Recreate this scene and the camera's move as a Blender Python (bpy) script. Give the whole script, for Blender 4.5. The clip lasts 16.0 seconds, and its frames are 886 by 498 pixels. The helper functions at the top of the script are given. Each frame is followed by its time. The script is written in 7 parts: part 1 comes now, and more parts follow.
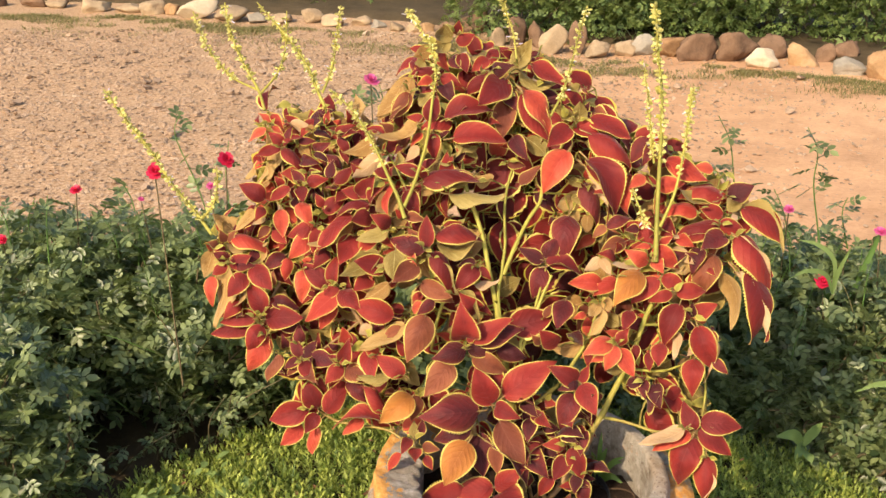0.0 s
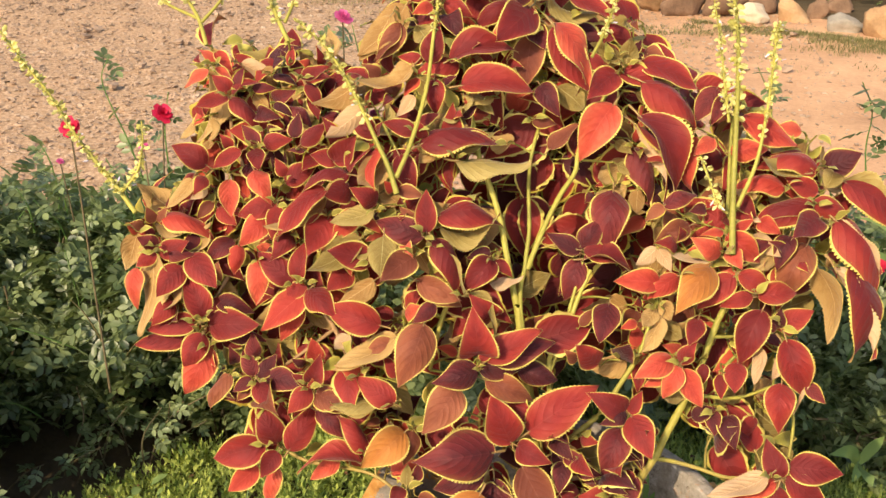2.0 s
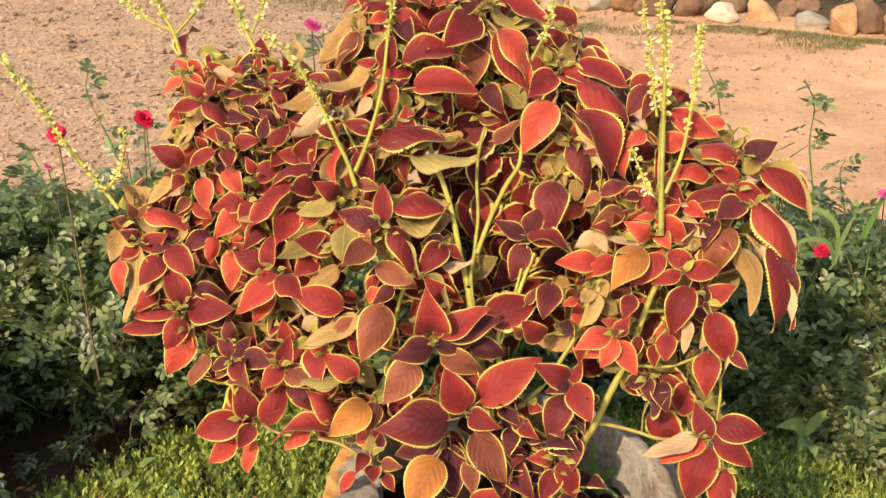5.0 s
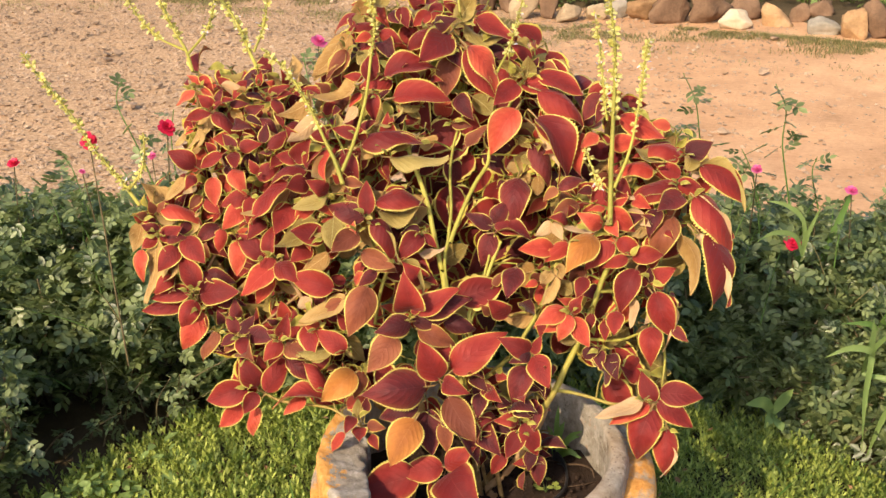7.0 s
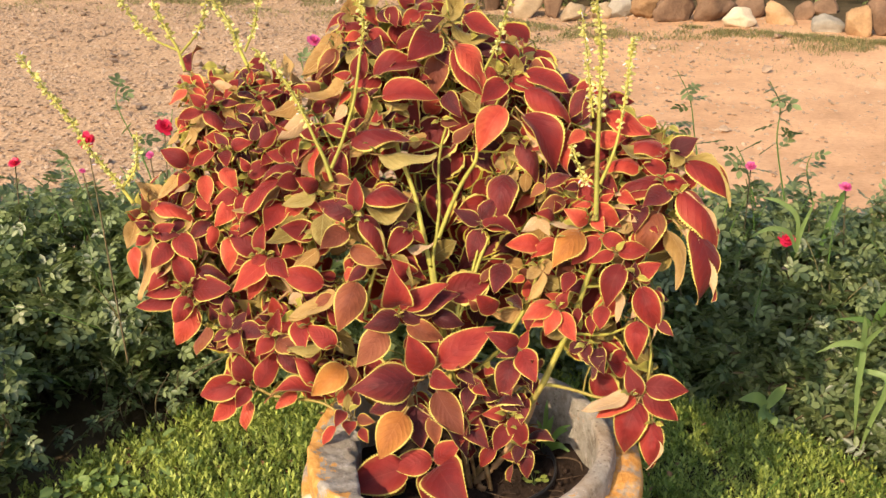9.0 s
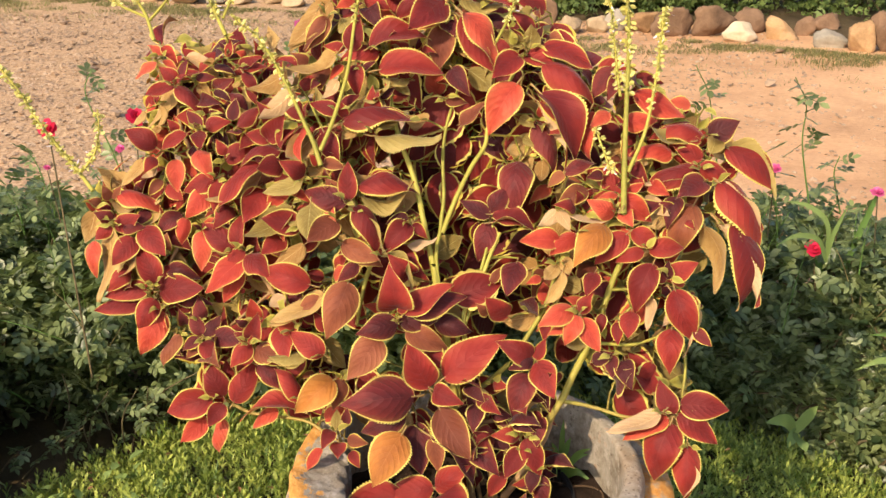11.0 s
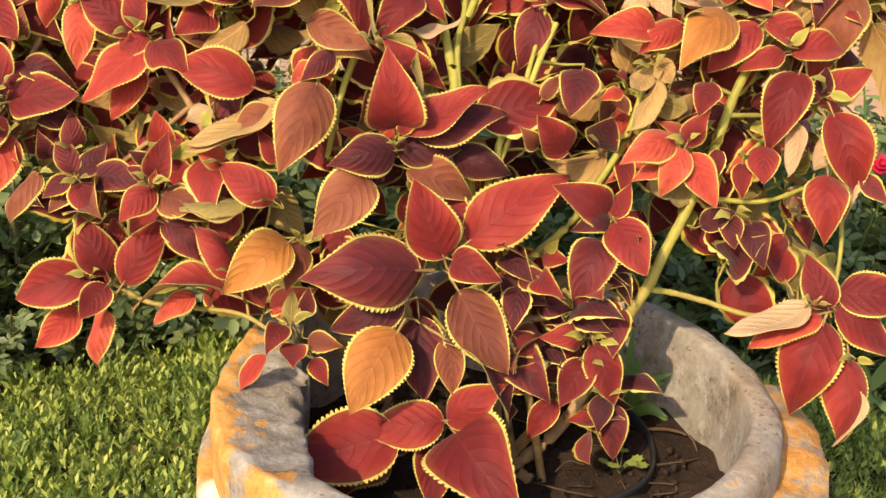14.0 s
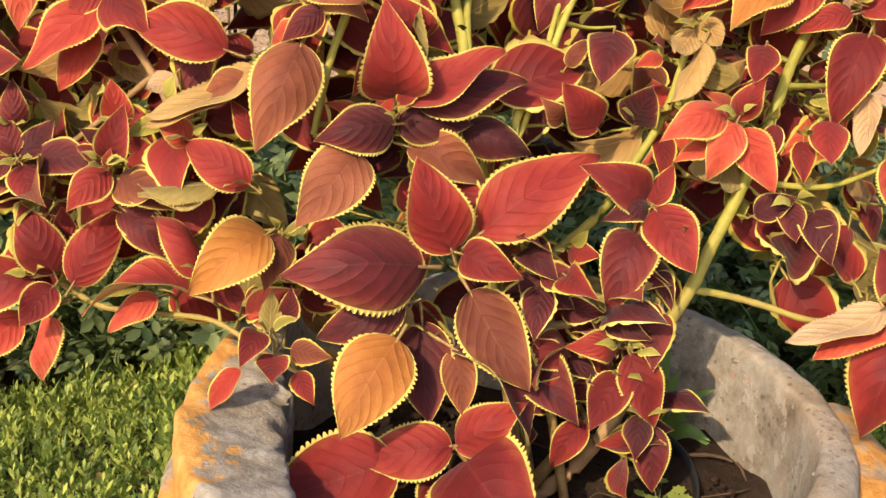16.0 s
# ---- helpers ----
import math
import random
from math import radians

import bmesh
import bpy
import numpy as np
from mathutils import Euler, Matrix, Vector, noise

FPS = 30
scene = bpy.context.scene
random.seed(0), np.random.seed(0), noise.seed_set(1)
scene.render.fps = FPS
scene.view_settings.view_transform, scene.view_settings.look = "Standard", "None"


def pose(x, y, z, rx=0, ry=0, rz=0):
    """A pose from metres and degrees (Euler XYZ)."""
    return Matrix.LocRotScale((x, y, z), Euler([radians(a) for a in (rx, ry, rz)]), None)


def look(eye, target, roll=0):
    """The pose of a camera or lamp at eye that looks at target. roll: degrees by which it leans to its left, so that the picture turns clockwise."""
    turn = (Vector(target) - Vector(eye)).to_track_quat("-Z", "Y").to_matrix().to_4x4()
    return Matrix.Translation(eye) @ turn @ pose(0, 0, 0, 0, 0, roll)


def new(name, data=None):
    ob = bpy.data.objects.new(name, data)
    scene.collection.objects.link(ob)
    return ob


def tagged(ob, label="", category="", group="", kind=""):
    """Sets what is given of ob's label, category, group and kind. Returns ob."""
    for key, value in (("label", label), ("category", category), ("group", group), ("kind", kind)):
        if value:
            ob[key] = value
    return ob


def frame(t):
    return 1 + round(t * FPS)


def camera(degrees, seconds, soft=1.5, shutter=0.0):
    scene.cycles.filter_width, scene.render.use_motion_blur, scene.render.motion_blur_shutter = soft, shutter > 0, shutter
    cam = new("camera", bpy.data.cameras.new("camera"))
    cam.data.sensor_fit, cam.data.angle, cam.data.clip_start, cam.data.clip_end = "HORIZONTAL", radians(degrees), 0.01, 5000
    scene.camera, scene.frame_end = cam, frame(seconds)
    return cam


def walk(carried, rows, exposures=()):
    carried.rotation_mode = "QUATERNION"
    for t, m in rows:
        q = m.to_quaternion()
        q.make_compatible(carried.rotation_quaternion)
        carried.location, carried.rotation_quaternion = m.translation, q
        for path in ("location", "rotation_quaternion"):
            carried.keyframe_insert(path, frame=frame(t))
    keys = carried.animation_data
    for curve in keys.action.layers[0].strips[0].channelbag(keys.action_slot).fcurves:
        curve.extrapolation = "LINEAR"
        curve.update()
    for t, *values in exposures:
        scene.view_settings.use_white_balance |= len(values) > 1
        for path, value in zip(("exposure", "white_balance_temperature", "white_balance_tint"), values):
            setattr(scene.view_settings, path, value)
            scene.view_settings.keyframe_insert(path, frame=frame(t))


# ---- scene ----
cam = camera(42.81, 16.0)
rows = [
    (0, look((-0.0801, -1.4297, 1.3618), (-0.1063, -0.0314, 0.8195), 0.302)),
    (0.5, look((-0.1105, -1.1142, 1.2700), (-0.1202, 0.2744, 0.7028), 0.758)),
    (1, look((-0.1353, -1.0332, 1.2425), (-0.1180, 0.3531, 0.6700), 1.395)),
    (1.5, look((-0.1418, -1.0211, 1.2348), (-0.1161, 0.3603, 0.6507), 1.553)),
    (2, look((-0.1408, -1.0167, 1.2305), (-0.1092, 0.3622, 0.6410), 1.538)),
    (2.5, look((-0.1431, -1.0200, 1.2304), (-0.0885, 0.3572, 0.6384), 1.469)),
    (3, look((-0.1312, -1.0341, 1.2250), (-0.0537, 0.3417, 0.6323), 1.392)),
    (3.5, look((-0.1290, -1.0355, 1.2254), (-0.0479, 0.3412, 0.6354), 1.497)),
    (4, look((-0.1289, -1.0400, 1.2222), (-0.0492, 0.3375, 0.6339), 1.423)),
    (4.2, look((-0.1291, -1.0408, 1.2264), (-0.0493, 0.3342, 0.6323), 1.325)),
    (6.3, look((-0.0387, -1.3409, 1.3183), (-0.0529, 0.0478, 0.7514), -0.286)),
    (6.5, look((-0.0358, -1.3376, 1.3204), (-0.0451, 0.0497, 0.7501), -0.257)),
    (7, look((-0.0247, -1.3405, 1.3193), (-0.0278, 0.0439, 0.7420), -0.480)),
    (7.5, look((-0.0148, -1.3440, 1.3204), (-0.0197, 0.0384, 0.7380), -0.827)),
    (8, look((-0.0052, -1.3482, 1.3208), (-0.0123, 0.0340, 0.7380), -0.958)),
    (8.5, look((0.0035, -1.3565, 1.3219), (-0.0087, 0.0265, 0.7412), -0.971)),
    (9, look((0.0074, -1.3620, 1.3222), (-0.0100, 0.0222, 0.7447), -0.894)),
    (9.2, look((0.0091, -1.3632, 1.3233), (-0.0124, 0.0210, 0.7457), -0.853)),
    (11.3, look((-0.0344, -1.0787, 1.1416), (-0.0201, 0.3250, 0.6129), 0.245)),
    (11.5, look((-0.0490, -0.9946, 1.0876), (-0.0222, 0.4140, 0.5729), 0.678)),
    (12, look((-0.0681, -0.9115, 1.0111), (-0.0269, 0.4993, 0.5032), 1.427)),
    (12.5, look((-0.0780, -0.8903, 0.9637), (-0.0222, 0.5194, 0.4540), 1.689)),
    (13, look((-0.0953, -0.8570, 0.9263), (-0.0124, 0.5526, 0.4203), 2.255)),
    (13.5, look((-0.1034, -0.8074, 0.8860), (-0.0011, 0.5975, 0.3703), 2.850)),
    (14, look((-0.1007, -0.7524, 0.8540), (0.0127, 0.6459, 0.3229), 3.065)),
    (14.5, look((-0.1102, -0.7126, 0.8288), (0.0113, 0.6883, 0.3066), 3.235)),
    (15, look((-0.1077, -0.6781, 0.8124), (0.0139, 0.7253, 0.2971), 3.189)),
    (15.5, look((-0.0997, -0.6479, 0.8029), (0.0189, 0.7554, 0.2864), 2.977)),
    (16, look((-0.1003, -0.6297, 0.7882), (0.0231, 0.7771, 0.2826), 3.145)),
]
walk(cam, rows)

# ---- daylight: low warm sun behind the viewer's left, clear sky ----
SUN_FROM = Vector((-0.446, -0.687, 0.574)).normalized()
world = bpy.data.worlds.new("daylight")
scene.world = world
world.use_nodes = True
sky = world.node_tree.nodes.new("ShaderNodeTexSky")
sky.sky_type, sky.sun_disc = "NISHITA", False
sky.sun_elevation = math.asin(SUN_FROM.z)
sky.dust_density = 2.5
sky.sun_rotation = math.atan2(SUN_FROM.x, SUN_FROM.y)
world.node_tree.links.new(sky.outputs[0], world.node_tree.nodes["Background"].inputs[0])
world.node_tree.nodes["Background"].inputs[1].default_value = 0.15
sun = new("sun", bpy.data.lights.new("sun", "SUN"))
sun.data.energy, sun.data.angle, sun.data.color = 3.3, radians(0.6), (1.0, 0.79, 0.53)
sun.matrix_world = look(SUN_FROM * 20, (0, 0, 0))
scene.view_settings.exposure = 0.76


# ---- materials ----
def nodes_of(name, rough=0.7, spec=0.3):
    m = bpy.data.materials.new(name)
    m.use_nodes = True
    t = m.node_tree
    b = t.nodes["Principled BSDF"]
    b.inputs["Roughness"].default_value = rough
    b.inputs["Specular IOR Level"].default_value = spec
    return m, t, b


def ramp(t, fac, stops):
    r = t.nodes.new("ShaderNodeValToRGB")
    while len(r.color_ramp.elements) < len(stops):
        r.color_ramp.elements.new(0.5)
    for e, (p, c) in zip(r.color_ramp.elements, stops):
        e.position, e.color = p, (*c, 1)
    t.links.new(fac, r.inputs[0])
    return r.outputs[0]


def noise_of(t, scale, detail=4, rough=0.6, coord="Object", vec=None):
    n = t.nodes.new("ShaderNodeTexNoise")
    n.inputs["Scale"].default_value, n.inputs["Detail"].default_value, n.inputs["Roughness"].default_value = scale, detail, rough
    if vec is None:
        c = t.nodes.new("ShaderNodeTexCoord")
        vec = c.outputs[coord]
    t.links.new(vec, n.inputs["Vector"])
    return n.outputs["Fac"]


def mixed(t, fac, a, b, mode="MIX"):
    x = t.nodes.new("ShaderNodeMix")
    x.data_type, x.blend_type = "RGBA", mode
    for sock, v in ((x.inputs[0], fac), (x.inputs[6], a), (x.inputs[7], b)):
        if isinstance(v, (int, float)):
            sock.default_value = v
        elif isinstance(v, tuple):
            sock.default_value = (*v, 1)
        else:
            t.links.new(v, sock)
    return x.outputs[2]


def maths(t, op, a, b=0.0):
    x = t.nodes.new("ShaderNodeMath")
    x.operation = op
    for sock, v in zip(x.inputs, (a, b)):
        if isinstance(v, (int, float)):
            sock.default_value = v
        else:
            t.links.new(v, sock)
    return x.outputs[0]


def bump(t, b, height, strength, distance):
    n = t.nodes.new("ShaderNodeBump")
    n.inputs["Strength"].default_value, n.inputs["Distance"].default_value = strength, distance
    t.links.new(height, n.inputs["Height"])
    t.links.new(n.outputs[0], b.inputs["Normal"])


def translucent(t, b, colour, share):
    """Lets light through a thin leaf."""
    tr = t.nodes.new("ShaderNodeBsdfTranslucent")
    if isinstance(colour, tuple):
        tr.inputs[0].default_value = (*colour, 1)
    else:
        t.links.new(colour, tr.inputs[0])
    mx = t.nodes.new("ShaderNodeMixShader")
    mx.inputs[0].default_value = share
    t.links.new(b.outputs[0], mx.inputs[1])
    t.links.new(tr.outputs[0], mx.inputs[2])
    t.links.new(mx.outputs[0], t.nodes["Material Output"].inputs[0])


def leaf_face(name, deep, base, light, glow, share=0.30, rough=0.55, ribbed=0.05):
    """Velvety leaf blade: darker heart, paler veins, quilted between the veins, blotches that differ leaf by leaf."""
    m, t, b = nodes_of(name, rough, 0.22)
    uv = t.nodes.new("ShaderNodeUVMap")
    sep = t.nodes.new("ShaderNodeSeparateXYZ")
    t.links.new(uv.outputs[0], sep.inputs[0])
    u, v = sep.outputs[0], sep.outputs[1]
    av = maths(t, "ABSOLUTE", maths(t, "SUBTRACT", v, 0.5))
    side = maths(t, "SUBTRACT", u, maths(t, "ADD", maths(t, "MULTIPLY", av, 0.50), maths(t, "MULTIPLY", maths(t, "POWER", av, 2.0), 0.55)))
    side = maths(t, "ADD", side, maths(t, "MULTIPLY", maths(t, "SUBTRACT", noise_of(t, 3.5, 2, 0.5, "UV"), 0.5), 0.10))
    ribs = maths(t, "ABSOLUTE", maths(t, "SUBTRACT", maths(t, "FRACT", maths(t, "MULTIPLY", side, 7.0)), 0.5))
    vein = maths(t, "LESS_THAN", ribs, 0.028)
    mid = maths(t, "LESS_THAN", av, 0.012)
    veins = maths(t, "MAXIMUM", maths(t, "MULTIPLY", vein, ribbed), maths(t, "MULTIPLY", mid, 0.12 + 1.2 * ribbed))
    info = t.nodes.new("ShaderNodeObjectInfo")
    isl = t.nodes.new("ShaderNodeNewGeometry")
    rnd = maths(t, "FRACT", maths(t, "ADD", info.outputs["Random"], isl.outputs["Random Per Island"]))
    blot = noise_of(t, 9, 4, 0.65)
    edge = maths(t, "ADD", maths(t, "MULTIPLY", av, 0.9), maths(t, "MULTIPLY", maths(t, "SUBTRACT", blot, 0.5), 0.7))
    edge = maths(t, "ADD", edge, maths(t, "MULTIPLY", maths(t, "SUBTRACT", rnd, 0.5), 0.5))
    edge = maths(t, "ADD", edge, maths(t, "MULTIPLY", maths(t, "POWER", u, 2.0), 0.20))
    col = ramp(t, edge, [(0.05, deep), (0.38, base), (0.85, light)])
    col = mixed(t, veins, col, tuple(min(1, c * 1.25 + 0.02) for c in light))
    grain = noise_of(t, 75, 3, 0.6)
    col = mixed(t, maths(t, "MULTIPLY", grain, 0.35), col, deep)
    groove = ramp(t, ribs, [(0.0, (1, 1, 1)), (0.06, (0, 0, 0))])
    col = mixed(t, maths(t, "MULTIPLY", groove, 0.42), col, deep)
    halo = ramp(t, maths(t, "ADD", av, maths(t, "MULTIPLY", maths(t, "SUBTRACT", blot, 0.5), 0.12)), [(0.36, (0, 0, 0)), (0.47, (0.20, 0.20, 0.20))])
    col = mixed(t, halo, col, (0.36, 0.25, 0.06))
    t.links.new(col, b.inputs["Base Color"])
    b.inputs["Sheen Weight"].default_value = 0.12
    b.inputs["Sheen Roughness"].default_value = 0.4
    pucker = noise_of(t, 34, 3, 0.6, "UV")
    quilt = maths(t, "ADD", maths(t, "POWER", maths(t, "MULTIPLY", ribs, 2.0), 0.25), maths(t, "ADD", maths(t, "MULTIPLY", grain, 0.25), maths(t, "MULTIPLY", pucker, 0.55)))
    bump(t, b, quilt, 0.6, 0.0016)
    translucent(t, b, glow, share)
    return m


def plain_leaf(name, lo, hi, glow, share=0.3, rough=0.5, scale=9, spec=0.3):
    m, t, b = nodes_of(name, rough, spec)
    isl = t.nodes.new("ShaderNodeNewGeometry")
    f = maths(t, "ADD", maths(t, "MULTIPLY", isl.outputs["Random Per Island"], 0.62), maths(t, "MULTIPLY", noise_of(t, scale, 3), 0.38))
    col = ramp(t, f, [(0.2, lo), (0.8, hi)])
    t.links.new(col, b.inputs["Base Color"])
    bump(t, b, noise_of(t, 260, 2), 0.3, 0.001)
    translucent(t, b, glow, share)
    return m


def mineral(name, stops, scale, rough=0.85, relief=0.004, fine=60, strength=0.7):
    m, t, b = nodes_of(name, rough, 0.2)
    n1, n2, n3 = noise_of(t, scale, 6, 0.65), noise_of(t, fine, 5, 0.7), noise_of(t, scale * 0.23, 3)
    info = t.nodes.new("ShaderNodeObjectInfo")
    f = maths(t, "ADD", maths(t, "MULTIPLY", n1, 0.55), maths(t, "MULTIPLY", n2, 0.3))
    f = maths(t, "ADD", f, maths(t, "MULTIPLY", maths(t, "SUBTRACT", n3, 0.4), 0.35))
    f = maths(t, "ADD", f, maths(t, "MULTIPLY", maths(t, "SUBTRACT", info.outputs["Random"], 0.5), 0.16))
    t.links.new(ramp(t, f, stops), b.inputs["Base Color"])
    bump(t, b, maths(t, "ADD", n1, maths(t, "MULTIPLY", n2, 0.6)), strength, relief)
    return m


RED_GLOW = (0.62, 0.08, 0.025)
FACE = {
    "crimson": leaf_face("leaf_crimson", (0.135, 0.016, 0.017), (0.295, 0.031, 0.026), (0.45, 0.075, 0.043), RED_GLOW),
    # purple leaves, and crimson ones in shadow given this darker colour
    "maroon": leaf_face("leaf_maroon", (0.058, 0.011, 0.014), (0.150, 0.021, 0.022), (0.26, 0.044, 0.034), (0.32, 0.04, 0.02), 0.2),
    "coral": leaf_face("leaf_coral", (0.34, 0.035, 0.025), (0.58, 0.10, 0.055), (0.72, 0.24, 0.12), (0.75, 0.16, 0.07), 0.3),
    "orange": leaf_face("leaf_orange", (0.15, 0.042, 0.024), (0.31, 0.100, 0.048), (0.43, 0.17, 0.08), (0.50, 0.13, 0.04)),
    "gold": leaf_face("leaf_gold", (0.32, 0.11, 0.025), (0.50, 0.20, 0.042), (0.60, 0.30, 0.085), (0.66, 0.26, 0.05), 0.26),
    "lime": leaf_face("leaf_young", (0.26, 0.22, 0.04), (0.46, 0.42, 0.08), (0.62, 0.56, 0.16), (0.6, 0.55, 0.08), 0.3),
    "tan": leaf_face("leaf_underside_tan", (0.32, 0.18, 0.055), (0.51, 0.335, 0.12), (0.65, 0.47, 0.20), (0.7, 0.28, 0.08), 0.28, 0.6, 0.45),
    "olive": leaf_face("leaf_underside_olive", (0.20, 0.150, 0.04), (0.38, 0.295, 0.09), (0.56, 0.45, 0.17), (0.6, 0.30, 0.07), 0.28, 0.6, 0.45),
    "pale": leaf_face("leaf_underside_pale", (0.50, 0.32, 0.16), (0.64, 0.44, 0.25), (0.74, 0.55, 0.34), (0.8, 0.5, 0.25), 0.25, 0.6, 0.45),
}
MARGIN = plain_leaf("leaf_margin_yellow", (0.52, 0.41, 0.055), (0.78, 0.64, 0.19), (0.72, 0.58, 0.10), 0.25, 0.6, 30)
STEM = {
    "green": mineral("stem_yellow_green", [(0.25, (0.15, 0.14, 0.028)), (0.5, (0.32, 0.29, 0.052)), (0.75, (0.48, 0.42, 0.10))], 24, 0.5, 0.001, 160, 0.3),
    "brown": mineral("stem_woody", [(0.25, (0.18, 0.10, 0.04)), (0.5, (0.34, 0.21, 0.10)), (0.75, (0.46, 0.32, 0.18))], 30, 0.7, 0.0015, 180),
}
def woody_foot(m):
    """Young green stems turn to brown wood near the soil."""
    t = m.node_tree
    b = t.nodes["Principled BSDF"]
    young = b.inputs["Base Color"].links[0].from_socket
    c = t.nodes.new("ShaderNodeTexCoord")
    sep = t.nodes.new("ShaderNodeSeparateXYZ")
    t.links.new(c.outputs["Object"], sep.inputs[0])
    wood = ramp(t, noise_of(t, 60, 5, 0.7), [(0.3, (0.13, 0.075, 0.03)), (0.5, (0.30, 0.19, 0.07)), (0.7, (0.42, 0.29, 0.13))])
    high = maths(t, "ADD", sep.outputs[2], maths(t, "MULTIPLY", maths(t, "SUBTRACT", noise_of(t, 28, 3), 0.5), 0.16))
    t.links.new(mixed(t, ramp(t, high, [(0.42, (0, 0, 0)), (0.56, (1, 1, 1))]), wood, young), b.inputs["Base Color"])


woody_foot(STEM["green"])
FLORET = plain_leaf("floret_yellow_green", (0.50, 0.46, 0.10), (0.80, 0.75, 0.33), (0.7, 0.64, 0.18), 0.35)
PETAL = plain_leaf("petal_lilac", (0.42, 0.36, 0.58), (0.80, 0.74, 0.76), (0.8, 0.7, 0.8), 0.35)
ROSE_RED = plain_leaf("petal_red", (0.42, 0.006, 0.03), (0.66, 0.03, 0.10), (0.7, 0.03, 0.06), 0.25)
ROSE_PINK = plain_leaf("petal_pink", (0.48, 0.05, 0.20), (0.70, 0.16, 0.36), (0.8, 0.15, 0.35), 0.3)
ROSE_LEAF = plain_leaf("rose_foliage", (0.028, 0.052, 0.020), (0.235, 0.280, 0.110), (0.26, 0.33, 0.08), 0.30, 0.38, 6, 0.5)
ROSE_TWIG = mineral("rose_twig", [(0.3, (0.07, 0.06, 0.03)), (0.7, (0.20, 0.15, 0.08))], 30)
ROOT = mineral("root_fibre", [(0.3, (0.04, 0.026, 0.016)), (0.7, (0.13, 0.085, 0.05))], 40)
COVER = plain_leaf("ground_cover_leaf", (0.045, 0.095, 0.018), (0.45, 0.50, 0.11), (0.44, 0.52, 0.07), 0.26, 0.5, 7)
WEED = plain_leaf("weed_leaf", (0.06, 0.13, 0.025), (0.18, 0.29, 0.08), (0.2, 0.36, 0.06), 0.3, 0.45, 10)
WEED_PALE = plain_leaf("pale_weed_leaf", (0.11, 0.18, 0.045), (0.26, 0.34, 0.11), (0.26, 0.38, 0.09), 0.3, 0.45, 10)
FAR_LEAF = plain_leaf("far_shrub_leaf", (0.055, 0.095, 0.028), (0.20, 0.26, 0.075), (0.22, 0.28, 0.06), 0.3, 0.5, 2)
DRY = plain_leaf("dry_grass", (0.11, 0.11, 0.035), (0.36, 0.28, 0.13), (0.4, 0.34, 0.12), 0.25, 0.7, 3)
TURF = plain_leaf("verge_turf", (0.085, 0.095, 0.030), (0.30, 0.26, 0.105), (0.30, 0.30, 0.09), 0.25, 0.7, 2)
LITTER = plain_leaf("dry_leaf", (0.13, 0.06, 0.03), (0.42, 0.24, 0.11), (0.4, 0.2, 0.08), 0.2, 0.7, 9)
def road_dirt():
    """Packed orange dirt that turns to brown-grey grit where the loose gravel lies."""
    m = mineral("packed_dirt", [(0.25, (0.25, 0.135, 0.065)), (0.42, (0.48, 0.27, 0.14)), (0.58, (0.63, 0.375, 0.205)), (0.75, (0.71, 0.475, 0.29))], 2.6, 0.95, 0.008, 42, 1.0)
    t = m.node_tree
    b = t.nodes["Principled BSDF"]
    packed = b.inputs["Base Color"].links[0].from_socket
    c = t.nodes.new("ShaderNodeTexCoord")
    sep = t.nodes.new("ShaderNodeSeparateXYZ")
    t.links.new(c.outputs["Object"], sep.inputs[0])
    grit = ramp(t, noise_of(t, 55, 6, 0.75), [(0.30, (0.13, 0.08, 0.042)), (0.44, (0.32, 0.20, 0.11)), (0.55, (0.48, 0.32, 0.185)), (0.68, (0.64, 0.49, 0.33))])
    where = maths(t, "ADD", maths(t, "MULTIPLY", maths(t, "SUBTRACT", maths(t, "MULTIPLY", sep.outputs[1], 0.2), sep.outputs[0]), 0.45), maths(t, "MULTIPLY", noise_of(t, 1.7, 5, 0.65), 1.1))
    t.links.new(mixed(t, ramp(t, where, [(0.55, (0.08, 0.08, 0.08)), (1.0, (0.85, 0.85, 0.85))]), packed, grit), b.inputs["Base Color"])
    return m


DIRT = road_dirt()
SOIL = mineral("potting_soil", [(0.25, (0.018, 0.011, 0.008)), (0.55, (0.045, 0.027, 0.017)), (0.8, (0.11, 0.07, 0.042))], 30, 0.95, 0.006, 120)
# brown earth with the shade under hedge and shrubs put into its colour
SHADED_EARTH = mineral("shaded_earth", [(0.25, (0.03, 0.022, 0.012)), (0.6, (0.09, 0.065, 0.035)), (0.85, (0.16, 0.12, 0.07))], 12, 0.95, 0.006)
ROCK = {
    "brown": mineral("rock_brown", [(0.25, (0.09, 0.055, 0.035)), (0.55, (0.23, 0.14, 0.085)), (0.8, (0.36, 0.24, 0.15))], 9, 0.9, 0.01),
    "tan": mineral("rock_tan", [(0.25, (0.20, 0.14, 0.085)), (0.55, (0.42, 0.31, 0.19)), (0.8, (0.55, 0.43, 0.29))], 9, 0.9, 0.01),
    "ochre": mineral("rock_ochre", [(0.25, (0.18, 0.10, 0.05)), (0.55, (0.42, 0.26, 0.13)), (0.8, (0.55, 0.39, 0.24))], 9, 0.9, 0.01),
    "grey": mineral("rock_grey", [(0.25, (0.16, 0.14, 0.11)), (0.55, (0.33, 0.29, 0.23)), (0.8, (0.46, 0.41, 0.33))], 9, 0.9, 0.01),
    "pale": mineral("rock_pale", [(0.25, (0.42, 0.33, 0.22)), (0.55, (0.62, 0.51, 0.36)), (0.8, (0.72, 0.62, 0.46))], 9, 0.9, 0.006),
}
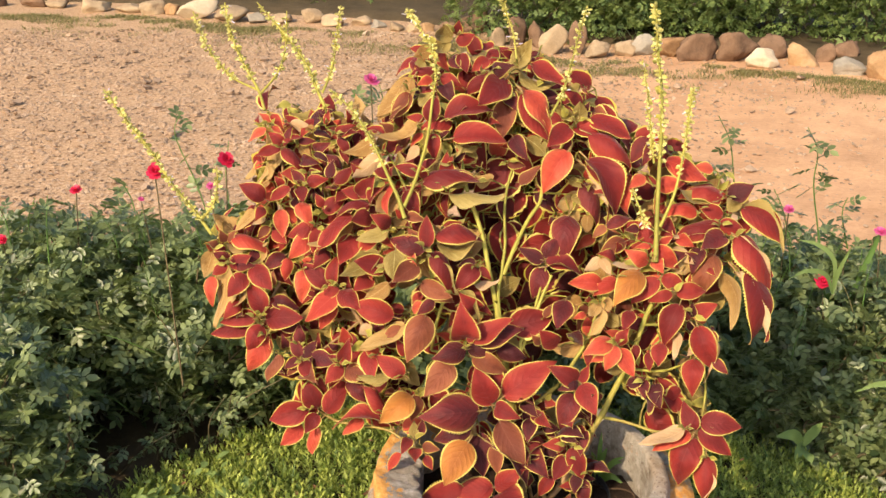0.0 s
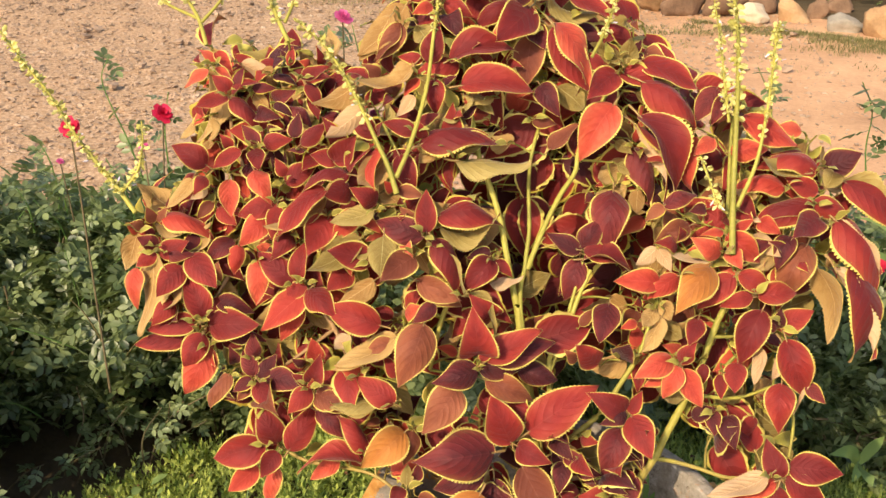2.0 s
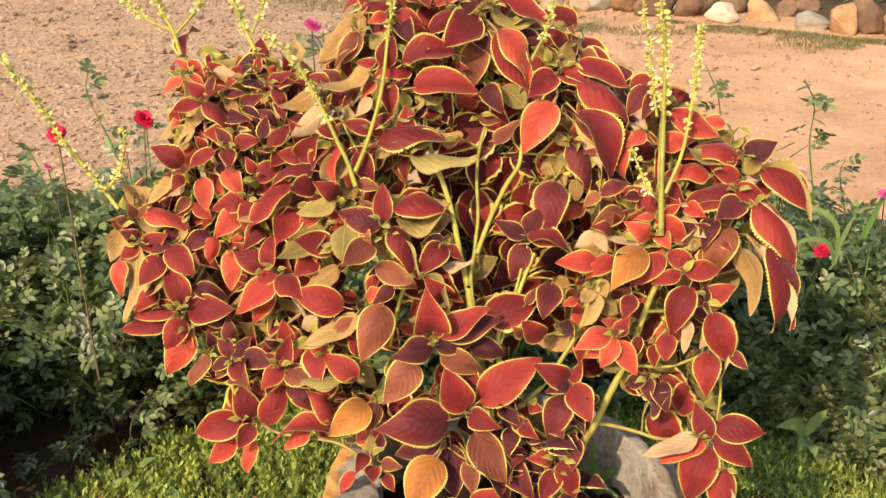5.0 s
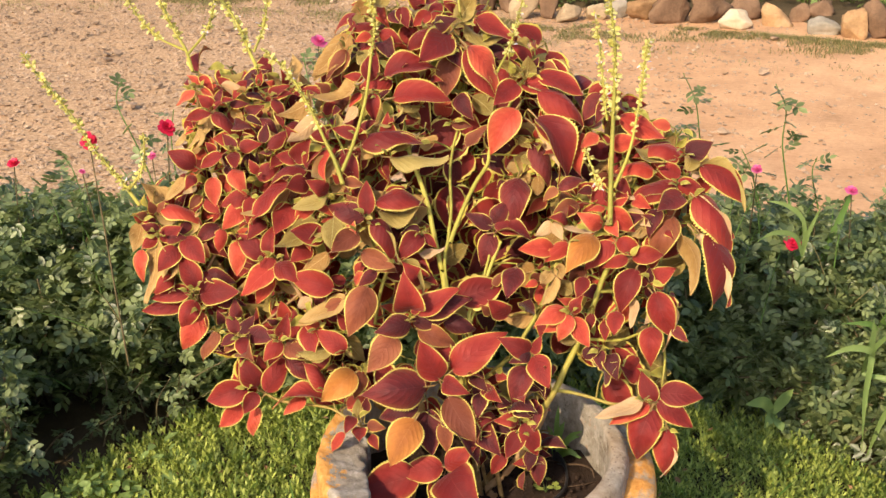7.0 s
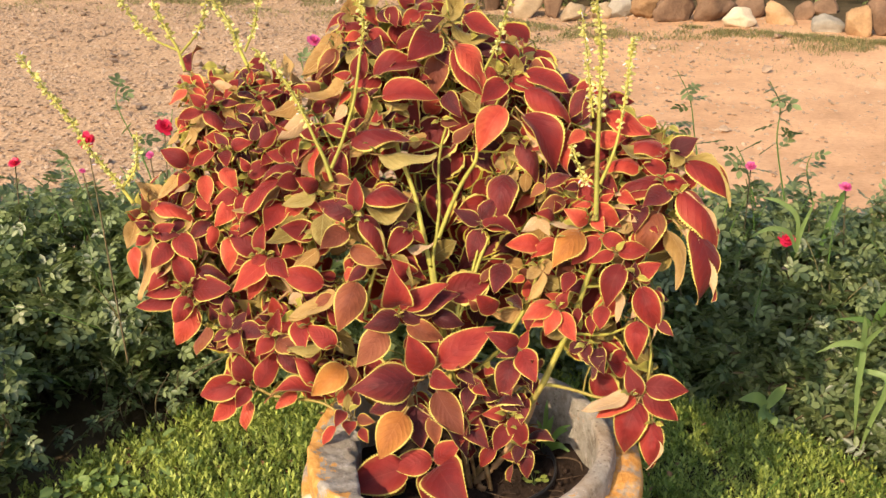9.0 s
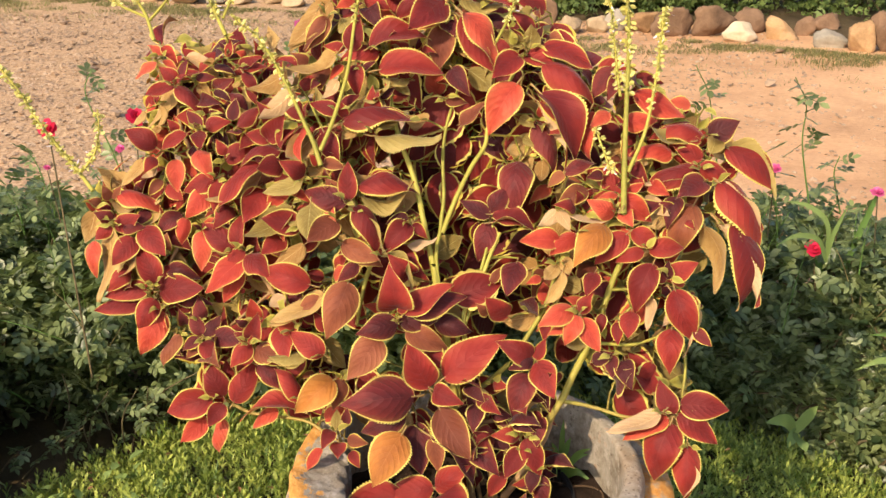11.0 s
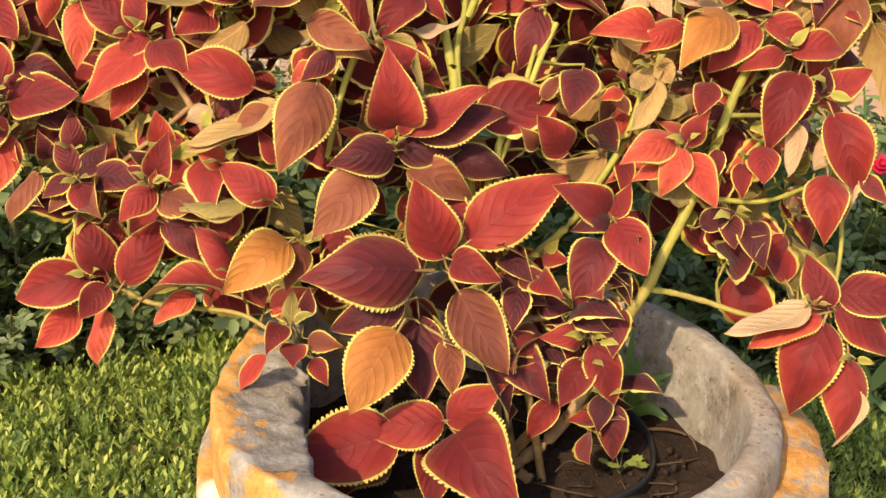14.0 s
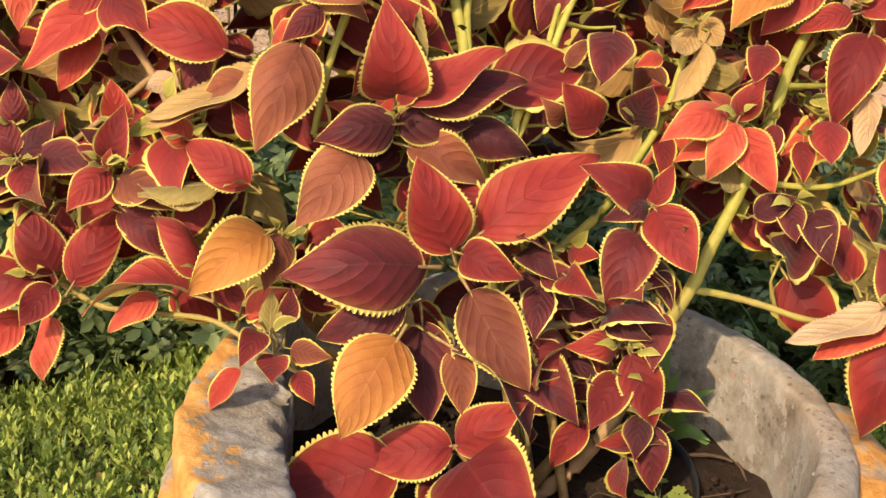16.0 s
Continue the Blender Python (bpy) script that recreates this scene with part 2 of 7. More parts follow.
PEBBLE = mineral("road_gravel", [(0.25, (0.17, 0.115, 0.08)), (0.45, (0.38, 0.265, 0.175)), (0.6, (0.54, 0.41, 0.29)), (0.8, (0.66, 0.55, 0.43))], 9, 0.95, 0.003)


def cement():
    """Weathered grey concrete with exposed aggregate, ochre paint left in worn patches."""
    m, t, b = nodes_of("weathered_concrete", 0.9, 0.2)
    n1, n2, n3 = noise_of(t, 14, 6, 0.7), noise_of(t, 95, 5, 0.7), noise_of(t, 5.5, 4, 0.6)
    grey = ramp(t, maths(t, "ADD", maths(t, "MULTIPLY", n1, 0.6), maths(t, "MULTIPLY", n2, 0.4)),
                [(0.34, (0.10, 0.08, 0.06)), (0.45, (0.24, 0.205, 0.16)), (0.55, (0.33, 0.295, 0.25)), (0.68, (0.47, 0.42, 0.36))])
    grey = mixed(t, ramp(t, n3, [(0.50, (0, 0, 0)), (0.62, (0.4, 0.4, 0.4))]), grey, (0.34, 0.23, 0.14))
    vor = t.nodes.new("ShaderNodeTexVoronoi")
    vor.inputs["Scale"].default_value = 75
    c = t.nodes.new("ShaderNodeTexCoord")
    t.links.new(c.outputs["Object"], vor.inputs["Vector"])
    chip = maths(t, "MULTIPLY", maths(t, "LESS_THAN", vor.outputs["Distance"], 0.30), maths(t, "GREATER_THAN", n1, 0.55))
    grey = mixed(t, maths(t, "MULTIPLY", chip, 0.6), grey, (0.36, 0.24, 0.16))
    pit = t.nodes.new("ShaderNodeTexVoronoi")
    pit.inputs["Scale"].default_value = 150
    t.links.new(c.outputs["Object"], pit.inputs["Vector"])
    pits = maths(t, "MULTIPLY", maths(t, "LESS_THAN", pit.outputs["Distance"], 0.27), maths(t, "GREATER_THAN", noise_of(t, 30, 3), 0.54))
    grey = mixed(t, maths(t, "MULTIPLY", pits, 0.6), grey, (0.11, 0.085, 0.065))
    bright = maths(t, "MULTIPLY", maths(t, "GREATER_THAN", noise_of(t, 48, 4, 0.7), 0.60), 0.45)
    grey = mixed(t, bright, grey, (0.48, 0.43, 0.38))
    sep = t.nodes.new("ShaderNodeSeparateXYZ")
    t.links.new(c.outputs["Object"], sep.inputs[0])
    px, py = maths(t, "SUBTRACT", sep.outputs[0], 0.010), maths(t, "SUBTRACT", sep.outputs[1], 0.042)
    r = maths(t, "SQRT", maths(t, "ADD", maths(t, "MULTIPLY", px, px), maths(t, "MULTIPLY", py, py)))
    f = maths(t, "ADD", maths(t, "MULTIPLY", maths(t, "SUBTRACT", r, 0.2095), 30.0), maths(t, "MULTIPLY", maths(t, "SUBTRACT", noise_of(t, 24, 7, 0.76), 0.5), 6.5))
    f = maths(t, "ADD", f, maths(t, "MULTIPLY", px, -2.6))
    paint = ramp(t, n2, [(0.3, (0.38, 0.17, 0.04)), (0.55, (0.55, 0.28, 0.075)), (0.8, (0.62, 0.42, 0.20))])
    grey = mixed(t, ramp(t, f, [(0.50, (0, 0, 0)), (0.62, (1, 1, 1))]), grey, paint)
    t.links.new(grey, b.inputs["Base Color"])
    h = maths(t, "ADD", maths(t, "MULTIPLY", n1, 1.0), maths(t, "MULTIPLY", n2, 0.6))
    bump(t, b, maths(t, "ADD", h, maths(t, "MULTIPLY", chip, 0.5)), 0.8, 0.004)
    return m


def painted_cement():
    m, t, b = nodes_of("ochre_painted_concrete", 0.85, 0.25)
    n1, n2, n3 = noise_of(t, 13, 6, 0.7), noise_of(t, 90, 5, 0.7), noise_of(t, 4, 3)
    ochre = ramp(t, n2, [(0.3, (0.40, 0.17, 0.035)), (0.6, (0.58, 0.29, 0.075)), (0.8, (0.68, 0.44, 0.18))])
    white = ramp(t, n2, [(0.3, (0.52, 0.47, 0.38)), (0.7, (0.76, 0.70, 0.60))])
    worn = ramp(t, n1, [(0.50, (0, 0, 0)), (0.58, (1, 1, 1))])
    col = mixed(t, worn, ochre, ramp(t, n2, [(0.3, (0.20, 0.15, 0.10)), (0.7, (0.44, 0.36, 0.27))]))
    patch = ramp(t, n3, [(0.60, (0, 0, 0)), (0.64, (1, 1, 1))])
    t.links.new(mixed(t, patch, col, white), b.inputs["Base Color"])
    bump(t, b, maths(t, "ADD", n1, maths(t, "MULTIPLY", n2, 0.5)), 0.8, 0.005)
    return m


CEMENT, OCHRE = cement(), painted_cement()
PLASTIC = nodes_of("black_plastic", 0.45, 0.4)[0]
PLASTIC.node_tree.nodes["Principled BSDF"].inputs["Base Color"].default_value = (0.02, 0.02, 0.022, 1)


# ---- mesh helpers ----
def mesh_from(name, verts, faces, mats, index=None, smooth=True, uvs=None):
    """One mesh from arrays; every face has the same number of corners."""
    me = bpy.data.meshes.new(name)
    verts, faces = np.asarray(verts, "f4"), np.asarray(faces, "i4")
    n, k = faces.shape
    me.vertices.add(len(verts))
    me.vertices.foreach_set("co", verts.ravel())
    me.loops.add(n * k)
    me.loops.foreach_set("vertex_index", faces.ravel())
    me.polygons.add(n)
    me.polygons.foreach_set("loop_start", np.arange(0, n * k, k, dtype="i4"))
    for m in mats:
        me.materials.append(m)
    if index is not None:
        me.polygons.foreach_set("material_index", np.asarray(index, "i4"))
    me.polygons.foreach_set("use_smooth", np.full(n, smooth))
    if uvs is not None:
        layer = me.uv_layers.new(name="UVMap")
        layer.data.foreach_set("uv", np.asarray(uvs, "f4")[faces.ravel()].ravel())
    me.update(calc_edges=True)
    me.validate()
    return me


def thing(name, label, category, at=(0, 0, 0), group="", kind=""):
    ob = new(name)
    ob.location, ob.empty_display_size = at, 0.05
    return tagged(ob, label, category, group, kind)


def part(name, me, parent, label="", kind=""):
    """Links a mesh, made in world coordinates, as one part of a thing."""
    ob = new(name, me)
    ob.parent = parent
    ob.matrix_parent_inverse = Matrix() if parent.parent else Matrix.Translation(-parent.location)
    return tagged(ob, label, kind=kind)


def rotations(rng, n, lean):
    """n random frames: x along a leaf, z its face; lean: how far faces tip from the sky."""
    z = np.stack([rng.normal(0, lean, n), rng.normal(0, lean, n), np.ones(n)], 1)
    z /= np.linalg.norm(z, axis=1, keepdims=True)
    a = rng.uniform(0, 2 * np.pi, n)
    x = np.stack([np.cos(a), np.sin(a), np.zeros(n)], 1)
    x -= z * (x * z).sum(1, keepdims=True)
    x /= np.linalg.norm(x, axis=1, keepdims=True)
    return np.stack([x, np.cross(z, x), z], 2)


def scatter(tv, tf, places, frames, sizes):
    """Copies of a small template, joined: vertices and faces."""
    tv, tf = np.asarray(tv, float), np.asarray(tf)
    v = np.einsum("nij,kj->nki", frames, tv) * np.asarray(sizes)[:, None, None] + np.asarray(places)[:, None, :]
    f = tf[None] + (np.arange(len(places)) * len(tv))[:, None, None]
    return v.reshape(-1, 3), f.reshape(-1, tf.shape[1])


def join(*pieces):
    vs, fs, n = [], [], 0
    for v, f in pieces:
        vs.append(v), fs.append(np.asarray(f) + n)
        n += len(v)
    return np.concatenate(vs), np.concatenate(fs)


def smooth_line(points, per=6):
    """A rounded line through points."""
    p = [Vector(q) for q in points]
    p = [p[0] * 2 - p[1]] + p + [p[-1] * 2 - p[-2]]
    out = []
    for i in range(1, len(p) - 2):
        for k in range(per):
            s = k / per
            a, b, c, d = p[i - 1], p[i], p[i + 1], p[i + 2]
            out.append(0.5 * (2 * b + (c - a) * s + (2 * a - 5 * b + 4 * c - d) * s * s + (3 * b - a - 3 * c + d) * s ** 3))
    return out + [p[-2]]


def tube(points, r0, r1, sides=6, knobs=0.0):
    """A tapered tube along points, with slight swellings."""
    v, f = [], []
    n = len(points)
    for i, q in enumerate(points):
        d = (points[min(i + 1, n - 1)] - points[max(i - 1, 0)]).normalized()
        a = d.orthogonal().normalized()
        b = d.cross(a)
        r = r0 + (r1 - r0) * i / max(n - 1, 1)
        r *= 1 + knobs * (0.5 + 0.5 * math.sin(i * 2.1)) ** 6
        for k in range(sides):
            w = 2 * math.pi * k / sides
            v.append(q + a * (r * math.cos(w)) + b * (r * math.sin(w)))
    for i in range(n - 1):
        for k in range(sides):
            f.append((i * sides + k, i * sides + (k + 1) % sides, (i + 1) * sides + (k + 1) % sides, (i + 1) * sides + k))
    return np.array([tuple(x) for x in v]), np.array(f)


def rock_mesh(name, rng, sx, sy, sz, mat, rings=12, segs=20, rough=0.22):
    """A boulder with blunt facets, its foot a little below the ground."""
    v, f = [], []
    off = Vector(rng.uniform(-50, 50, 3))
    cuts = [(Vector(rng.normal(0, 1, 3)).normalized(), rng.uniform(0.42, 0.80)) for _ in range(13)]
    for i in range(rings + 1):
        th = math.pi * i / rings
        for k in range(segs):
            ph = 2 * math.pi * k / segs
            d = Vector((math.sin(th) * math.cos(ph), math.sin(th) * math.sin(ph), math.cos(th)))
            r = 1.0
            for nrm, h in cuts:
                c = d.dot(nrm)
                if c > 0.05:
                    r = min(r, h / c)
            r *= 1 + rough * noise.noise(d * 1.7 + off) * 0.5 + 0.07 * noise.noise(d * 6 + off) + 0.05 * noise.noise(d * 13 + off)
            v.append((d.x * r * sx / 2, d.y * r * sy / 2, d.z * r * sz * 0.62 + sz * 0.40))
    for i in range(rings):
        for k in range(segs):
            f.append((i * segs + k, (i + 1) * segs + k, (i + 1) * segs + (k + 1) % segs, i * segs + (k + 1) % segs))
    return mesh_from(name, v, f, [mat], smooth=rings > 10)


# ---- ground: one sheet to the horizon ----
def ground_height(x, y):
    """Dirt road, nearly flat, with ruts and a low bank behind the stones."""
    near = max(0.0, 1 - abs(y - 2) / 14)
    h = 0.018 * noise.noise(Vector((x * 1.3, y * 1.3, 0))) + 0.010 * noise.noise(Vector((x * 5, y * 5, 3)))
    return h * near - (0.015 if y < 1.25 else 0.0)


def build_ground():
    far = [260, 160, 100, 60, 36, 22, 14, 10, 8]
    xs = [-a for a in far] + list(np.arange(-6, 6.01, 0.07)) + far[::-1]
    ys = [-a for a in far] + list(np.arange(-3, 0.9, 0.3)) + list(np.arange(0.9, 7.0, 0.06)) + [7.5] + far[::-1]
    v = [(x, y, ground_height(x, y)) for y in ys for x in xs]
    n = len(xs)
    f = [(j * n + i, j * n + i + 1, (j + 1) * n + i + 1, (j + 1) * n + i) for j in range(len(ys) - 1) for i in range(n - 1)]
    tagged(new("ground", mesh_from("ground", v, f, [DIRT])), "dry sandy orange dirt ground strewn with gravel", "ground", kind="structure")


build_ground()


def build_gravel():
    rng = np.random.default_rng(4)
    n = 60000
    x = rng.uniform(-4.0, 3.2, n)
    y = rng.uniform(1.2, 6.0, n)
    stony = np.clip(0.55 - 0.55 * (x - 0.2 * (y - 1)) / 1.6, 0.03, 1)
    keep = rng.random(n) < stony
    x, y = x[keep], y[keep]
    s = 0.005 + 0.026 * rng.random(len(x)) ** 4 + 0.070 * (rng.random(len(x)) > 0.991) * rng.random(len(x))
    z = np.array([ground_height(a, b) for a, b in zip(x, y)]) + s * 0.05
    fr = rotations(rng, len(x), 0.3)
    spots = np.stack([x, y, z], 1)
    # angular chips, and rounder flat stones among them
    chip = np.array([(1, 0.1, 0), (0.2, 0.8, 0.1), (-0.9, 0.3, -0.05), (-0.4, -0.8, 0.05), (0.6, -0.7, 0), (0.1, 0.05, 0.52), (-0.3, -0.2, 0.42)])
    sides = np.array([(0, 1, 5), (1, 2, 6), (1, 6, 5), (2, 3, 6), (3, 4, 6), (4, 5, 6), (4, 0, 5)])
    big = s > 0.019
    v, f = scatter(chip, sides, spots[~big], fr[~big], s[~big])
    tagged(new("gravel", mesh_from("gravel", v, f, [PEBBLE], smooth=False)), "loose gravel scattered over the dirt road", "gravel", kind="stuff")
    v0 = rock_mesh("chip", rng, 1.15, 0.85, 0.36, PEBBLE, 3, 7)
    tv = np.array([tuple(p.co) for p in v0.vertices])
    tf = np.array([tuple(p.vertices) for p in v0.polygons])
    bpy.data.meshes.remove(v0)
    v, f = scatter(tv, tf, spots[big], fr[big], s[big])
    tagged(new("road_stones", mesh_from("road_stones", v, f, [PEBBLE], smooth=False)), "flat grey brown stones lying in the dirt road", "gravel", kind="stuff")


build_gravel()


def border_stone(x, y, w, h, tone):
    rng = np.random.default_rng(int(abs(x) * 977 + y * 131))
    ob = new("border_stone", rock_mesh("border_stone", rng, w * 1.58, w * rng.uniform(0.9, 1.2), h * 1.42, ROCK[tone], 20, 34))
    ob.location, ob.rotation_euler = (x, y, ground_height(x, y) - 0.01), (0, 0, rng.uniform(-0.4, 0.4))
    words = {"brown": "dark brown weathered", "tan": "tan rounded", "ochre": "ochre orange", "grey": "grey flat", "pale": "pale cream"}[tone]
    tagged(ob, words + " field stone in the row edging the dirt road", "stone", "stones edging the road")


# ---- row of stones across the road ----
border_stone(-0.79, 6.29, 0.115, 0.058, 'tan')
border_stone(-0.66, 6.17, 0.093, 0.050, 'grey')
border_stone(-0.54, 6.07, 0.099, 0.056, 'tan')
border_stone(-0.43, 6.01, 0.085, 0.063, 'tan')
border_stone(-0.33, 6.02, 0.098, 0.063, 'ochre')
border_stone(0.00, 6.04, 0.176, 0.112, 'brown')
border_stone(0.11, 5.58, 0.080, 0.092, 'tan')
border_stone(0.24, 5.58, 0.141, 0.151, 'brown')
border_stone(0.36, 5.55, 0.092, 0.138, 'brown')
border_stone(0.45, 5.35, 0.119, 0.140, 'tan')
border_stone(0.59, 5.36, 0.102, 0.154, 'brown')
border_stone(0.72, 5.28, 0.130, 0.082, 'tan')
border_stone(0.87, 5.33, 0.108, 0.090, 'tan')
border_stone(0.99, 5.34, 0.108, 0.096, 'grey')
border_stone(1.14, 5.31, 0.126, 0.122, 'ochre')
border_stone(1.29, 5.22, 0.191, 0.140, 'brown')
border_stone(1.50, 5.20, 0.197, 0.166, 'brown')
border_stone(1.72, 5.30, 0.147, 0.111, 'brown')
border_stone(1.62, 5.03, 0.152, 0.082, 'pale')
border_stone(1.86, 5.13, 0.180, 0.103, 'ochre')
border_stone(2.03, 5.22, 0.104, 0.085, 'brown')
border_stone(2.16, 5.26, 0.179, 0.112, 'brown')
border_stone(2.07, 4.88, 0.182, 0.075, 'grey')
border_stone(2.18, 4.75, 0.127, 0.142, 'ochre')
border_stone(2.33, 4.75, 0.175, 0.156, 'brown')
border_stone(2.49, 4.67, 0.174, 0.137, 'ochre')
border_stone(2.65, 4.63, 0.175, 0.137, 'brown')
border_stone(-3.78, 6.95, 0.199, 0.077, 'tan')
border_stone(-3.55, 6.96, 0.182, 0.068, 'brown')
border_stone(-3.27, 6.95, 0.148, 0.067, 'brown')
border_stone(-3.07, 6.91, 0.162, 0.074, 'tan')
border_stone(-2.73, 6.73, 0.217, 0.080, 'tan')
border_stone(-2.49, 6.72, 0.163, 0.071, 'tan')
border_stone(-2.31, 6.65, 0.175, 0.078, 'tan')
border_stone(-2.16, 6.64, 0.116, 0.070, 'ochre')
border_stone(-1.96, 6.48, 0.241, 0.121, 'pale')
border_stone(-1.71, 6.38, 0.195, 0.082, 'tan')
border_stone(-1.52, 6.34, 0.138, 0.066, 'grey')
border_stone(-1.35, 6.35, 0.138, 0.059, 'tan')
border_stone(-1.14, 6.36, 0.130, 0.073, 'tan')
border_stone(-0.97, 6.24, 0.148, 0.072, 'tan')
border_stone(-0.17, 5.95, 0.116, 0.090, 'brown')


def blades(rng, places, length, width, bend):
    """Grass blades: narrow folded strips, each bent over."""
    tv = [(-0.5 * width, 0, 0), (0.5 * width, 0, 0), (0.32 * width, bend * 0.35, 0.55), (-0.32 * width, bend * 0.35, 0.55), (0, bend, 0.95), (0.001, bend, 0.95)]
    tf = [(0, 1, 2, 3), (3, 2, 5, 4)]
    n = len(places)
    a = rng.uniform(0, 2 * np.pi, n)
    fr = np.zeros((n, 3, 3))
    fr[:, 0, 0], fr[:, 0, 1], fr[:, 1, 0], fr[:, 1, 1], fr[:, 2, 2] = np.cos(a), -np.sin(a), np.sin(a), np.cos(a), 1
    return scatter(tv, tf, places, fr, length * rng.uniform(0.5, 1.2, n))


def verge_line(x):
    """The line along which the stones stand."""
    return np.interp(x, [-4.0, -2.5, -1.5, -0.5, 0.5, 1.2, 2.2, 3.0], [6.83, 6.6, 6.23, 5.93, 5.23, 5.16, 4.63, 4.51])


def build_verge():
    rng = np.random.default_rng(8)
    n = 60000
    x = rng.uniform(-3.6, 3.2, n)
    y = verge_line(x) - np.abs(rng.normal(0, 0.30, n)) - 0.02
    patch = np.array([noise.noise(Vector((a * 2.3, b * 3.2, 7))) + 0.6 * noise.noise(Vector((a * 7, b * 9, 2))) for a, b in zip(x, y)])
    keep = patch + rng.normal(0, 0.12, n) > 0.06
    x, y = x[keep], y[keep]
    z = np.array([ground_height(a, b) for a, b in zip(x, y)])
    v, f = blades(rng, np.stack([x, y, z], 1), 0.022, 0.15, 0.9)
    tagged(new("verge_grass", mesh_from("verge_grass", v, f, [TURF])), "short green and dry grass in patches along the stones", "grass", kind="stuff")
    # sheet of earth under the shrubs, its dark colour standing for their shade
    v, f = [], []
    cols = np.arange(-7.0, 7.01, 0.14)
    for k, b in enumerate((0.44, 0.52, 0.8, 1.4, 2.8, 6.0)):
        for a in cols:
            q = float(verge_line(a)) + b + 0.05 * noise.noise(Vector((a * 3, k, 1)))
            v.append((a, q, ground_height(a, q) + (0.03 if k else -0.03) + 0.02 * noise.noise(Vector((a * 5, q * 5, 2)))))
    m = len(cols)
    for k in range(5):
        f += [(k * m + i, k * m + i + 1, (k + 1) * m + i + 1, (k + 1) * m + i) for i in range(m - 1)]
    tagged(new("shrub_bed", mesh_from("shrub_bed", v, f, [SHADED_EARTH])), "earth bed coloured dark like the shade under the shrubs behind the stones", "ground", kind="structure")


build_verge()

LEAFLET = ([(0, 0, 0), (0.22, 0.22, 0.04), (0.62, 0.27, 0.04), (1, 0, -0.08), (0.62, -0.27, 0.04), (0.22, -0.22, 0.04)], [(0, 3, 2, 1), (0, 5, 4, 3)])


def compound_leaf():
    """Rose leaf: five leaflets on one stalk, about one unit long."""
    pieces = []
    for px, side, s in ((0.30, 1, 0.40), (0.30, -1, 0.40), (0.58, 1, 0.46), (0.58, -1, 0.46), (0.70, 0, 0.5)):
        a = side * 1.05
        c, d = math.cos(a), math.sin(a)
        v = np.array([((x * c - y * d) * s + px, (x * d + y * c) * s, z * s - 0.08 * px) for x, y, z in LEAFLET[0]])
        pieces.append((v, LEAFLET[1]))
    stalk = np.array([(0, -0.012, 0), (0, 0.012, 0), (0.72, 0.008, -0.058), (0.72, -0.008, -0.058)])
    pieces.append((stalk * (1, 2.2, 1), [(0, 1, 2, 3)]))
    pieces.append((stalk[:, [0, 2, 1]] * (1, 1, 1.2) + np.array([(0, 0, 0), (0, 0, 0), (0, 0.055, -0.055), (0, 0.055, -0.055)]), [(0, 1, 2, 3)]))
    return join(*pieces)


ROSE_V, ROSE_F = compound_leaf()
FAR_TEMPLATE = join(*[(np.array([(0, 0, 0), (0.45, 0.26, 0.05), (1, 0, -0.06), (0.45, -0.26, 0.05)]) @ np.array(Matrix.Rotation(-a, 3, "Z")) * q + (p, 0, 0), [(0, 1, 2, 3)]) for p, a, q in ((0.25, 1.0, 0.45), (0.25, -1.0, 0.45), (0.55, 0.9, 0.48), (0.55, -0.9, 0.48), (0.6, 0, 0.5))])


def shrub(name, label, group, rng, centre, radii, count, size, leaf_mat, twigs=26, shell=0.55, lean=0.8, template=None):
    """A shrub: arching twigs from one foot and a shell of leaves with uneven outline."""
    tv, tf = template or (ROSE_V, ROSE_F)
    c, r = np.array(centre), np.array(radii)
    base = thing(name, label, "bush", (c[0], c[1], 0), group)
    pieces = []
    for i in range(twigs):
        d = rng.normal(0, 1, 3)
        d[2] = abs(d[2])
        d /= np.linalg.norm(d)
        tip = c + d * r * rng.uniform(0.8, 1.02)
        foot = Vector((c[0] + rng.normal(0, r[0] * 0.3), c[1] + rng.normal(0, r[1] * 0.25), -0.01))
        tip = Vector(tip)
        mid = foot.lerp(tip, 0.5) + Vector((rng.normal(0, 0.04), rng.normal(0, 0.04), 0.05))
        pieces.append(tube(smooth_line([foot, mid, tip], 4), 0.005, 0.002, 4))
    v, f = join(*pieces)
    part("branch_tangle", mesh_from("branch_tangle", v, f, [ROSE_TWIG]), base, kind="stuff")
    d = rng.normal(0, 1, (count * 2, 3))
    d[:, 2] = d[:, 2] * 0.9 + 0.25
    d /= np.linalg.norm(d, axis=1, keepdims=True)
    lump = np.array([noise.noise(Vector(q) * 2.6 + Vector(c * 3)) for q in d])
    rad = (1 - (rng.random(count * 2) ** 1.7) * shell) * (1 + 0.30 * lump)
    p = c + d * r * rad[:, None]
    p = p[p[:, 2] > 0.02][:count]
    fr = rotations(rng, len(p), lean)
    v, f = scatter(tv, tf, p, fr, size * rng.uniform(0.6, 1.25, len(p)))
    part("foliage", mesh_from("foliage", v, f, [leaf_mat]), base, kind="stuff")
    return base


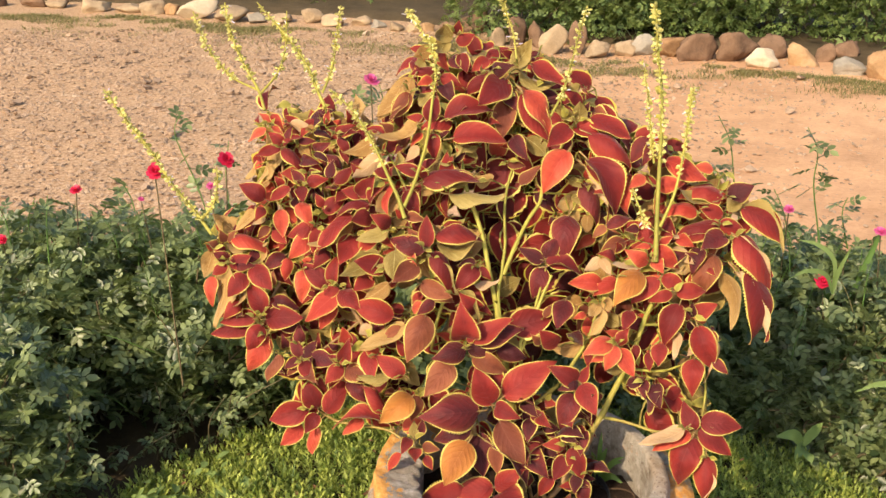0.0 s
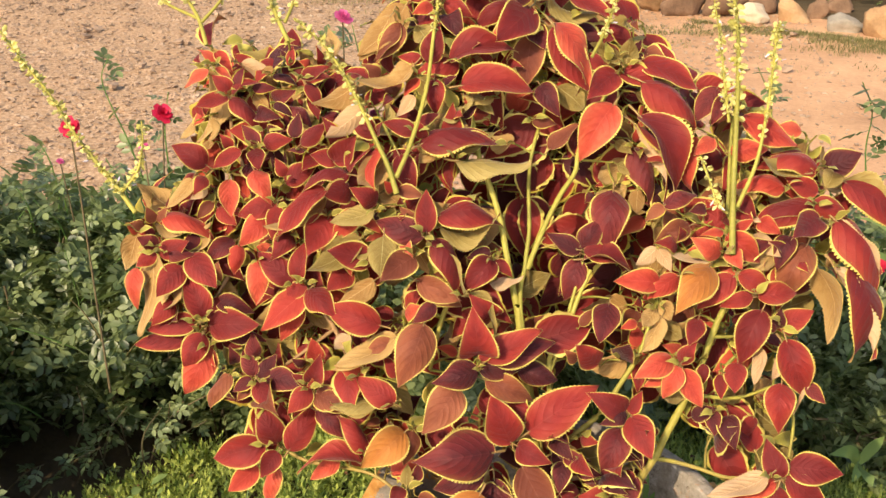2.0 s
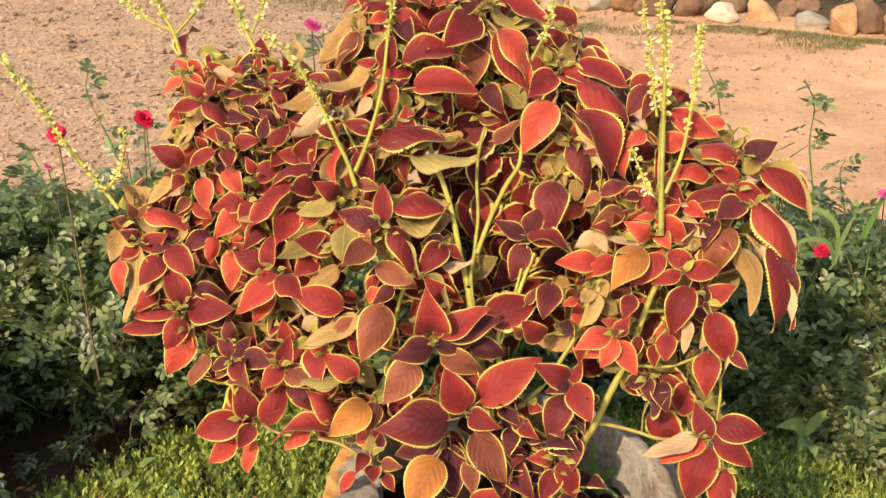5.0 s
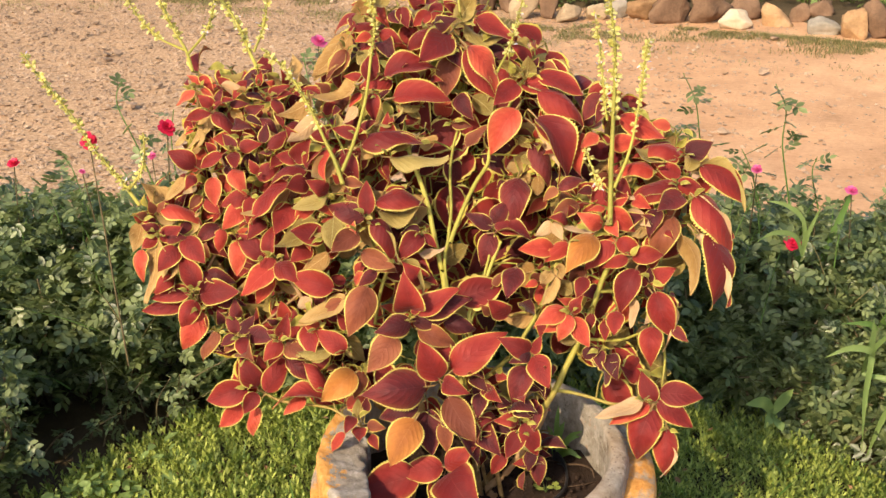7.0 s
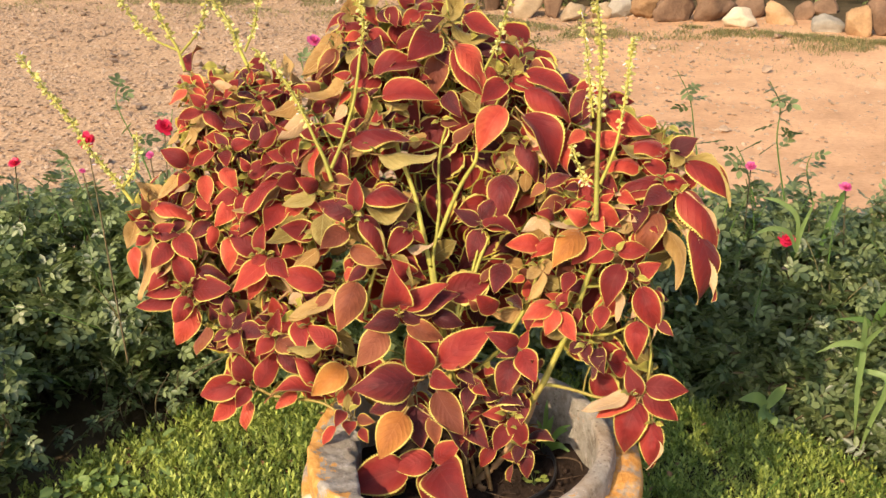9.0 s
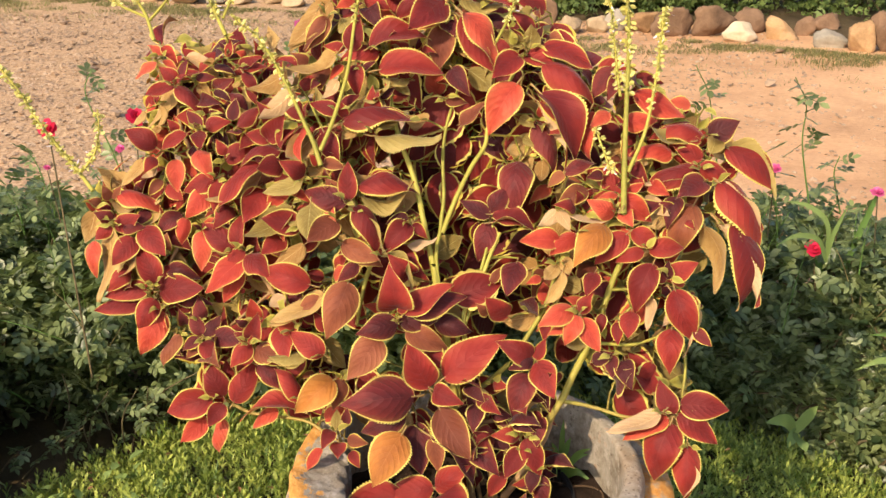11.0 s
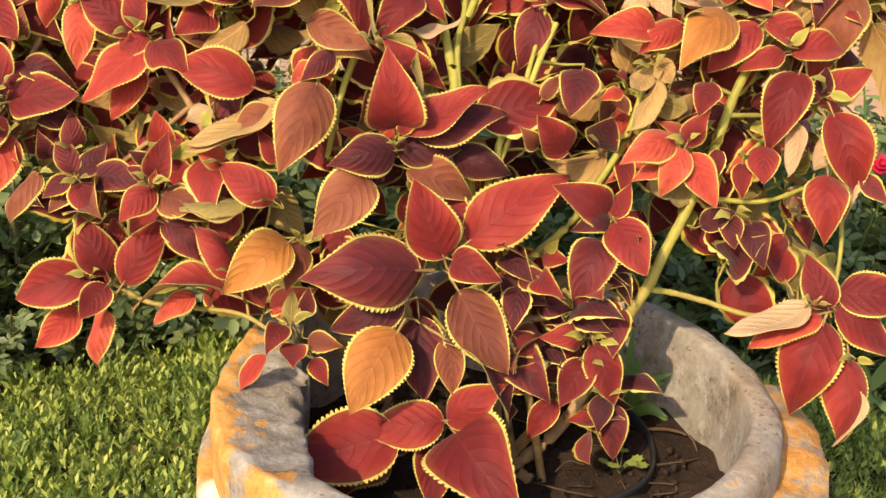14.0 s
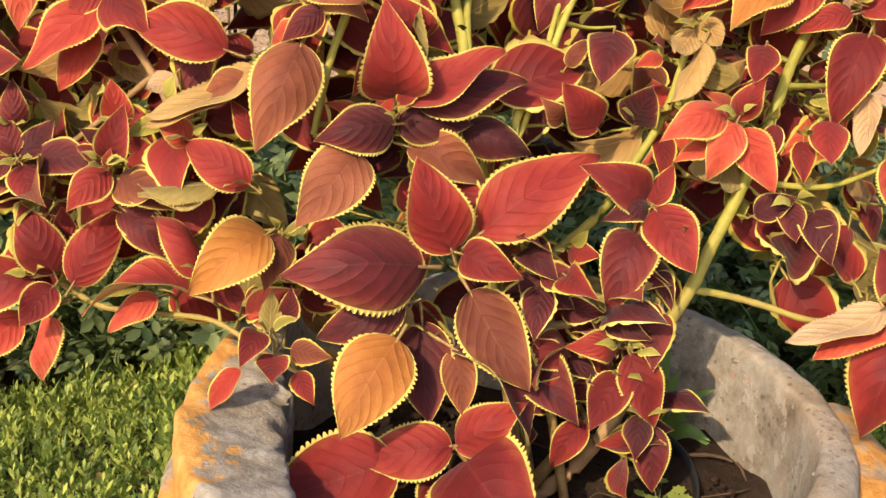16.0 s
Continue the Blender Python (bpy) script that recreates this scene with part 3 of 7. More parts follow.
# ---- rose hedge behind the pot ----
def build_hedge():
    rng = np.random.default_rng(21)
    for i, x in enumerate((-1.42, -1.02, -0.66, -0.30, 0.05, 0.40, 0.78, 1.16, 1.54)):
        h = (0.40, 0.42, 0.43, 0.42, 0.40, 0.41, 0.36, 0.35, 0.36)[i]
        shrub("rose_bush", "dense dark green rose bush in the hedge behind the pot", "rose hedge", rng,
              (x, 1.08 + rng.uniform(-0.05, 0.05), h * 0.5), (0.31, 0.31, h * 0.56), 2300, 0.050, ROSE_LEAF, 40)
    for x, y, h, r in ((-1.22, 0.74, 0.40, 0.25), (-0.98, 0.92, 0.38, 0.22), (-1.02, 0.42, 0.46, 0.22)):
        shrub("rose_bush", "dense dark green rose bush at the edge of the ground cover", "rose hedge", rng, (x, y, h * 0.5), (r, r, h * 0.56), 1350 if r > 0.2 else 750, 0.047, ROSE_LEAF)
    for x, y, h, r in ((1.12, 0.74, 0.28, 0.26), (0.88, 0.90, 0.26, 0.20), (1.0, 0.60, 0.22, 0.17),
                       (1.05, 0.40, 0.20, 0.16), (0.78, 0.88, 0.23, 0.15), (0.5, 0.96, 0.22, 0.16), (0.2, 0.98, 0.22, 0.16), (-0.45, 0.98, 0.24, 0.16), (0.96, 0.50, 0.17, 0.15),
                       (1.08, 0.22, 0.18, 0.16), (1.10, 0.02, 0.18, 0.16), (0.80, 0.74, 0.17, 0.13), (0.62, 0.86, 0.18, 0.12), (1.18, 0.40, 0.2, 0.12)):
        shrub("rose_bush", "low dark green rose bush at the edge of the ground cover", "rose hedge", rng, (x, y, h * 0.5), (r, r, h * 0.56), 1350 if r > 0.2 else 750, 0.047, ROSE_LEAF)


build_hedge()


def sprig(rng, points, leaves, size, start=0.25):
    """A thin shoot with rose leaves."""
    line = smooth_line(points, 6)
    stem = tube(line, 0.0021, 0.0009, 5)
    places, frames = [], []
    for i in range(leaves):
        k = int((start + (1 - start) * (i + 0.5) / leaves) * (len(line) - 1))
        places.append(tuple(line[k]))
    frames = rotations(rng, leaves, 0.5)
    v, f = scatter(ROSE_V, ROSE_F, places, frames, size * rng.uniform(0.7, 1.2, leaves))
    return stem, (v, f)


def rose_shoot(points, leaves=8, size=0.075):
    rng = np.random.default_rng(int(abs(points[0][0]) * 1000))
    t = thing("rose_shoot", "thin rose shoot with sparse leaves rising from the hedge", "shoot", points[0], "rose shoots")
    stem, crown = sprig(rng, points, leaves, size)
    part("stem", mesh_from("stem", *stem, [WEED]), t)
    part("foliage", mesh_from("foliage", *crown, [ROSE_LEAF]), t)


def rose_flower(x, y, z, r, tone):
    """A small open rose: rings of cupped petals on a short stalk."""
    rng = np.random.default_rng(int(abs(x * 1000) + z * 77))
    word = "red" if tone is ROSE_RED else "pink"
    t = thing("rose_flower", "small %s rose in bloom above the hedge" % word, "flower", (x, y, z), "roses in bloom")
    foot = Vector((x + rng.uniform(-0.03, 0.03), y + 0.02, max(0.22, z - 0.48)))
    part("stalk", mesh_from("stalk", *tube(smooth_line([foot, Vector((x, y, z - r * 0.4))], 4), 0.0022, 0.0014, 5), [ROSE_TWIG]), t)
    pieces = []
    tilt = Matrix.Rotation(rng.uniform(0.3, 1.0), 3, Vector((1, rng.uniform(-0.8, 0.8), 0)).normalized())
    flat = np.array(tilt)
    up = flat @ np.array([0, 0, 1.0])
    for ring, (m, lift, s) in enumerate(((7, 0.10, 1.0), (6, 0.6, 0.85), (5, 1.1, 0.6))):
        for k in range(m):
            a = 2 * math.pi * (k + 0.5 * ring + rng.uniform(-0.2, 0.2)) / m
            d = flat @ np.array([math.cos(a), math.sin(a), 0])
            side = np.cross(up, d)
            o = np.array([x, y, z])
            l = r * s * rng.uniform(0.85, 1.1)
            out = d * math.cos(lift) + up * math.sin(lift)
            v = [o, o + out * l * 0.55 + side * l * 0.42, o + out * l + side * l * 0.25 + up * l * 0.05, o + out * l - side * l * 0.25 + up * l * 0.08, o + out * l * 0.55 - side * l * 0.42]
            pieces.append((np.array(v + [o + out * l * 0.6 - up * l * 0.08]), np.array([(0, 5, 1), (1, 5, 2), (2, 5, 3), (3, 5, 4), (4, 5, 0)])))
    v, f = join(*pieces)
    part("petals", mesh_from("petals", v, f, [tone]), t)


rose_shoot([(0.582, 1.10, 0.420), (0.553, 1.10, 0.547), (0.534, 1.10, 0.649), (0.501, 1.10, 0.716)], 9, 0.05)
rose_shoot([(0.768, 1.10, 0.408), (0.737, 1.10, 0.549), (0.736, 1.10, 0.631), (0.707, 1.10, 0.691)], 12, 0.05)
rose_shoot([(0.836, 1.10, 0.395), (0.812, 1.10, 0.480), (0.819, 1.10, 0.522)], 7, 0.045)
rose_shoot([(0.703, 1.10, 0.393), (0.671, 1.10, 0.492), (0.646, 1.10, 0.541)], 9, 0.05)
rose_shoot([(-0.293, 1.10, 0.537), (-0.317, 1.10, 0.674), (-0.334, 1.10, 0.767)], 9, 0.045)
rose_shoot([(-0.240, 1.10, 0.538), (-0.252, 1.10, 0.674), (-0.274, 1.10, 0.780)], 7, 0.045)
rose_shoot([(-0.676, 1.10, 0.404), (-0.708, 1.10, 0.532), (-0.751, 1.10, 0.656), (-0.734, 1.10, 0.710)], 9, 0.045)
rose_shoot([(-0.633, 1.10, 0.434), (-0.639, 1.10, 0.561), (-0.627, 1.10, 0.643)], 7, 0.04)
rose_shoot([(-0.855, 1.10, 0.387), (-0.866, 1.10, 0.488), (-0.888, 1.10, 0.544)], 8, 0.05)
rose_shoot([(-1.120, 1.10, 0.355), (-1.122, 1.10, 0.442), (-1.099, 1.10, 0.499)], 8, 0.05)
rose_shoot([(0.483, 1.10, 0.448), (0.468, 1.10, 0.546), (0.483, 1.10, 0.601)], 8, 0.05)
rng_top = np.random.default_rng(63)
for k in range(30):
    # short young shoots that make the top of the hedge ragged
    x = rng_top.uniform(0.50, 1.15) if k % 2 else rng_top.uniform(-1.15, -0.48)
    y, low = rng_top.uniform(0.92, 1.12), rng_top.uniform(0.26, 0.33) + (0.0 if k % 2 else 0.06)
    lean, rise = rng_top.normal(0, 0.03), rng_top.uniform(0.09, 0.18)
    rose_shoot([(x, y, low), (x + lean * 0.3, y, low + rise * 0.55), (x + lean, y - 0.01, low + rise)], 6, 0.042)
for x, y, z, r, tone in ((-0.570, 0.80, 0.689, 0.026, ROSE_RED), (-0.680, 0.66, 0.706, 0.024, ROSE_RED), (-0.962, 1.00, 0.551, 0.022, ROSE_RED), (-1.147, 1.00, 0.429, 0.018, ROSE_RED), (0.736, 0.95, 0.371, 0.026, ROSE_RED), (-0.619, 0.85, 0.615, 0.015, ROSE_PINK), (-0.815, 1.00, 0.532, 0.012, ROSE_PINK), (-0.281, 0.95, 0.824, 0.028, ROSE_PINK), (-0.200, 0.36, 0.825, 0.013, ROSE_PINK), (-0.012, 0.55, 0.680, 0.016, ROSE_PINK), (0.656, 1.00, 0.525, 0.022, ROSE_PINK), (0.870, 1.00, 0.473, 0.024, ROSE_PINK), (0.893, 0.72, -0.071, 0.014, ROSE_PINK), (0.388, 0.85, 0.645, 0.018, ROSE_RED)):
    rose_flower(x, y, z, r * (0.72 if tone is ROSE_RED else 0.62), tone)


def broad_grass(points, width):
    """One long strap of broad grass with a folded midrib."""
    line = smooth_line(points, 6)
    v, f = [], []
    for i, q in enumerate(line):
        s = i / (len(line) - 1)
        w = width * (0.35 + 1.5 * s * (1 - s)) * (1 - s ** 5)
        d = (line[min(i + 1, len(line) - 1)] - line[max(i - 1, 0)]).normalized()
        side = d.cross(Vector((0.2, -1, 0.4))).normalized()
        up = side.cross(d)
        v += [q - side * w / 2, q - up * w * 0.12, q + side * w / 2]
    for i in range(len(line) - 1):
        for k in (0, 1):
            f.append((i * 3 + k, i * 3 + k + 1, i * 3 + k + 4, i * 3 + k + 3))
    return np.array([tuple(x) for x in v]), np.array(f)


def build_broad_grass():
    t = thing("broad_grass", "tall broad green grass blades growing in the rose hedge", "grass", (0.90, 0.88, 0))
    for pts, w in (([(0.90, 0.86, 0.0), (0.90, 0.84, 0.16), (0.93, 0.82, 0.28), (1.0, 0.82, 0.30)], 0.028),
                   ([(0.90, 0.86, 0.0), (0.885, 0.83, 0.14), (0.88, 0.80, 0.24), (0.80, 0.78, 0.26)], 0.026),
                   ([(0.91, 0.87, 0.0), (0.95, 0.85, 0.13), (1.02, 0.84, 0.20)], 0.024),
                   ([(0.80, 1.05, 0.10), (0.84, 1.04, 0.30), (0.875, 1.04, 0.42), (0.89, 1.04, 0.47)], 0.022),
                   ([(0.80, 1.05, 0.10), (0.78, 1.02, 0.30), (0.70, 1.0, 0.36)], 0.02),
                   ([(0.55, 0.88, 0.0), (0.58, 0.84, 0.08), (0.66, 0.82, 0.13)], 0.045),
                   ([(0.55, 0.88, 0.0), (0.55, 0.83, 0.07), (0.60, 0.79, 0.07)], 0.045)):
        part("blade", mesh_from("blade", *broad_grass(pts, w), [WEED]), t)


build_broad_grass()


def strap_weed(label, foot, blades_, width):
    t = thing("strap_weed", label, "grass", foot, "broad grass in the hedge")
    for pts in blades_:
        part("blade", mesh_from("blade", *broad_grass([foot] + pts, width), [WEED_PALE]), t)


strap_weed('broad pale green grass blades arching out of the rose hedge', (0.786, 0.60, 0.24), [[(0.784, 0.56, 0.306), (0.736, 0.55, 0.322), (0.686, 0.545, 0.304)], [(0.783, 0.56, 0.298), (0.778, 0.548, 0.215), (0.785, 0.545, 0.11)], [(0.838, 0.56, 0.235), (0.811, 0.545, 0.15), (0.793, 0.54, 0.08)], [(0.780, 0.56, 0.33), (0.772, 0.55, 0.385)], [(0.79, 0.57, 0.31), (0.815, 0.55, 0.36)]], 0.019)
strap_weed('broad pale green grass blades arching out of the rose hedge', (0.731, 0.86, 0.378), [[(0.737, 0.86, 0.43), (0.761, 0.86, 0.5)], [(0.704, 0.84, 0.432), (0.655, 0.82, 0.449), (0.61, 0.8, 0.436)], [(0.725, 0.86, 0.456), (0.685, 0.86, 0.494), (0.637, 0.86, 0.505)]], 0.015)
strap_weed('low broad-leaved green weed at the edge of the ground cover', (0.641, 0.66, 0.116), [[(0.615, 0.64, 0.153), (0.569, 0.62, 0.16)], [(0.626, 0.62, 0.134), (0.608, 0.6, 0.117)], [(0.661, 0.66, 0.149), (0.678, 0.66, 0.173)], [(0.642, 0.62, 0.12), (0.646, 0.6, 0.109)]], 0.034)


def dry_stems():
    rng = np.random.default_rng(14)
    for k in range(46):
        x = rng.uniform(0.45, 1.5) if k % 3 else rng.uniform(-1.5, -0.6)
        y = rng.uniform(0.72, 0.95)
        z = rng.uniform(0.10, 0.30)
        d = Vector((rng.normal(0, 0.6), rng.normal(-0.2, 0.15), rng.uniform(0.2, 1.0))).normalized() * rng.uniform(0.10, 0.24)
        o = Vector((x, y, z))
        me = mesh_from("grass_stem", *tube(smooth_line([o, o + d * 0.5 + Vector((0, 0, 0.012)), o + d], 4), 0.0016, 0.0008, 4), [DRY if k % 2 else WEED])
        tagged(new("grass_stem", me), "thin dry grass stem leaning in the rose hedge" if k % 2 else "thin green grass stem leaning in the rose hedge", "grass", "grass stems in the hedge")


dry_stems()


def hollow_stems():
    """Bare dead shoots with a few leaves in the dark hollow at the foot of the hedge."""
    rng = np.random.default_rng(41)
    for k in range(34):
        o = Vector((rng.uniform(-1.05, -0.50), rng.uniform(0.66, 0.92), 0.02))
        top = o + Vector((rng.normal(0, 0.07), rng.uniform(-0.10, 0.02), rng.uniform(0.08, 0.24)))
        t = thing("dead_shoot", "thin brown shoot with few leaves under the hedge", "shoot", o, "bare shoots under the hedge")
        stem, crown = sprig(rng, [o, o.lerp(top, 0.55) + Vector((rng.normal(0, 0.02), 0, 0.01)), top], 7, 0.034, 0.25)
        part("stem", mesh_from("stem", *stem, [ROSE_TWIG]), t)
        part("foliage", mesh_from("foliage", *crown, [ROSE_LEAF]), t)


hollow_stems()


# ---- shrubs behind the stones ----
def build_far_shrubs():
    rng = np.random.default_rng(33)
    for x, y, w, h, n in ((-3.6, 7.6, 0.9, 0.9, 1700), (-2.4, 7.5, 0.9, 0.8, 1700), (-1.2, 7.2, 0.8, 0.9, 1700), (-0.3, 7.6, 0.7, 1.0, 1500), (0.30, 5.62, 0.55, 0.8, 2200), (0.85, 5.62, 0.45, 0.55, 1800),
                          (1.35, 5.66, 0.5, 0.62, 2000), (1.95, 5.66, 0.55, 0.75, 2200), (2.6, 5.45, 0.6, 0.8, 2200), (3.8, 5.8, 0.8, 0.9, 1500), (1.6, 7.4, 1.2, 1.3, 1700), (0.2, 8.2, 1.3, 1.3, 1500), (3.3, 7.6, 1.2, 1.3, 1500)):
        shrub("garden_shrub", "leafy green garden shrub behind the row of stones", "shrubs behind the stones", rng, (x, y + (0.34 if y < 6 else 0.3), h * 0.38), (w, 0.42 if y < 6 else 0.6, h * 0.70), n, 0.075, FAR_LEAF, 14, 0.7, 0.9, FAR_TEMPLATE)


build_far_shrubs()


POT_TILT, POT_X, POT_Y = 0.02, 0.010, 0.042
POT_WIDE, POT_HIGH = 1.065, 1.055


# ---- carpet of ground cover round the pot ----
def carpet_height(x, y):
    r = math.hypot((x - 0.02) / 1.0, (y - 0.02) / 0.98) / swell(math.atan2(y - 0.02, x - 0.02) % (2 * math.pi))
    return 0.075 + 0.07 * (1 - min(1, r / 0.90) ** 3) + 0.014 * noise.noise(Vector((x * 7, y * 7, 1)))


def swell(a):
    """The mound bulges a little towards the hedge on one side."""
    return 1 + 0.02 * math.exp(-((a - math.radians(155)) / 0.7) ** 2)


def build_carpet():
    rng = np.random.default_rng(5)
    v, f = [], []
    rings, segs = 14, 64
    for i in range(rings + 1):
        for k in range(segs):
            a = 2 * math.pi * k / segs
            r = 0.90 * swell(a) * i / rings * (1 + 0.05 * noise.noise(Vector((math.cos(a) * 2, math.sin(a) * 2, 9))))
            x, y = 0.02 + r * math.cos(a), 0.02 + r * math.sin(a)
            v.append((x, y, carpet_height(x, y) - 0.025 if i < rings else -0.03))
    for i in range(rings):
        for k in range(segs):
            f.append((i * segs + k, (i + 1) * segs + k, (i + 1) * segs + (k + 1) % segs, i * segs + (k + 1) % segs))
    tagged(new("planting_bed", mesh_from("planting_bed", v, f, [SHADED_EARTH])), "low round mound of dark earth under the ground cover", "ground", kind="structure")
    def earth(x, y):
        return 0.012 + 0.012 * noise.noise(Vector((x * 4, y * 4, 2)))
    v, f = [], []
    rings, segs = 26, 110
    for i in range(rings + 1):
        for k in range(segs):
            a = 2 * math.pi * k / segs
            s = i / rings * (1 + 0.07 * noise.noise(Vector((math.cos(a) * 2, math.sin(a) * 2, 4))) + 0.03 * noise.noise(Vector((math.cos(a) * 9, math.sin(a) * 9, 4))))
            x, y = 2.15 * s * math.cos(a), -0.05 + 1.42 * s * math.sin(a)
            v.append((x, y, earth(x, y) - 0.05 * max(0, i / rings - 0.86) / 0.14))
    for i in range(rings):
        for k in range(segs):
            f.append((i * segs + k, (i + 1) * segs + k, (i + 1) * segs + (k + 1) % segs, i * segs + (k + 1) % segs))
    # the dark colour stands for the deep shade at the hedge's foot
    tagged(new("flower_bed", mesh_from("flower_bed", v, f, [SHADED_EARTH])), "bare earth of the flower bed, coloured dark like the shade under the hedge", "ground", kind="structure")
    n = 26000
    a, r = rng.uniform(0, 2 * np.pi, n), 0.91 * np.sqrt(rng.random(n))
    r = r * np.array([swell(w) for w in a])
    x, y = 0.02 + r * np.cos(a) * (1 + 0.03 * np.sin(a * 5)), 0.02 + r * np.sin(a)
    keep = np.hypot(x - POT_X, y - POT_Y) > 0.222
    x, y = x[keep], y[keep]
    z = np.array([carpet_height(p, q) for p, q in zip(x, y)]) - 0.03 + rng.uniform(-0.008, 0.012, len(x))
    leaf = ([(0, 0.05, 0), (0.62, 0.17, 0.06), (1, 0, 0.0), (0.62, -0.17, 0.06)], [(0, 1, 2, 3)])
    pieces = []
    for k in range(9):
        h, w = 0.4 + 3.1 * k / 9, k * 2.4
        up = 0.55 + 0.08 * k
        d = np.array([math.cos(w) * math.cos(up), math.sin(w) * math.cos(up), math.sin(up)])
        s = np.array([-math.sin(w), math.cos(w), 0])
        nrm = np.cross(d, s)
        size = 1.25 if k < 7 else 0.8
        pieces.append((np.array([np.array([0, 0, h]) + size * (d * p + s * q + nrm * o) for p, q, o in leaf[0]]), leaf[1]))
    tv, tf = join(*pieces)
    tall = np.array([1 + 0.35 * noise.noise(Vector((p * 11, q * 11, 6))) + 0.40 * noise.noise(Vector((p * 34, q * 34, 3))) for p, q in zip(x, y)])
    fr = rotations(rng, len(x), 0.28)
    v, f = scatter(tv, tf, np.stack([x, y, z], 1), fr, 0.0100 * rng.uniform(0.6, 1.5, len(x)) * tall)
    tagged(new("ground_cover", mesh_from("ground_cover", v, f, [COVER])), "dense bright green small-leaved ground cover round the pot", "ground cover", kind="stuff")
    n = 420
    a, r = rng.uniform(0, 2 * np.pi, n), rng.uniform(0.24, 0.88, n)
    p = np.stack([r * np.cos(a), r * np.sin(a), [carpet_height(q * math.cos(w), q * math.sin(w)) + 0.004 for q, w in zip(r, a)]], 1)
    curl = ([(0, 0, 0), (0.5, 0.24, 0.14), (1, 0, 0.1), (0.5, -0.24, 0.16), (0.5, 0, 0)], [(0, 4, 1), (1, 4, 2), (0, 3, 4), (3, 2, 4)])
    v, f = scatter(curl[0], curl[1], p, rotations(rng, n, 0.5), rng.uniform(0.008, 0.026, n))
    tagged(new("leaf_litter", mesh_from("leaf_litter", v, f, [LITTER])), "dry curled brown leaves caught in the ground cover", "dead leaves", kind="stuff")
    n = 260
    a, r = rng.uniform(0, 2 * np.pi, n), rng.uniform(0.25, 0.86, n)
    p = np.stack([r * np.cos(a), r * np.sin(a), [carpet_height(q * math.cos(w), q * math.sin(w)) - 0.02 for q, w in zip(r, a)]], 1)
    v, f = blades(rng, p, 0.07, 0.07, 0.6)
    tagged(new("wild_grass", mesh_from("wild_grass", v, f, [WEED])), "stray grass blades standing in the ground cover", "grass", kind="stuff")


build_carpet()


def edge_weed(x, y, z):
    """A small clump of broad rounded leaves."""
    rng = np.random.default_rng(int(abs(x) * 1000))
    t = thing("edge_weed", "small pale green broad-leaved weed at the edge of the ground cover", "weed", (x, y, z), "weeds in the ground cover")
    leaf_v = [(0, 0, 0), (0.3, 0.26, 0.10), (0.7, 0.30, 0.10), (1, 0, 0.0), (0.7, -0.30, 0.10), (0.3, -0.26, 0.10), (0.5, 0, 0.02)]
    leaf_f = [(0, 6, 1), (1, 6, 2), (2, 6, 3), (3, 6, 4), (4, 6, 5), (5, 6, 0)]
    n = 11
    a = rng.uniform(0, 6.3, n)
    fr = rotations(rng, n, 0.45)
    p = np.stack([x + 0.02 * np.cos(a), y + 0.02 * np.sin(a), z + rng.uniform(0.0, 0.035, n)], 1)
    for k in range(n):
        part("leaf", mesh_from("leaf", *scatter(leaf_v, leaf_f, p[k:k + 1], fr[k:k + 1], [rng.uniform(0.018, 0.034)]), [WEED_PALE]), t)


for x, y, z in [(-0.695, 0.404, 0.1), (-0.674, 0.435, 0.1), (-0.639, 0.411, 0.1), (-0.596, 0.389, 0.1), (-0.58, 0.522, 0.1), (-0.717, 0.372, 0.1), (-0.509, 0.426, 0.1)]:
    edge_weed(x, y, z)


# ---- concrete pot ----

def pot_point(r, a, z):
    """A point on the slightly leaning, slightly oval pot."""
    x, y = POT_WIDE * r * math.cos(a), POT_WIDE * r * math.sin(a)
    return (x + POT_X, y + POT_Y, z * POT_HIGH + POT_TILT * y * (z / 0.42))


def lathe(name, profile, mats, index, segs=96, wobble=0.0, seed=0, chips=None):
    v, f, idx = [], [], []
    for i, (r, z) in enumerate(profile):
        for k in range(segs):
            a = 2 * math.pi * k / segs
            d = Vector((r * math.cos(a), r * math.sin(a), z + seed))
            lip = math.exp(-((z - 0.415) / 0.016) ** 2)
            rr = r + wobble * (noise.noise(d * 9) + 0.5 * noise.noise(d * 31) + 0.35 * lip * noise.noise(d * 75))
            zz = z + wobble * (0.7 * noise.noise(d * 12 + Vector((5, 5, 5))) + lip * (0.5 * noise.noise(d * 40) + 0.35 * noise.noise(d * 85)))
            if chips:
                rr, zz = chips(rr, a, zz, i)
            v.append(pot_point(rr, a, zz))
    for i in range(len(profile) - 1):
        for k in range(segs):
            f.append((i * segs + k, i * segs + (k + 1) % segs, (i + 1) * segs + (k + 1) % segs, (i + 1) * segs + k))
            idx.append(index[i])
    return mesh_from(name, v, f, mats, idx)


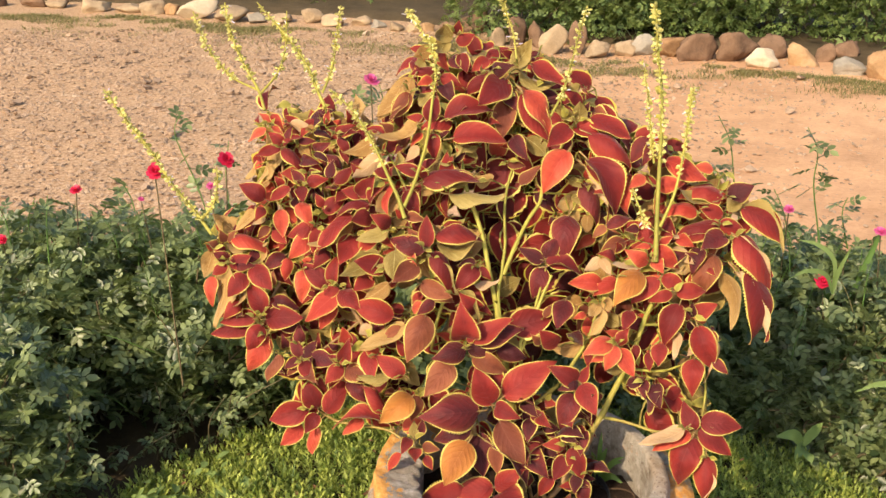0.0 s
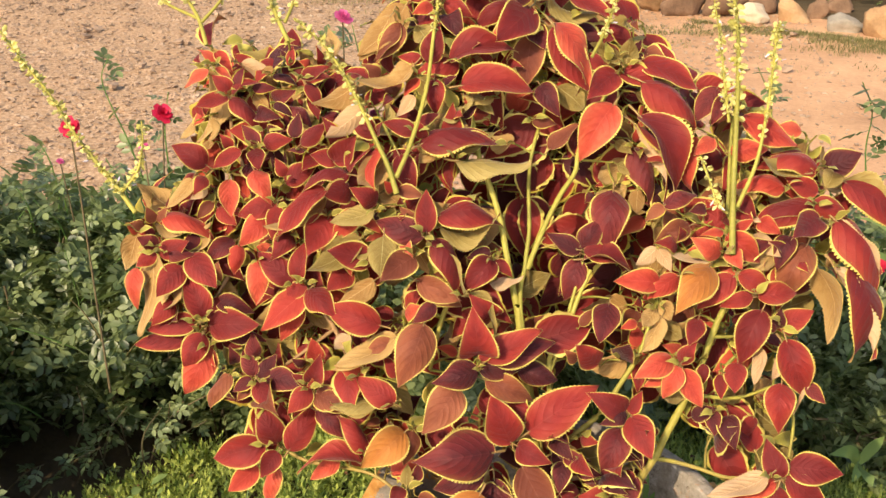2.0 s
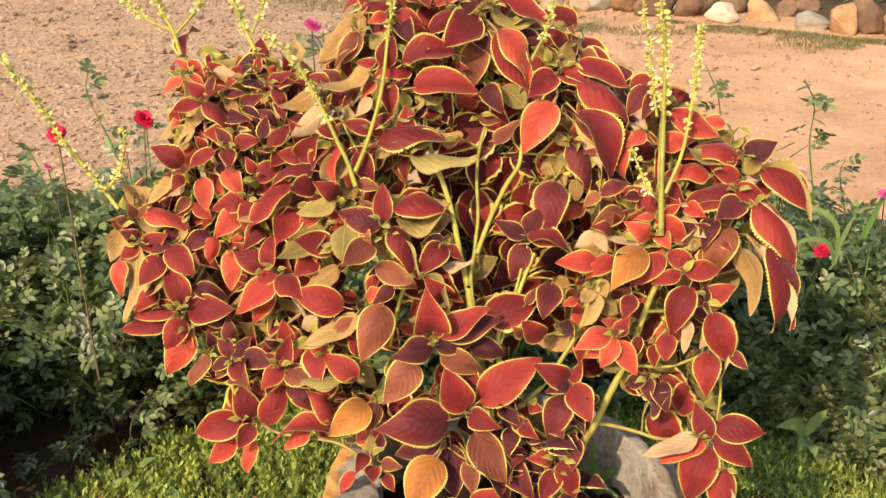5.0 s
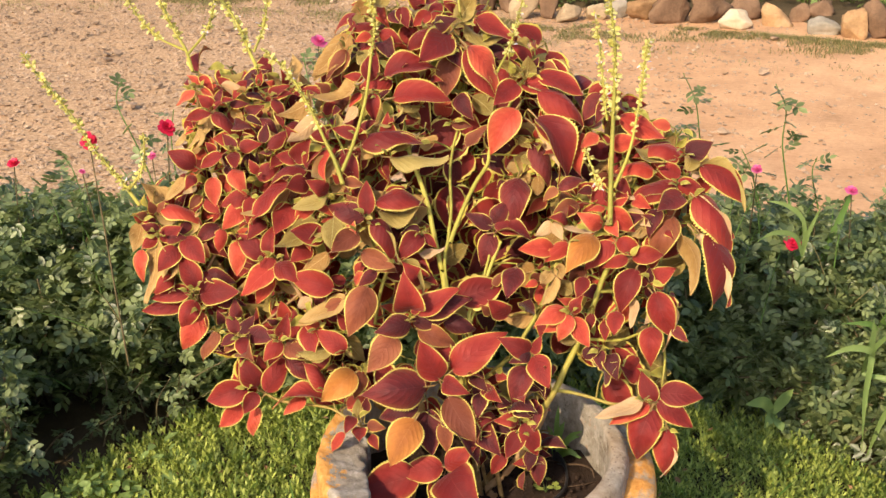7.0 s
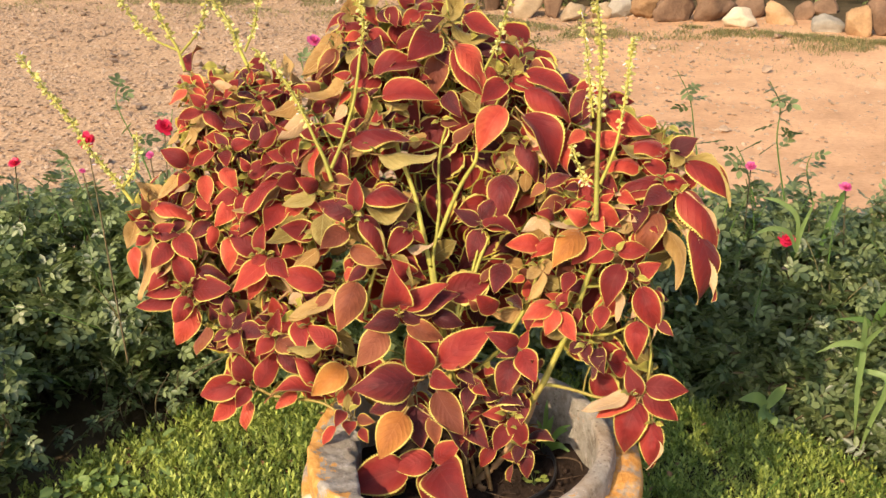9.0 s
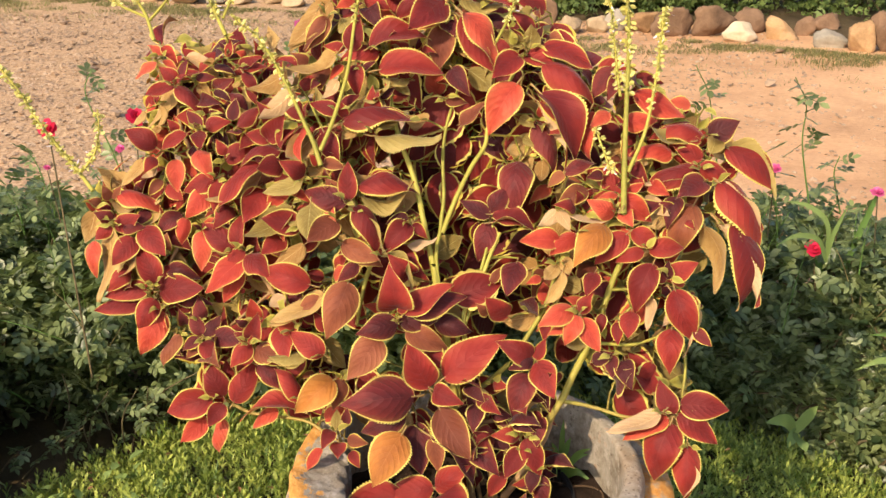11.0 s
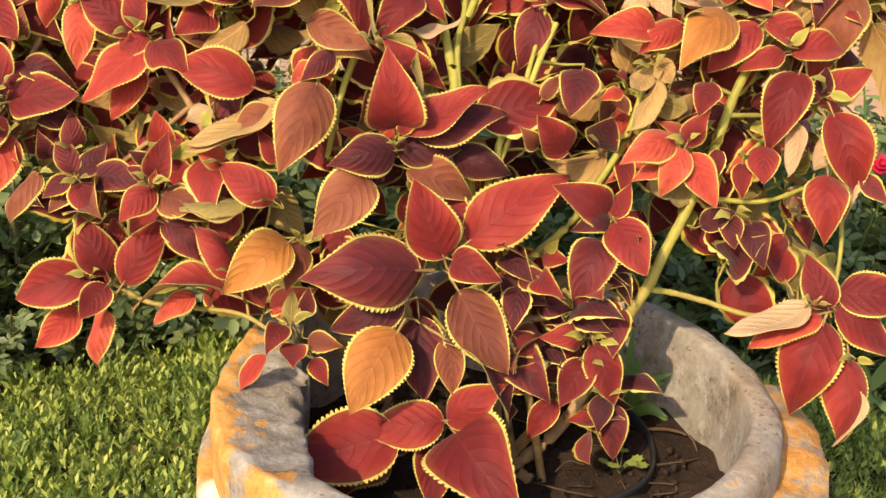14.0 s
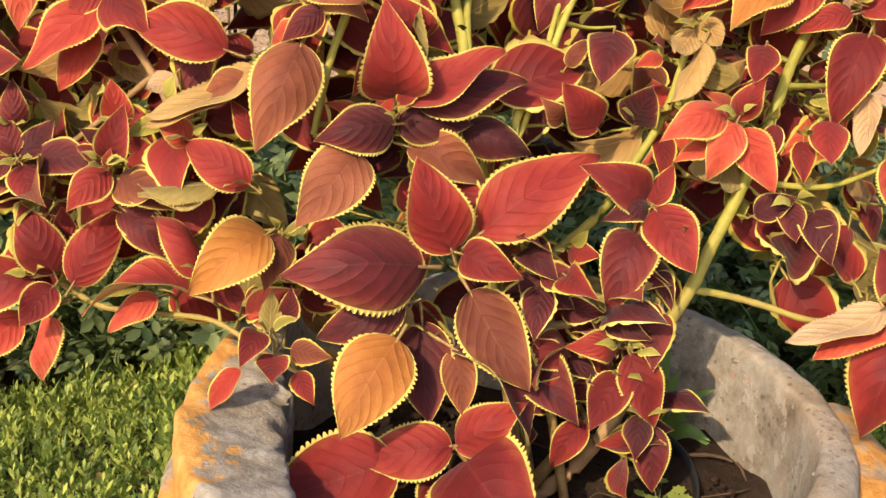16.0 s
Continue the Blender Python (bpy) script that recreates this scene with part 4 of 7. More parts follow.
def build_pot():
    t = thing("plant_pot", "round weathered concrete pot with worn ochre paint and a chipped rim", "pot")

    def chips(r, a, z, i):
        # the left shoulder of the lip is broken down to rough aggregate
        w = math.exp(-((a - math.radians(185)) / 0.55) ** 2)
        if z > 0.36:
            z -= 0.018 * w * (0.5 + 0.6 * noise.noise(Vector((math.cos(a) * 6, math.sin(a) * 6, i * 0.25))))
        thick = math.exp(-((a - math.radians(186)) / 0.62) ** 4)
        if i >= 12:
            r -= thick * min(1.0, (i - 11) / 6) * (0.040 + 0.009 * noise.noise(Vector((math.cos(a) * 8, math.sin(a) * 8, 1))) + 0.003 * noise.noise(Vector((math.cos(a) * 40, math.sin(a) * 40, i * 0.3))))
            if i < 18:
                z = z * (1 - thick) + thick * (0.412 - 0.002 * (i - 12) + 0.005 * noise.noise(Vector((math.cos(a) * 9, math.sin(a) * 9, i * 0.8))) + 0.0025 * noise.noise(Vector((math.cos(a) * 26, math.sin(a) * 26, i * 1.7))))
        return r, z

    body = [(0.10, 0.0), (0.165, 0.0), (0.190, 0.06), (0.204, 0.16), (0.206, 0.26), (0.208, 0.33), (0.209, 0.375), (0.2095, 0.395), (0.209, 0.406), (0.2085, 0.413), (0.207, 0.418), (0.204, 0.4215), (0.200, 0.423), (0.196, 0.4235), (0.192, 0.4235),
            (0.1885, 0.4230), (0.1865, 0.4215), (0.1855, 0.418), (0.185, 0.408), (0.184, 0.388), (0.183, 0.365), (0.182, 0.345), (0.180, 0.32), (0.175, 0.30), (0.162, 0.24), (0.155, 0.20), (0.02, 0.20)]
    idx = [0] * 48
    part("body", lathe("body", body, [CEMENT, OCHRE], idx, 220, 0.0034, 3, chips), t)
    # thick ochre collar outside, broken away at its top edge
    v, f = [], []
    segs = 120

    def ragged(a):
        side = math.atan2(math.sin(a), math.cos(a))
        return 0.366 + 0.030 * math.exp(-(side / 0.9) ** 2) + 0.012 * noise.noise(Vector((math.cos(a) * 5, math.sin(a) * 5, 2))) + 0.006 * noise.noise(Vector((math.cos(a) * 19, math.sin(a) * 19, 5)))
    for i, (dr, dz, top) in enumerate(((0.0, 0, 1), (0.012, 0.0, 1), (0.020, -0.006, 1), (0.022, -0.03, 1), (0.018, 0.20, 0), (0.0, 0.19, 0))):
        for k in range(segs):
            a = 2 * math.pi * k / segs
            grow = 1.55 - 1.1 * math.exp(-((a - math.radians(180)) / 1.2) ** 2)
            z = (ragged(a) + dz) if top else dz
            r = 0.206 + dr * 1.25 * grow + 0.002 * noise.noise(Vector((math.cos(a) * 9, math.sin(a) * 9, i)))
            v.append(pot_point(r, a, z))
    for i in range(5):
        for k in range(segs):
            f.append((i * segs + k, (i + 1) * segs + k, (i + 1) * segs + (k + 1) % segs, i * segs + (k + 1) % segs))
    part("collar", mesh_from("collar", v, f, [OCHRE]), t, "thick ochre painted outer collar with a broken edge")
    # rough stones showing in the lip
    rng = np.random.default_rng(12)
    for k in range(60):
        a = rng.uniform(0, 2 * math.pi) if k < 20 else math.radians(rng.normal(188, 26))
        s = rng.uniform(0.004, 0.011)
        me = rock_mesh("aggregate", rng, s, s * 0.9, s * 0.5, CEMENT if k % 3 else ROCK["ochre"], 4, 7)
        ob = part("aggregate", me, t)
        ob.matrix_parent_inverse = Matrix()
        ob.location = pot_point(rng.uniform(0.152 if abs(a - 3.2) < 0.5 else 0.184, 0.206), a, 0.4125 - (0.012 if 2.4 < a < 4.2 else 0) - s * 0.25)
    # soil inside
    v, f = [], []
    rings, segs = 22, 60
    for i in range(rings + 1):
        for k in range(segs):
            a = 2 * math.pi * k / segs
            r = 0.184 * i / rings
            x, y, _ = pot_point(r, a, 0.42)
            z = 0.352 + 0.045 * x / 0.18 * 0.2 + 0.011 * noise.noise(Vector((x * 30, y * 30, 0))) + 0.008 * noise.noise(Vector((x * 75, y * 75, 4)))
            v.append((x, y, z))
    for i in range(rings):
        for k in range(segs):
            f.append((i * segs + k, (i + 1) * segs + k, (i + 1) * segs + (k + 1) % segs, i * segs + (k + 1) % segs))
    tagged(new("soil", mesh_from("soil", v, f, [SOIL])), "dark crumbly potting soil filling the pot", "soil", kind="stuff")
    clods = []
    tm = rock_mesh("clod", rng, 1, 1, 0.7, SOIL, 4, 6)
    tv, tf = np.array([tuple(p.co) for p in tm.vertices]), np.array([tuple(p.vertices) for p in tm.polygons])
    bpy.data.meshes.remove(tm)
    n = 420
    a, r = rng.uniform(0, 2 * np.pi, n), 0.165 * np.sqrt(rng.random(n))
    p = np.stack([r * np.cos(a) + POT_X, r * np.sin(a) + POT_Y, 0.354 + 0.009 * r * np.cos(a) / 0.18], 1)
    v, f = scatter(tv, tf, p, rotations(rng, n, 0.4), 0.003 + 0.010 * rng.random(n) ** 2)
    tagged(new("soil_clods", mesh_from("soil_clods", v, f, [SOIL])), "loose dark clods lying on the potting soil", "soil", kind="stuff")
    # dry twigs and fine roots on the soil
    for k in range(20):
        a, w = rng.uniform(-0.9, 1.3), rng.uniform(0, 6.3)
        far = rng.uniform(0.05, 0.165)
        o = Vector((POT_X + far * math.cos(a), POT_Y + far * math.sin(a), 0.362))
        e = Vector((math.cos(w), math.sin(w), rng.uniform(-0.04, 0.08))) * rng.uniform(0.02, 0.06)
        bend = Vector((rng.normal(0, 0.008), rng.normal(0, 0.008), 0.004))
        thick = rng.uniform(0.0005, 0.0012)
        me = mesh_from("dry_twig", *tube(smooth_line([o - e * 0.5, o + bend, o + e * 0.5], 4), thick, thick * 0.6, 5), [ROOT])
        tagged(new("dry_twig", me), "thin dry brown twig lying on the potting soil", "twig", "twigs on the soil")
    me = mesh_from("dry_twig", *tube(smooth_line([(0.150, 0.100, 0.366), (0.172, 0.098, 0.368), (0.190, 0.088, 0.367), (0.193, 0.072, 0.362)], 5), 0.0018, 0.0010, 6, 0.2), [ROOT])
    tagged(new("dry_twig", me), "crooked brown root lying on the potting soil", "twig", "twigs on the soil")
    # edge of a black nursery pot sunk in the soil
    v, f = [], []
    for i in range(33):
        a = math.radians(-62 + 118 * i / 32)
        for r, z in ((0.1085, 0.33), (0.1085, 0.368), (0.1095, 0.3715), (0.1120, 0.3715), (0.1125, 0.367), (0.1115, 0.33)):
            v.append((0.042 + r * math.cos(a), 0.078 + r * math.sin(a), z + 0.002 * math.sin(a * 5)))
    for i in range(32):
        for k in range(5):
            f.append((i * 6 + k, i * 6 + k + 1, (i + 1) * 6 + k + 1, (i + 1) * 6 + k))
    tagged(new("nursery_pot", mesh_from("nursery_pot", v, f, [PLASTIC])), "rim of a black plastic nursery pot sunk in the soil", "pot")


build_pot()


def build_weeds():
    foot = Vector((0.140, 0.130, 0.355))
    t = thing("pot_weed", "small green weed with strap leaves growing inside the pot", "weed", foot)
    for dx, dy, dz, w in ((0.038, 0.004, 0.040, 0.014), (0.040, -0.004, 0.054, 0.011), (0.014, 0.008, 0.064, 0.013), (0.004, 0.012, 0.090, 0.011), (0.036, -0.020, 0.018, 0.012), (0.044, -0.012, 0.006, 0.010),
                          (0.016, -0.022, 0.036, 0.012), (-0.012, 0.006, 0.058, 0.010)):
        tip = Vector((dx, dy, dz))
        part("blade", mesh_from("blade", *broad_grass([foot, foot + tip * 0.5 + Vector((0, 0, 0.014)), foot + tip], w), [WEED]), t)
    seed = Vector((0.118, 0.036, 0.362))
    t = thing("seedling", "tiny bright green lobed seedling in the potting soil", "weed", seed)
    disc = [(0.2, 0, 0)] + [(0.62 + 0.42 * math.cos(a) * (1 if k % 2 else 0.72), 0.42 * math.sin(a) * (1 if k % 2 else 0.72), 0.03 * (k % 2)) for k, a in enumerate(np.linspace(-2.8, 2.8, 14))]
    rng = np.random.default_rng(2)
    for k in range(7):
        a, tall = k * 0.95 + 0.3, 0.010 + 0.004 * (k % 3)
        top = seed + Vector((0.010 * math.cos(a), 0.010 * math.sin(a), tall))
        stem = tube([seed, seed.lerp(top, 0.5) + Vector((0, 0, 0.003)), top], 0.0006, 0.0004, 4)
        fr = np.array(Matrix.Rotation(a, 3, "Z") @ Matrix.Rotation(rng.uniform(-0.3, 0.2), 3, "Y"))[None]
        blade = scatter(disc, [tuple(range(15))], [tuple(top - Vector((0.003 * math.cos(a), 0.003 * math.sin(a), 0)))], fr, [rng.uniform(0.012, 0.017)])
        part("leaf", mesh_from("leaf", *blade, [COVER]), t)
        part("stem", mesh_from("stem", *stem, [WEED_PALE]), t)


build_weeds()


# ---- the coleus ----
COLEUS = thing("coleus_plant", "bushy coleus with crimson leaves edged in yellow, growing in the pot", "plant", (0.02, 0.03, 0.32))
NODES = []


def leaf_mesh(arch, cup, wave, fold, rows, seed, curl=0.0):
    """Toothed pointed blade, one unit long and 0.62 wide: upper skin, underside and a beaded yellow margin."""
    rng = np.random.default_rng(seed)
    rim = 0.920 if rows > 30 else 0.855
    cols = [-1.0, -rim, -0.5, 0.0, 0.5, rim, 1.0] if rows > 30 else [-1.0, -rim, 0.0, rim, 1.0]
    k = len(cols)
    ph = rng.uniform(0, 6.28, 3)
    skew = rng.uniform(-0.03, 0.03)
    bead = rng.uniform(0.45, 1.35, (2, rows))
    v, uv = [], []
    for layer in (0, 1):
        for i in range(rows + 1):
            u = i / rows
            half = 0.31 * (u ** 0.58) * ((1 - u) ** (1.06 if rows > 30 else 1.22)) / (0.3440 if rows > 30 else 0.3220) + 0.004 * (1 - u)
            tooth = (-0.050, 0.034, 0.034)[i % 3] * min(1, half / 0.12)
            for c in cols:
                e = abs(c) == 1.0
                y = c * half * (1.0 + tooth * bead[int(c > 0)][i // 3] if e else 1.0)
                x = u
                z = 4 * arch * u * (1 - u) - cup * (y / 0.31) ** 2 * 0.31 + wave * abs(c) ** 2 * math.sin(u * 9 + ph[0] + (0 if c > 0 else 2.1))
                z += fold * abs(y) + wave * 1.5 * u * math.sin(u * 5 + ph[1])
                z += 0.012 * math.cos(abs(c) * 5) * math.sin(u * 3.1416)
                z -= curl * u ** 3
                y += skew * 4 * u * (1 - u)
                if layer:
                    z -= 0.008 if not e else 0.004
                v.append((x, y, z))
                uv.append((u, 0.5 + 0.5 * c))
    n = (rows + 1) * k
    f, idx = [], []
    for layer in (0, 1):
        for i in range(rows):
            for j in range(k - 1):
                a = layer * n + i * k + j
                q = (a, a + k, a + k + 1, a + 1)
                f.append(q[::-1] if layer == 0 else q)
                edge = j in (0, k - 2)
                idx.append(2 if layer else (1 if edge else 0))
    for i in range(rows):
        for j in (0, k - 1):
            a = i * k + j
            f.append((a, a + k, a + k + n, a + n))
            idx.append(1)
    # petiole
    line = [Vector((-0.16, 0, -0.05)), Vector((-0.07, 0, -0.012)), Vector((0.06, 0, 4 * arch * 0.05 - 0.008))]
    tv, tf = tube(line, 0.020, 0.013, 5)
    f += [tuple(int(q) + len(v) for q in face) for face in tf]
    idx += [3] * len(tf)
    v += [tuple(q) for q in tv]
    uv += [(0, 0.5)] * len(tv)
    return np.array(v), np.array(f), np.array(idx), np.array(uv)


SHAPES = [leaf_mesh(a, c, w, d, 69, i, q) for i, (a, c, w, d, q) in enumerate((
    (0.06, 0.20, 0.030, 0.0, 0.10), (0.11, 0.36, 0.036, 0.14, 0.20), (0.17, 0.05, 0.038, 0.50, 0.18), (0.17, 0.52, 0.036, 0.0, 0.30), (0.07, -0.08, 0.046, 0.34, 0.0),
    (0.13, 0.56, 0.048, -0.12, 0.24), (0.20, 0.10, 0.042, 0.68, 0.28), (0.15, 0.26, 0.056, -0.26, 0.34), (0.05, 0.08, 0.042, 0.22, -0.10), (0.14, 0.40, 0.050, 0.38, 0.16)))]
SMALL = [leaf_mesh(a, c, w, d, 18, i + 19, q) for i, (a, c, w, d, q) in enumerate(((0.06, 0.2, 0.02, 0.05, 0.1), (0.12, 0.2, 0.03, 0.3, 0.2), (0.08, -0.1, 0.04, 0.2, 0.0), (0.16, 0.45, 0.03, 0.0, 0.25), (0.16, 0.1, 0.04, 0.7, 0.1)))]
UNDER = {"tan": ("crimson", "tan"), "olive": ("crimson", "olive"), "pale": ("crimson", "pale"), "crimson": ("crimson", "tan"), "maroon": ("maroon", "olive"), "coral": ("coral", "pale"), "orange": ("orange", "tan"), "gold": ("gold", "tan"), "lime": ("lime", "olive")}
SHARED = {}
REST = {}
COUNT = [0]
LEAVES = []


def leaf(foot, tip, face, width, tone, single=True):
    """One leaf from foot to tip; the first 300 are parts of their own, the smaller rest are joined by colour."""
    a, b, n = Vector(foot), Vector(tip), Vector(face)
    ax = b - a
    length = ax.length
    ax /= length
    n = (n - ax * n.dot(ax)).normalized()
    side = n.cross(ax)
    COUNT[0] += 1
    LEAVES.append((a, b, width))
    pick = COUNT[0] * 11 + COUNT[0] // 7
    m = Matrix.Identity(4)
    for r in range(3):
        m[r][0], m[r][1], m[r][2], m[r][3] = ax[r] * length * 1.06, side[r] * width / 0.57, n[r] * length, a[r]
    NODES.append(m @ Vector((-0.16, 0, -0.05)))
    top, under = UNDER[tone]
    mats = [FACE[top], MARGIN, FACE[under], STEM["green"]]
    if single and COUNT[0] <= 300:
        key = (tone, pick % len(SHAPES))
        if key not in SHARED:
            v, f, idx, uv = SHAPES[key[1]]
            SHARED[key] = mesh_from("leaf_" + tone, v, f, mats, idx, uvs=uv)
        ob = new("leaf", SHARED[key])
        ob.parent = COLEUS
        ob.matrix_parent_inverse = Matrix.Translation(-COLEUS.location)
        ob.matrix_basis = m
        if tone not in ("crimson", "maroon"):
            tagged(ob, {"coral": "coral pink leaf with a pale edge", "orange": "orange brown leaf with a yellow edge", "gold": "aged golden leaf", "tan": "leaf showing its tan underside",
                        "olive": "leaf showing its olive yellow underside", "pale": "leaf showing its pale cream underside", "lime": "tiny yellow green young leaf"}[tone])
    else:
        REST.setdefault(tone, []).append((m, pick % len(SMALL)))


def join_rest():
    for tone, rows_ in REST.items():
        vs, fs, ix, us, n = [], [], [], [], 0
        for m, k in rows_:
            v, f, idx, uv = SMALL[k]
            mm = np.array(m)
            vs.append(v @ mm[:3, :3].T + mm[:3, 3]), fs.append(f + n), ix.append(idx), us.append(uv)
            n += len(v)
        top, under = UNDER[tone]
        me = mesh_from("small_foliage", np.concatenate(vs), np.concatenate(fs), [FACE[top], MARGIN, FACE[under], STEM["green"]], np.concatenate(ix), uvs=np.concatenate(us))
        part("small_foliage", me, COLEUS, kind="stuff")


TREE = []


def main_stem(radius, tone, points):
    line = smooth_line(points, 7)
    radius *= 1.0 if tone == "brown" else 1.12
    TREE.extend((p, radius) for p in line)
    part("stem", mesh_from("stem", *tube(line, radius * 1.1, radius * 0.75, 8, 0.18), [STEM[tone]]), COLEUS, "woody brown stem" if tone == "brown" else "")


def flower_spike(bare, thick, points):
    """A thin stalk with whorls of tiny yellow-green calyces and lilac lips."""
    rng = np.random.default_rng(int(abs(points[0][0]) * 5000 + len(points)))
    line = smooth_line(points, 8)
    stalk = part("flower_spike", mesh_from("flower_spike", *tube(line, thick, thick * 0.4, 8), [STEM["green"]]), COLEUS, "slender yellow green flower stalk")
    TREE.extend((p, 0.002) for p in line[:3])
    places = []
    length = sum((line[i + 1] - line[i]).length for i in range(len(line) - 1))
    whorls = max(5, int(length * (1 - bare) / 0.0080))
    for w in range(whorls):
        s = (bare + (1 - bare) * w / whorls) * (len(line) - 1)
        q = line[int(s)].lerp(line[min(int(s) + 1, len(line) - 1)], s % 1)
        for k in range(9):
            if rng.random() < 0.85:
                places.append(tuple(q))
    places = np.array(places)
    n = len(places)
    d = rng.normal(0, 1, (n, 3))
    d[:, 2] *= 0.5
    d /= np.linalg.norm(d, axis=1, keepdims=True)
    z = np.cross(d, rng.normal(0, 1, (n, 3)))
    z /= np.linalg.norm(z, axis=1, keepdims=True)
    fr = np.stack([d, np.cross(z, d), z], 2)
    cup = ([(0.15, 0, 0), (0.6, 0.30, 0.1), (1.0, 0.14, 0.0), (1.05, -0.14, 0.0), (0.6, -0.30, 0.1), (0.6, 0, -0.28)], [(0, 5, 1), (1, 5, 2), (2, 5, 3), (3, 5, 4), (4, 5, 0)])
    v, f = scatter(cup[0], cup[1], places, fr, (0.0050 + 0.9 * thick) * rng.uniform(0.5, 1.4, n))
    part("floret_cluster", mesh_from("floret_cluster", v, f, [FLORET]), stalk, "tiny yellow green florets", "stuff")
    pick = rng.random(n) < 0.09
    if pick.sum() > 2:
        lip = ([(0.8, 0, 0), (1.5, 0.22, 0.1), (2.3, 0.16, -0.2), (2.3, -0.16, -0.2), (1.5, -0.22, 0.1)], [(0, 1, 2, 3, 4)])
        v, f = scatter(lip[0], lip[1], places[pick], fr[pick], 0.0046 * rng.uniform(0.7, 1.3, int(pick.sum())))
        part("petals", mesh_from("petals", v, f, [PETAL]), stalk, "pale lilac petals", "stuff")


# main stems: radius at the foot, then the points from foot to tip
main_stem(0.0033, 'green', [(0.025, 0.038, 0.352), (-0.025, 0.120, 0.644), (-0.029, 0.130, 0.668), (-0.040, 0.150, 0.715), (-0.049, 0.169, 0.757), (-0.061, 0.185, 0.792), (-0.072, 0.198, 0.816), (-0.080, 0.217, 0.846)])
main_stem(0.0022, 'green', [(0.035, 0.050, 0.352), (-0.022, 0.121, 0.644), (-0.020, 0.154, 0.714), (-0.016, 0.173, 0.748), (-0.017, 0.200, 0.794), (-0.012, 0.223, 0.828), (0.000, 0.246, 0.862)])
main_stem(0.0026, 'green', [(-0.018, 0.151, 0.708), (-0.001, 0.174, 0.745), (0.019, 0.197, 0.780), (0.037, 0.213, 0.804), (0.043, 0.228, 0.830), (0.071, 0.258, 0.880), (0.092, 0.279, 0.912)])
main_stem(0.0027, 'green', [(0.055, 0.038, 0.352), (0.009, 0.100, 0.590), (0.024, 0.120, 0.630), (0.039, 0.140, 0.672), (0.055, 0.157, 0.706)])
main_stem(0.0020, 'green', [(0.000, 0.097, 0.585), (0.017, 0.114, 0.618), (0.035, 0.143, 0.677), (0.046, 0.162, 0.714)])
main_stem(0.0039, 'green', [(0.025, 0.062, 0.352), (0.116, 0.062, 0.491), (0.145, 0.077, 0.544), (0.165, 0.090, 0.583), (0.182, 0.104, 0.622), (0.197, 0.120, 0.660), (0.216, 0.138, 0.694), (0.229, 0.163, 0.731)])
main_stem(0.0029, 'green', [(0.022, 0.074, 0.524), (0.035, 0.077, 0.532), (0.068, 0.087, 0.560), (0.090, 0.099, 0.591), (0.112, 0.113, 0.626), (0.130, 0.135, 0.678)])
main_stem(0.0019, 'green', [(0.178, 0.089, 0.583), (0.221, 0.086, 0.583), (0.261, 0.089, 0.597)])
main_stem(0.0019, 'green', [(0.189, 0.114, 0.645), (0.230, 0.113, 0.647)])
main_stem(0.0016, 'green', [(0.207, 0.100, 0.616), (0.243, 0.114, 0.649), (0.263, 0.126, 0.670)])
main_stem(0.0022, 'green', [(0.126, 0.068, 0.513), (0.151, 0.065, 0.511), (0.178, 0.060, 0.506), (0.214, 0.053, 0.498), (0.254, 0.050, 0.503), (0.276, 0.048, 0.503)])
main_stem(0.0032, 'brown', [(0.017, 0.067, 0.481), (0.049, 0.070, 0.485), (0.090, 0.071, 0.494), (0.121, 0.071, 0.507)])
main_stem(0.0052, 'brown', [(0.045, 0.038, 0.352), (0.035, 0.049, 0.360), (0.064, 0.053, 0.388), (0.089, 0.058, 0.427), (0.110, 0.062, 0.463), (0.121, 0.068, 0.496)])
main_stem(0.0019, 'green', [(-0.305, 0.133, 0.482), (-0.273, 0.119, 0.470), (-0.234, 0.102, 0.473), (-0.191, 0.081, 0.477), (-0.158, 0.064, 0.464), (-0.122, 0.049, 0.448)])
main_stem(0.0026, 'green', [(-0.099, 0.136, 0.699), (-0.108, 0.127, 0.674), (-0.117, 0.118, 0.647), (-0.126, 0.103, 0.603)])
main_stem(0.0022, 'green', [(0.210, 0.170, 0.736), (0.214, 0.197, 0.775), (0.218, 0.231, 0.834), (0.225, 0.262, 0.880)])
main_stem(0.0027, 'brown', [(-0.210, 0.125, 0.583), (-0.237, 0.150, 0.629), (-0.270, 0.176, 0.668), (-0.304, 0.203, 0.707), (-0.318, 0.223, 0.749), (-0.331, 0.243, 0.791)])
main_stem(0.0023, 'brown', [(-0.270, 0.176, 0.668), (-0.318, 0.193, 0.675), (-0.366, 0.203, 0.670), (-0.400, 0.217, 0.693), (-0.447, 0.229, 0.714)])
main_stem(0.0020, 'green', [(-0.119, 0.149, 0.730), (-0.144, 0.172, 0.782), (-0.167, 0.202, 0.826), (-0.184, 0.224, 0.853)])
main_stem(0.0023, 'brown', [(-0.318, 0.223, 0.749), (-0.358, 0.255, 0.808), (-0.369, 0.281, 0.862), (-0.387, 0.306, 0.904)])
main_stem(0.0020, 'green', [(-0.080, 0.217, 0.846), (-0.089, 0.253, 0.893), (-0.096, 0.283, 0.932), (-0.099, 0.304, 0.961)])
main_stem(0.0020, 'green', [(0.200, 0.132, 0.681), (0.250, 0.164, 0.725), (0.299, 0.189, 0.765), (0.327, 0.206, 0.790)])
main_stem(0.0017, 'green', [(0.207, 0.143, 0.698), (0.253, 0.121, 0.658), (0.272, 0.116, 0.646), (0.291, 0.097, 0.612)])
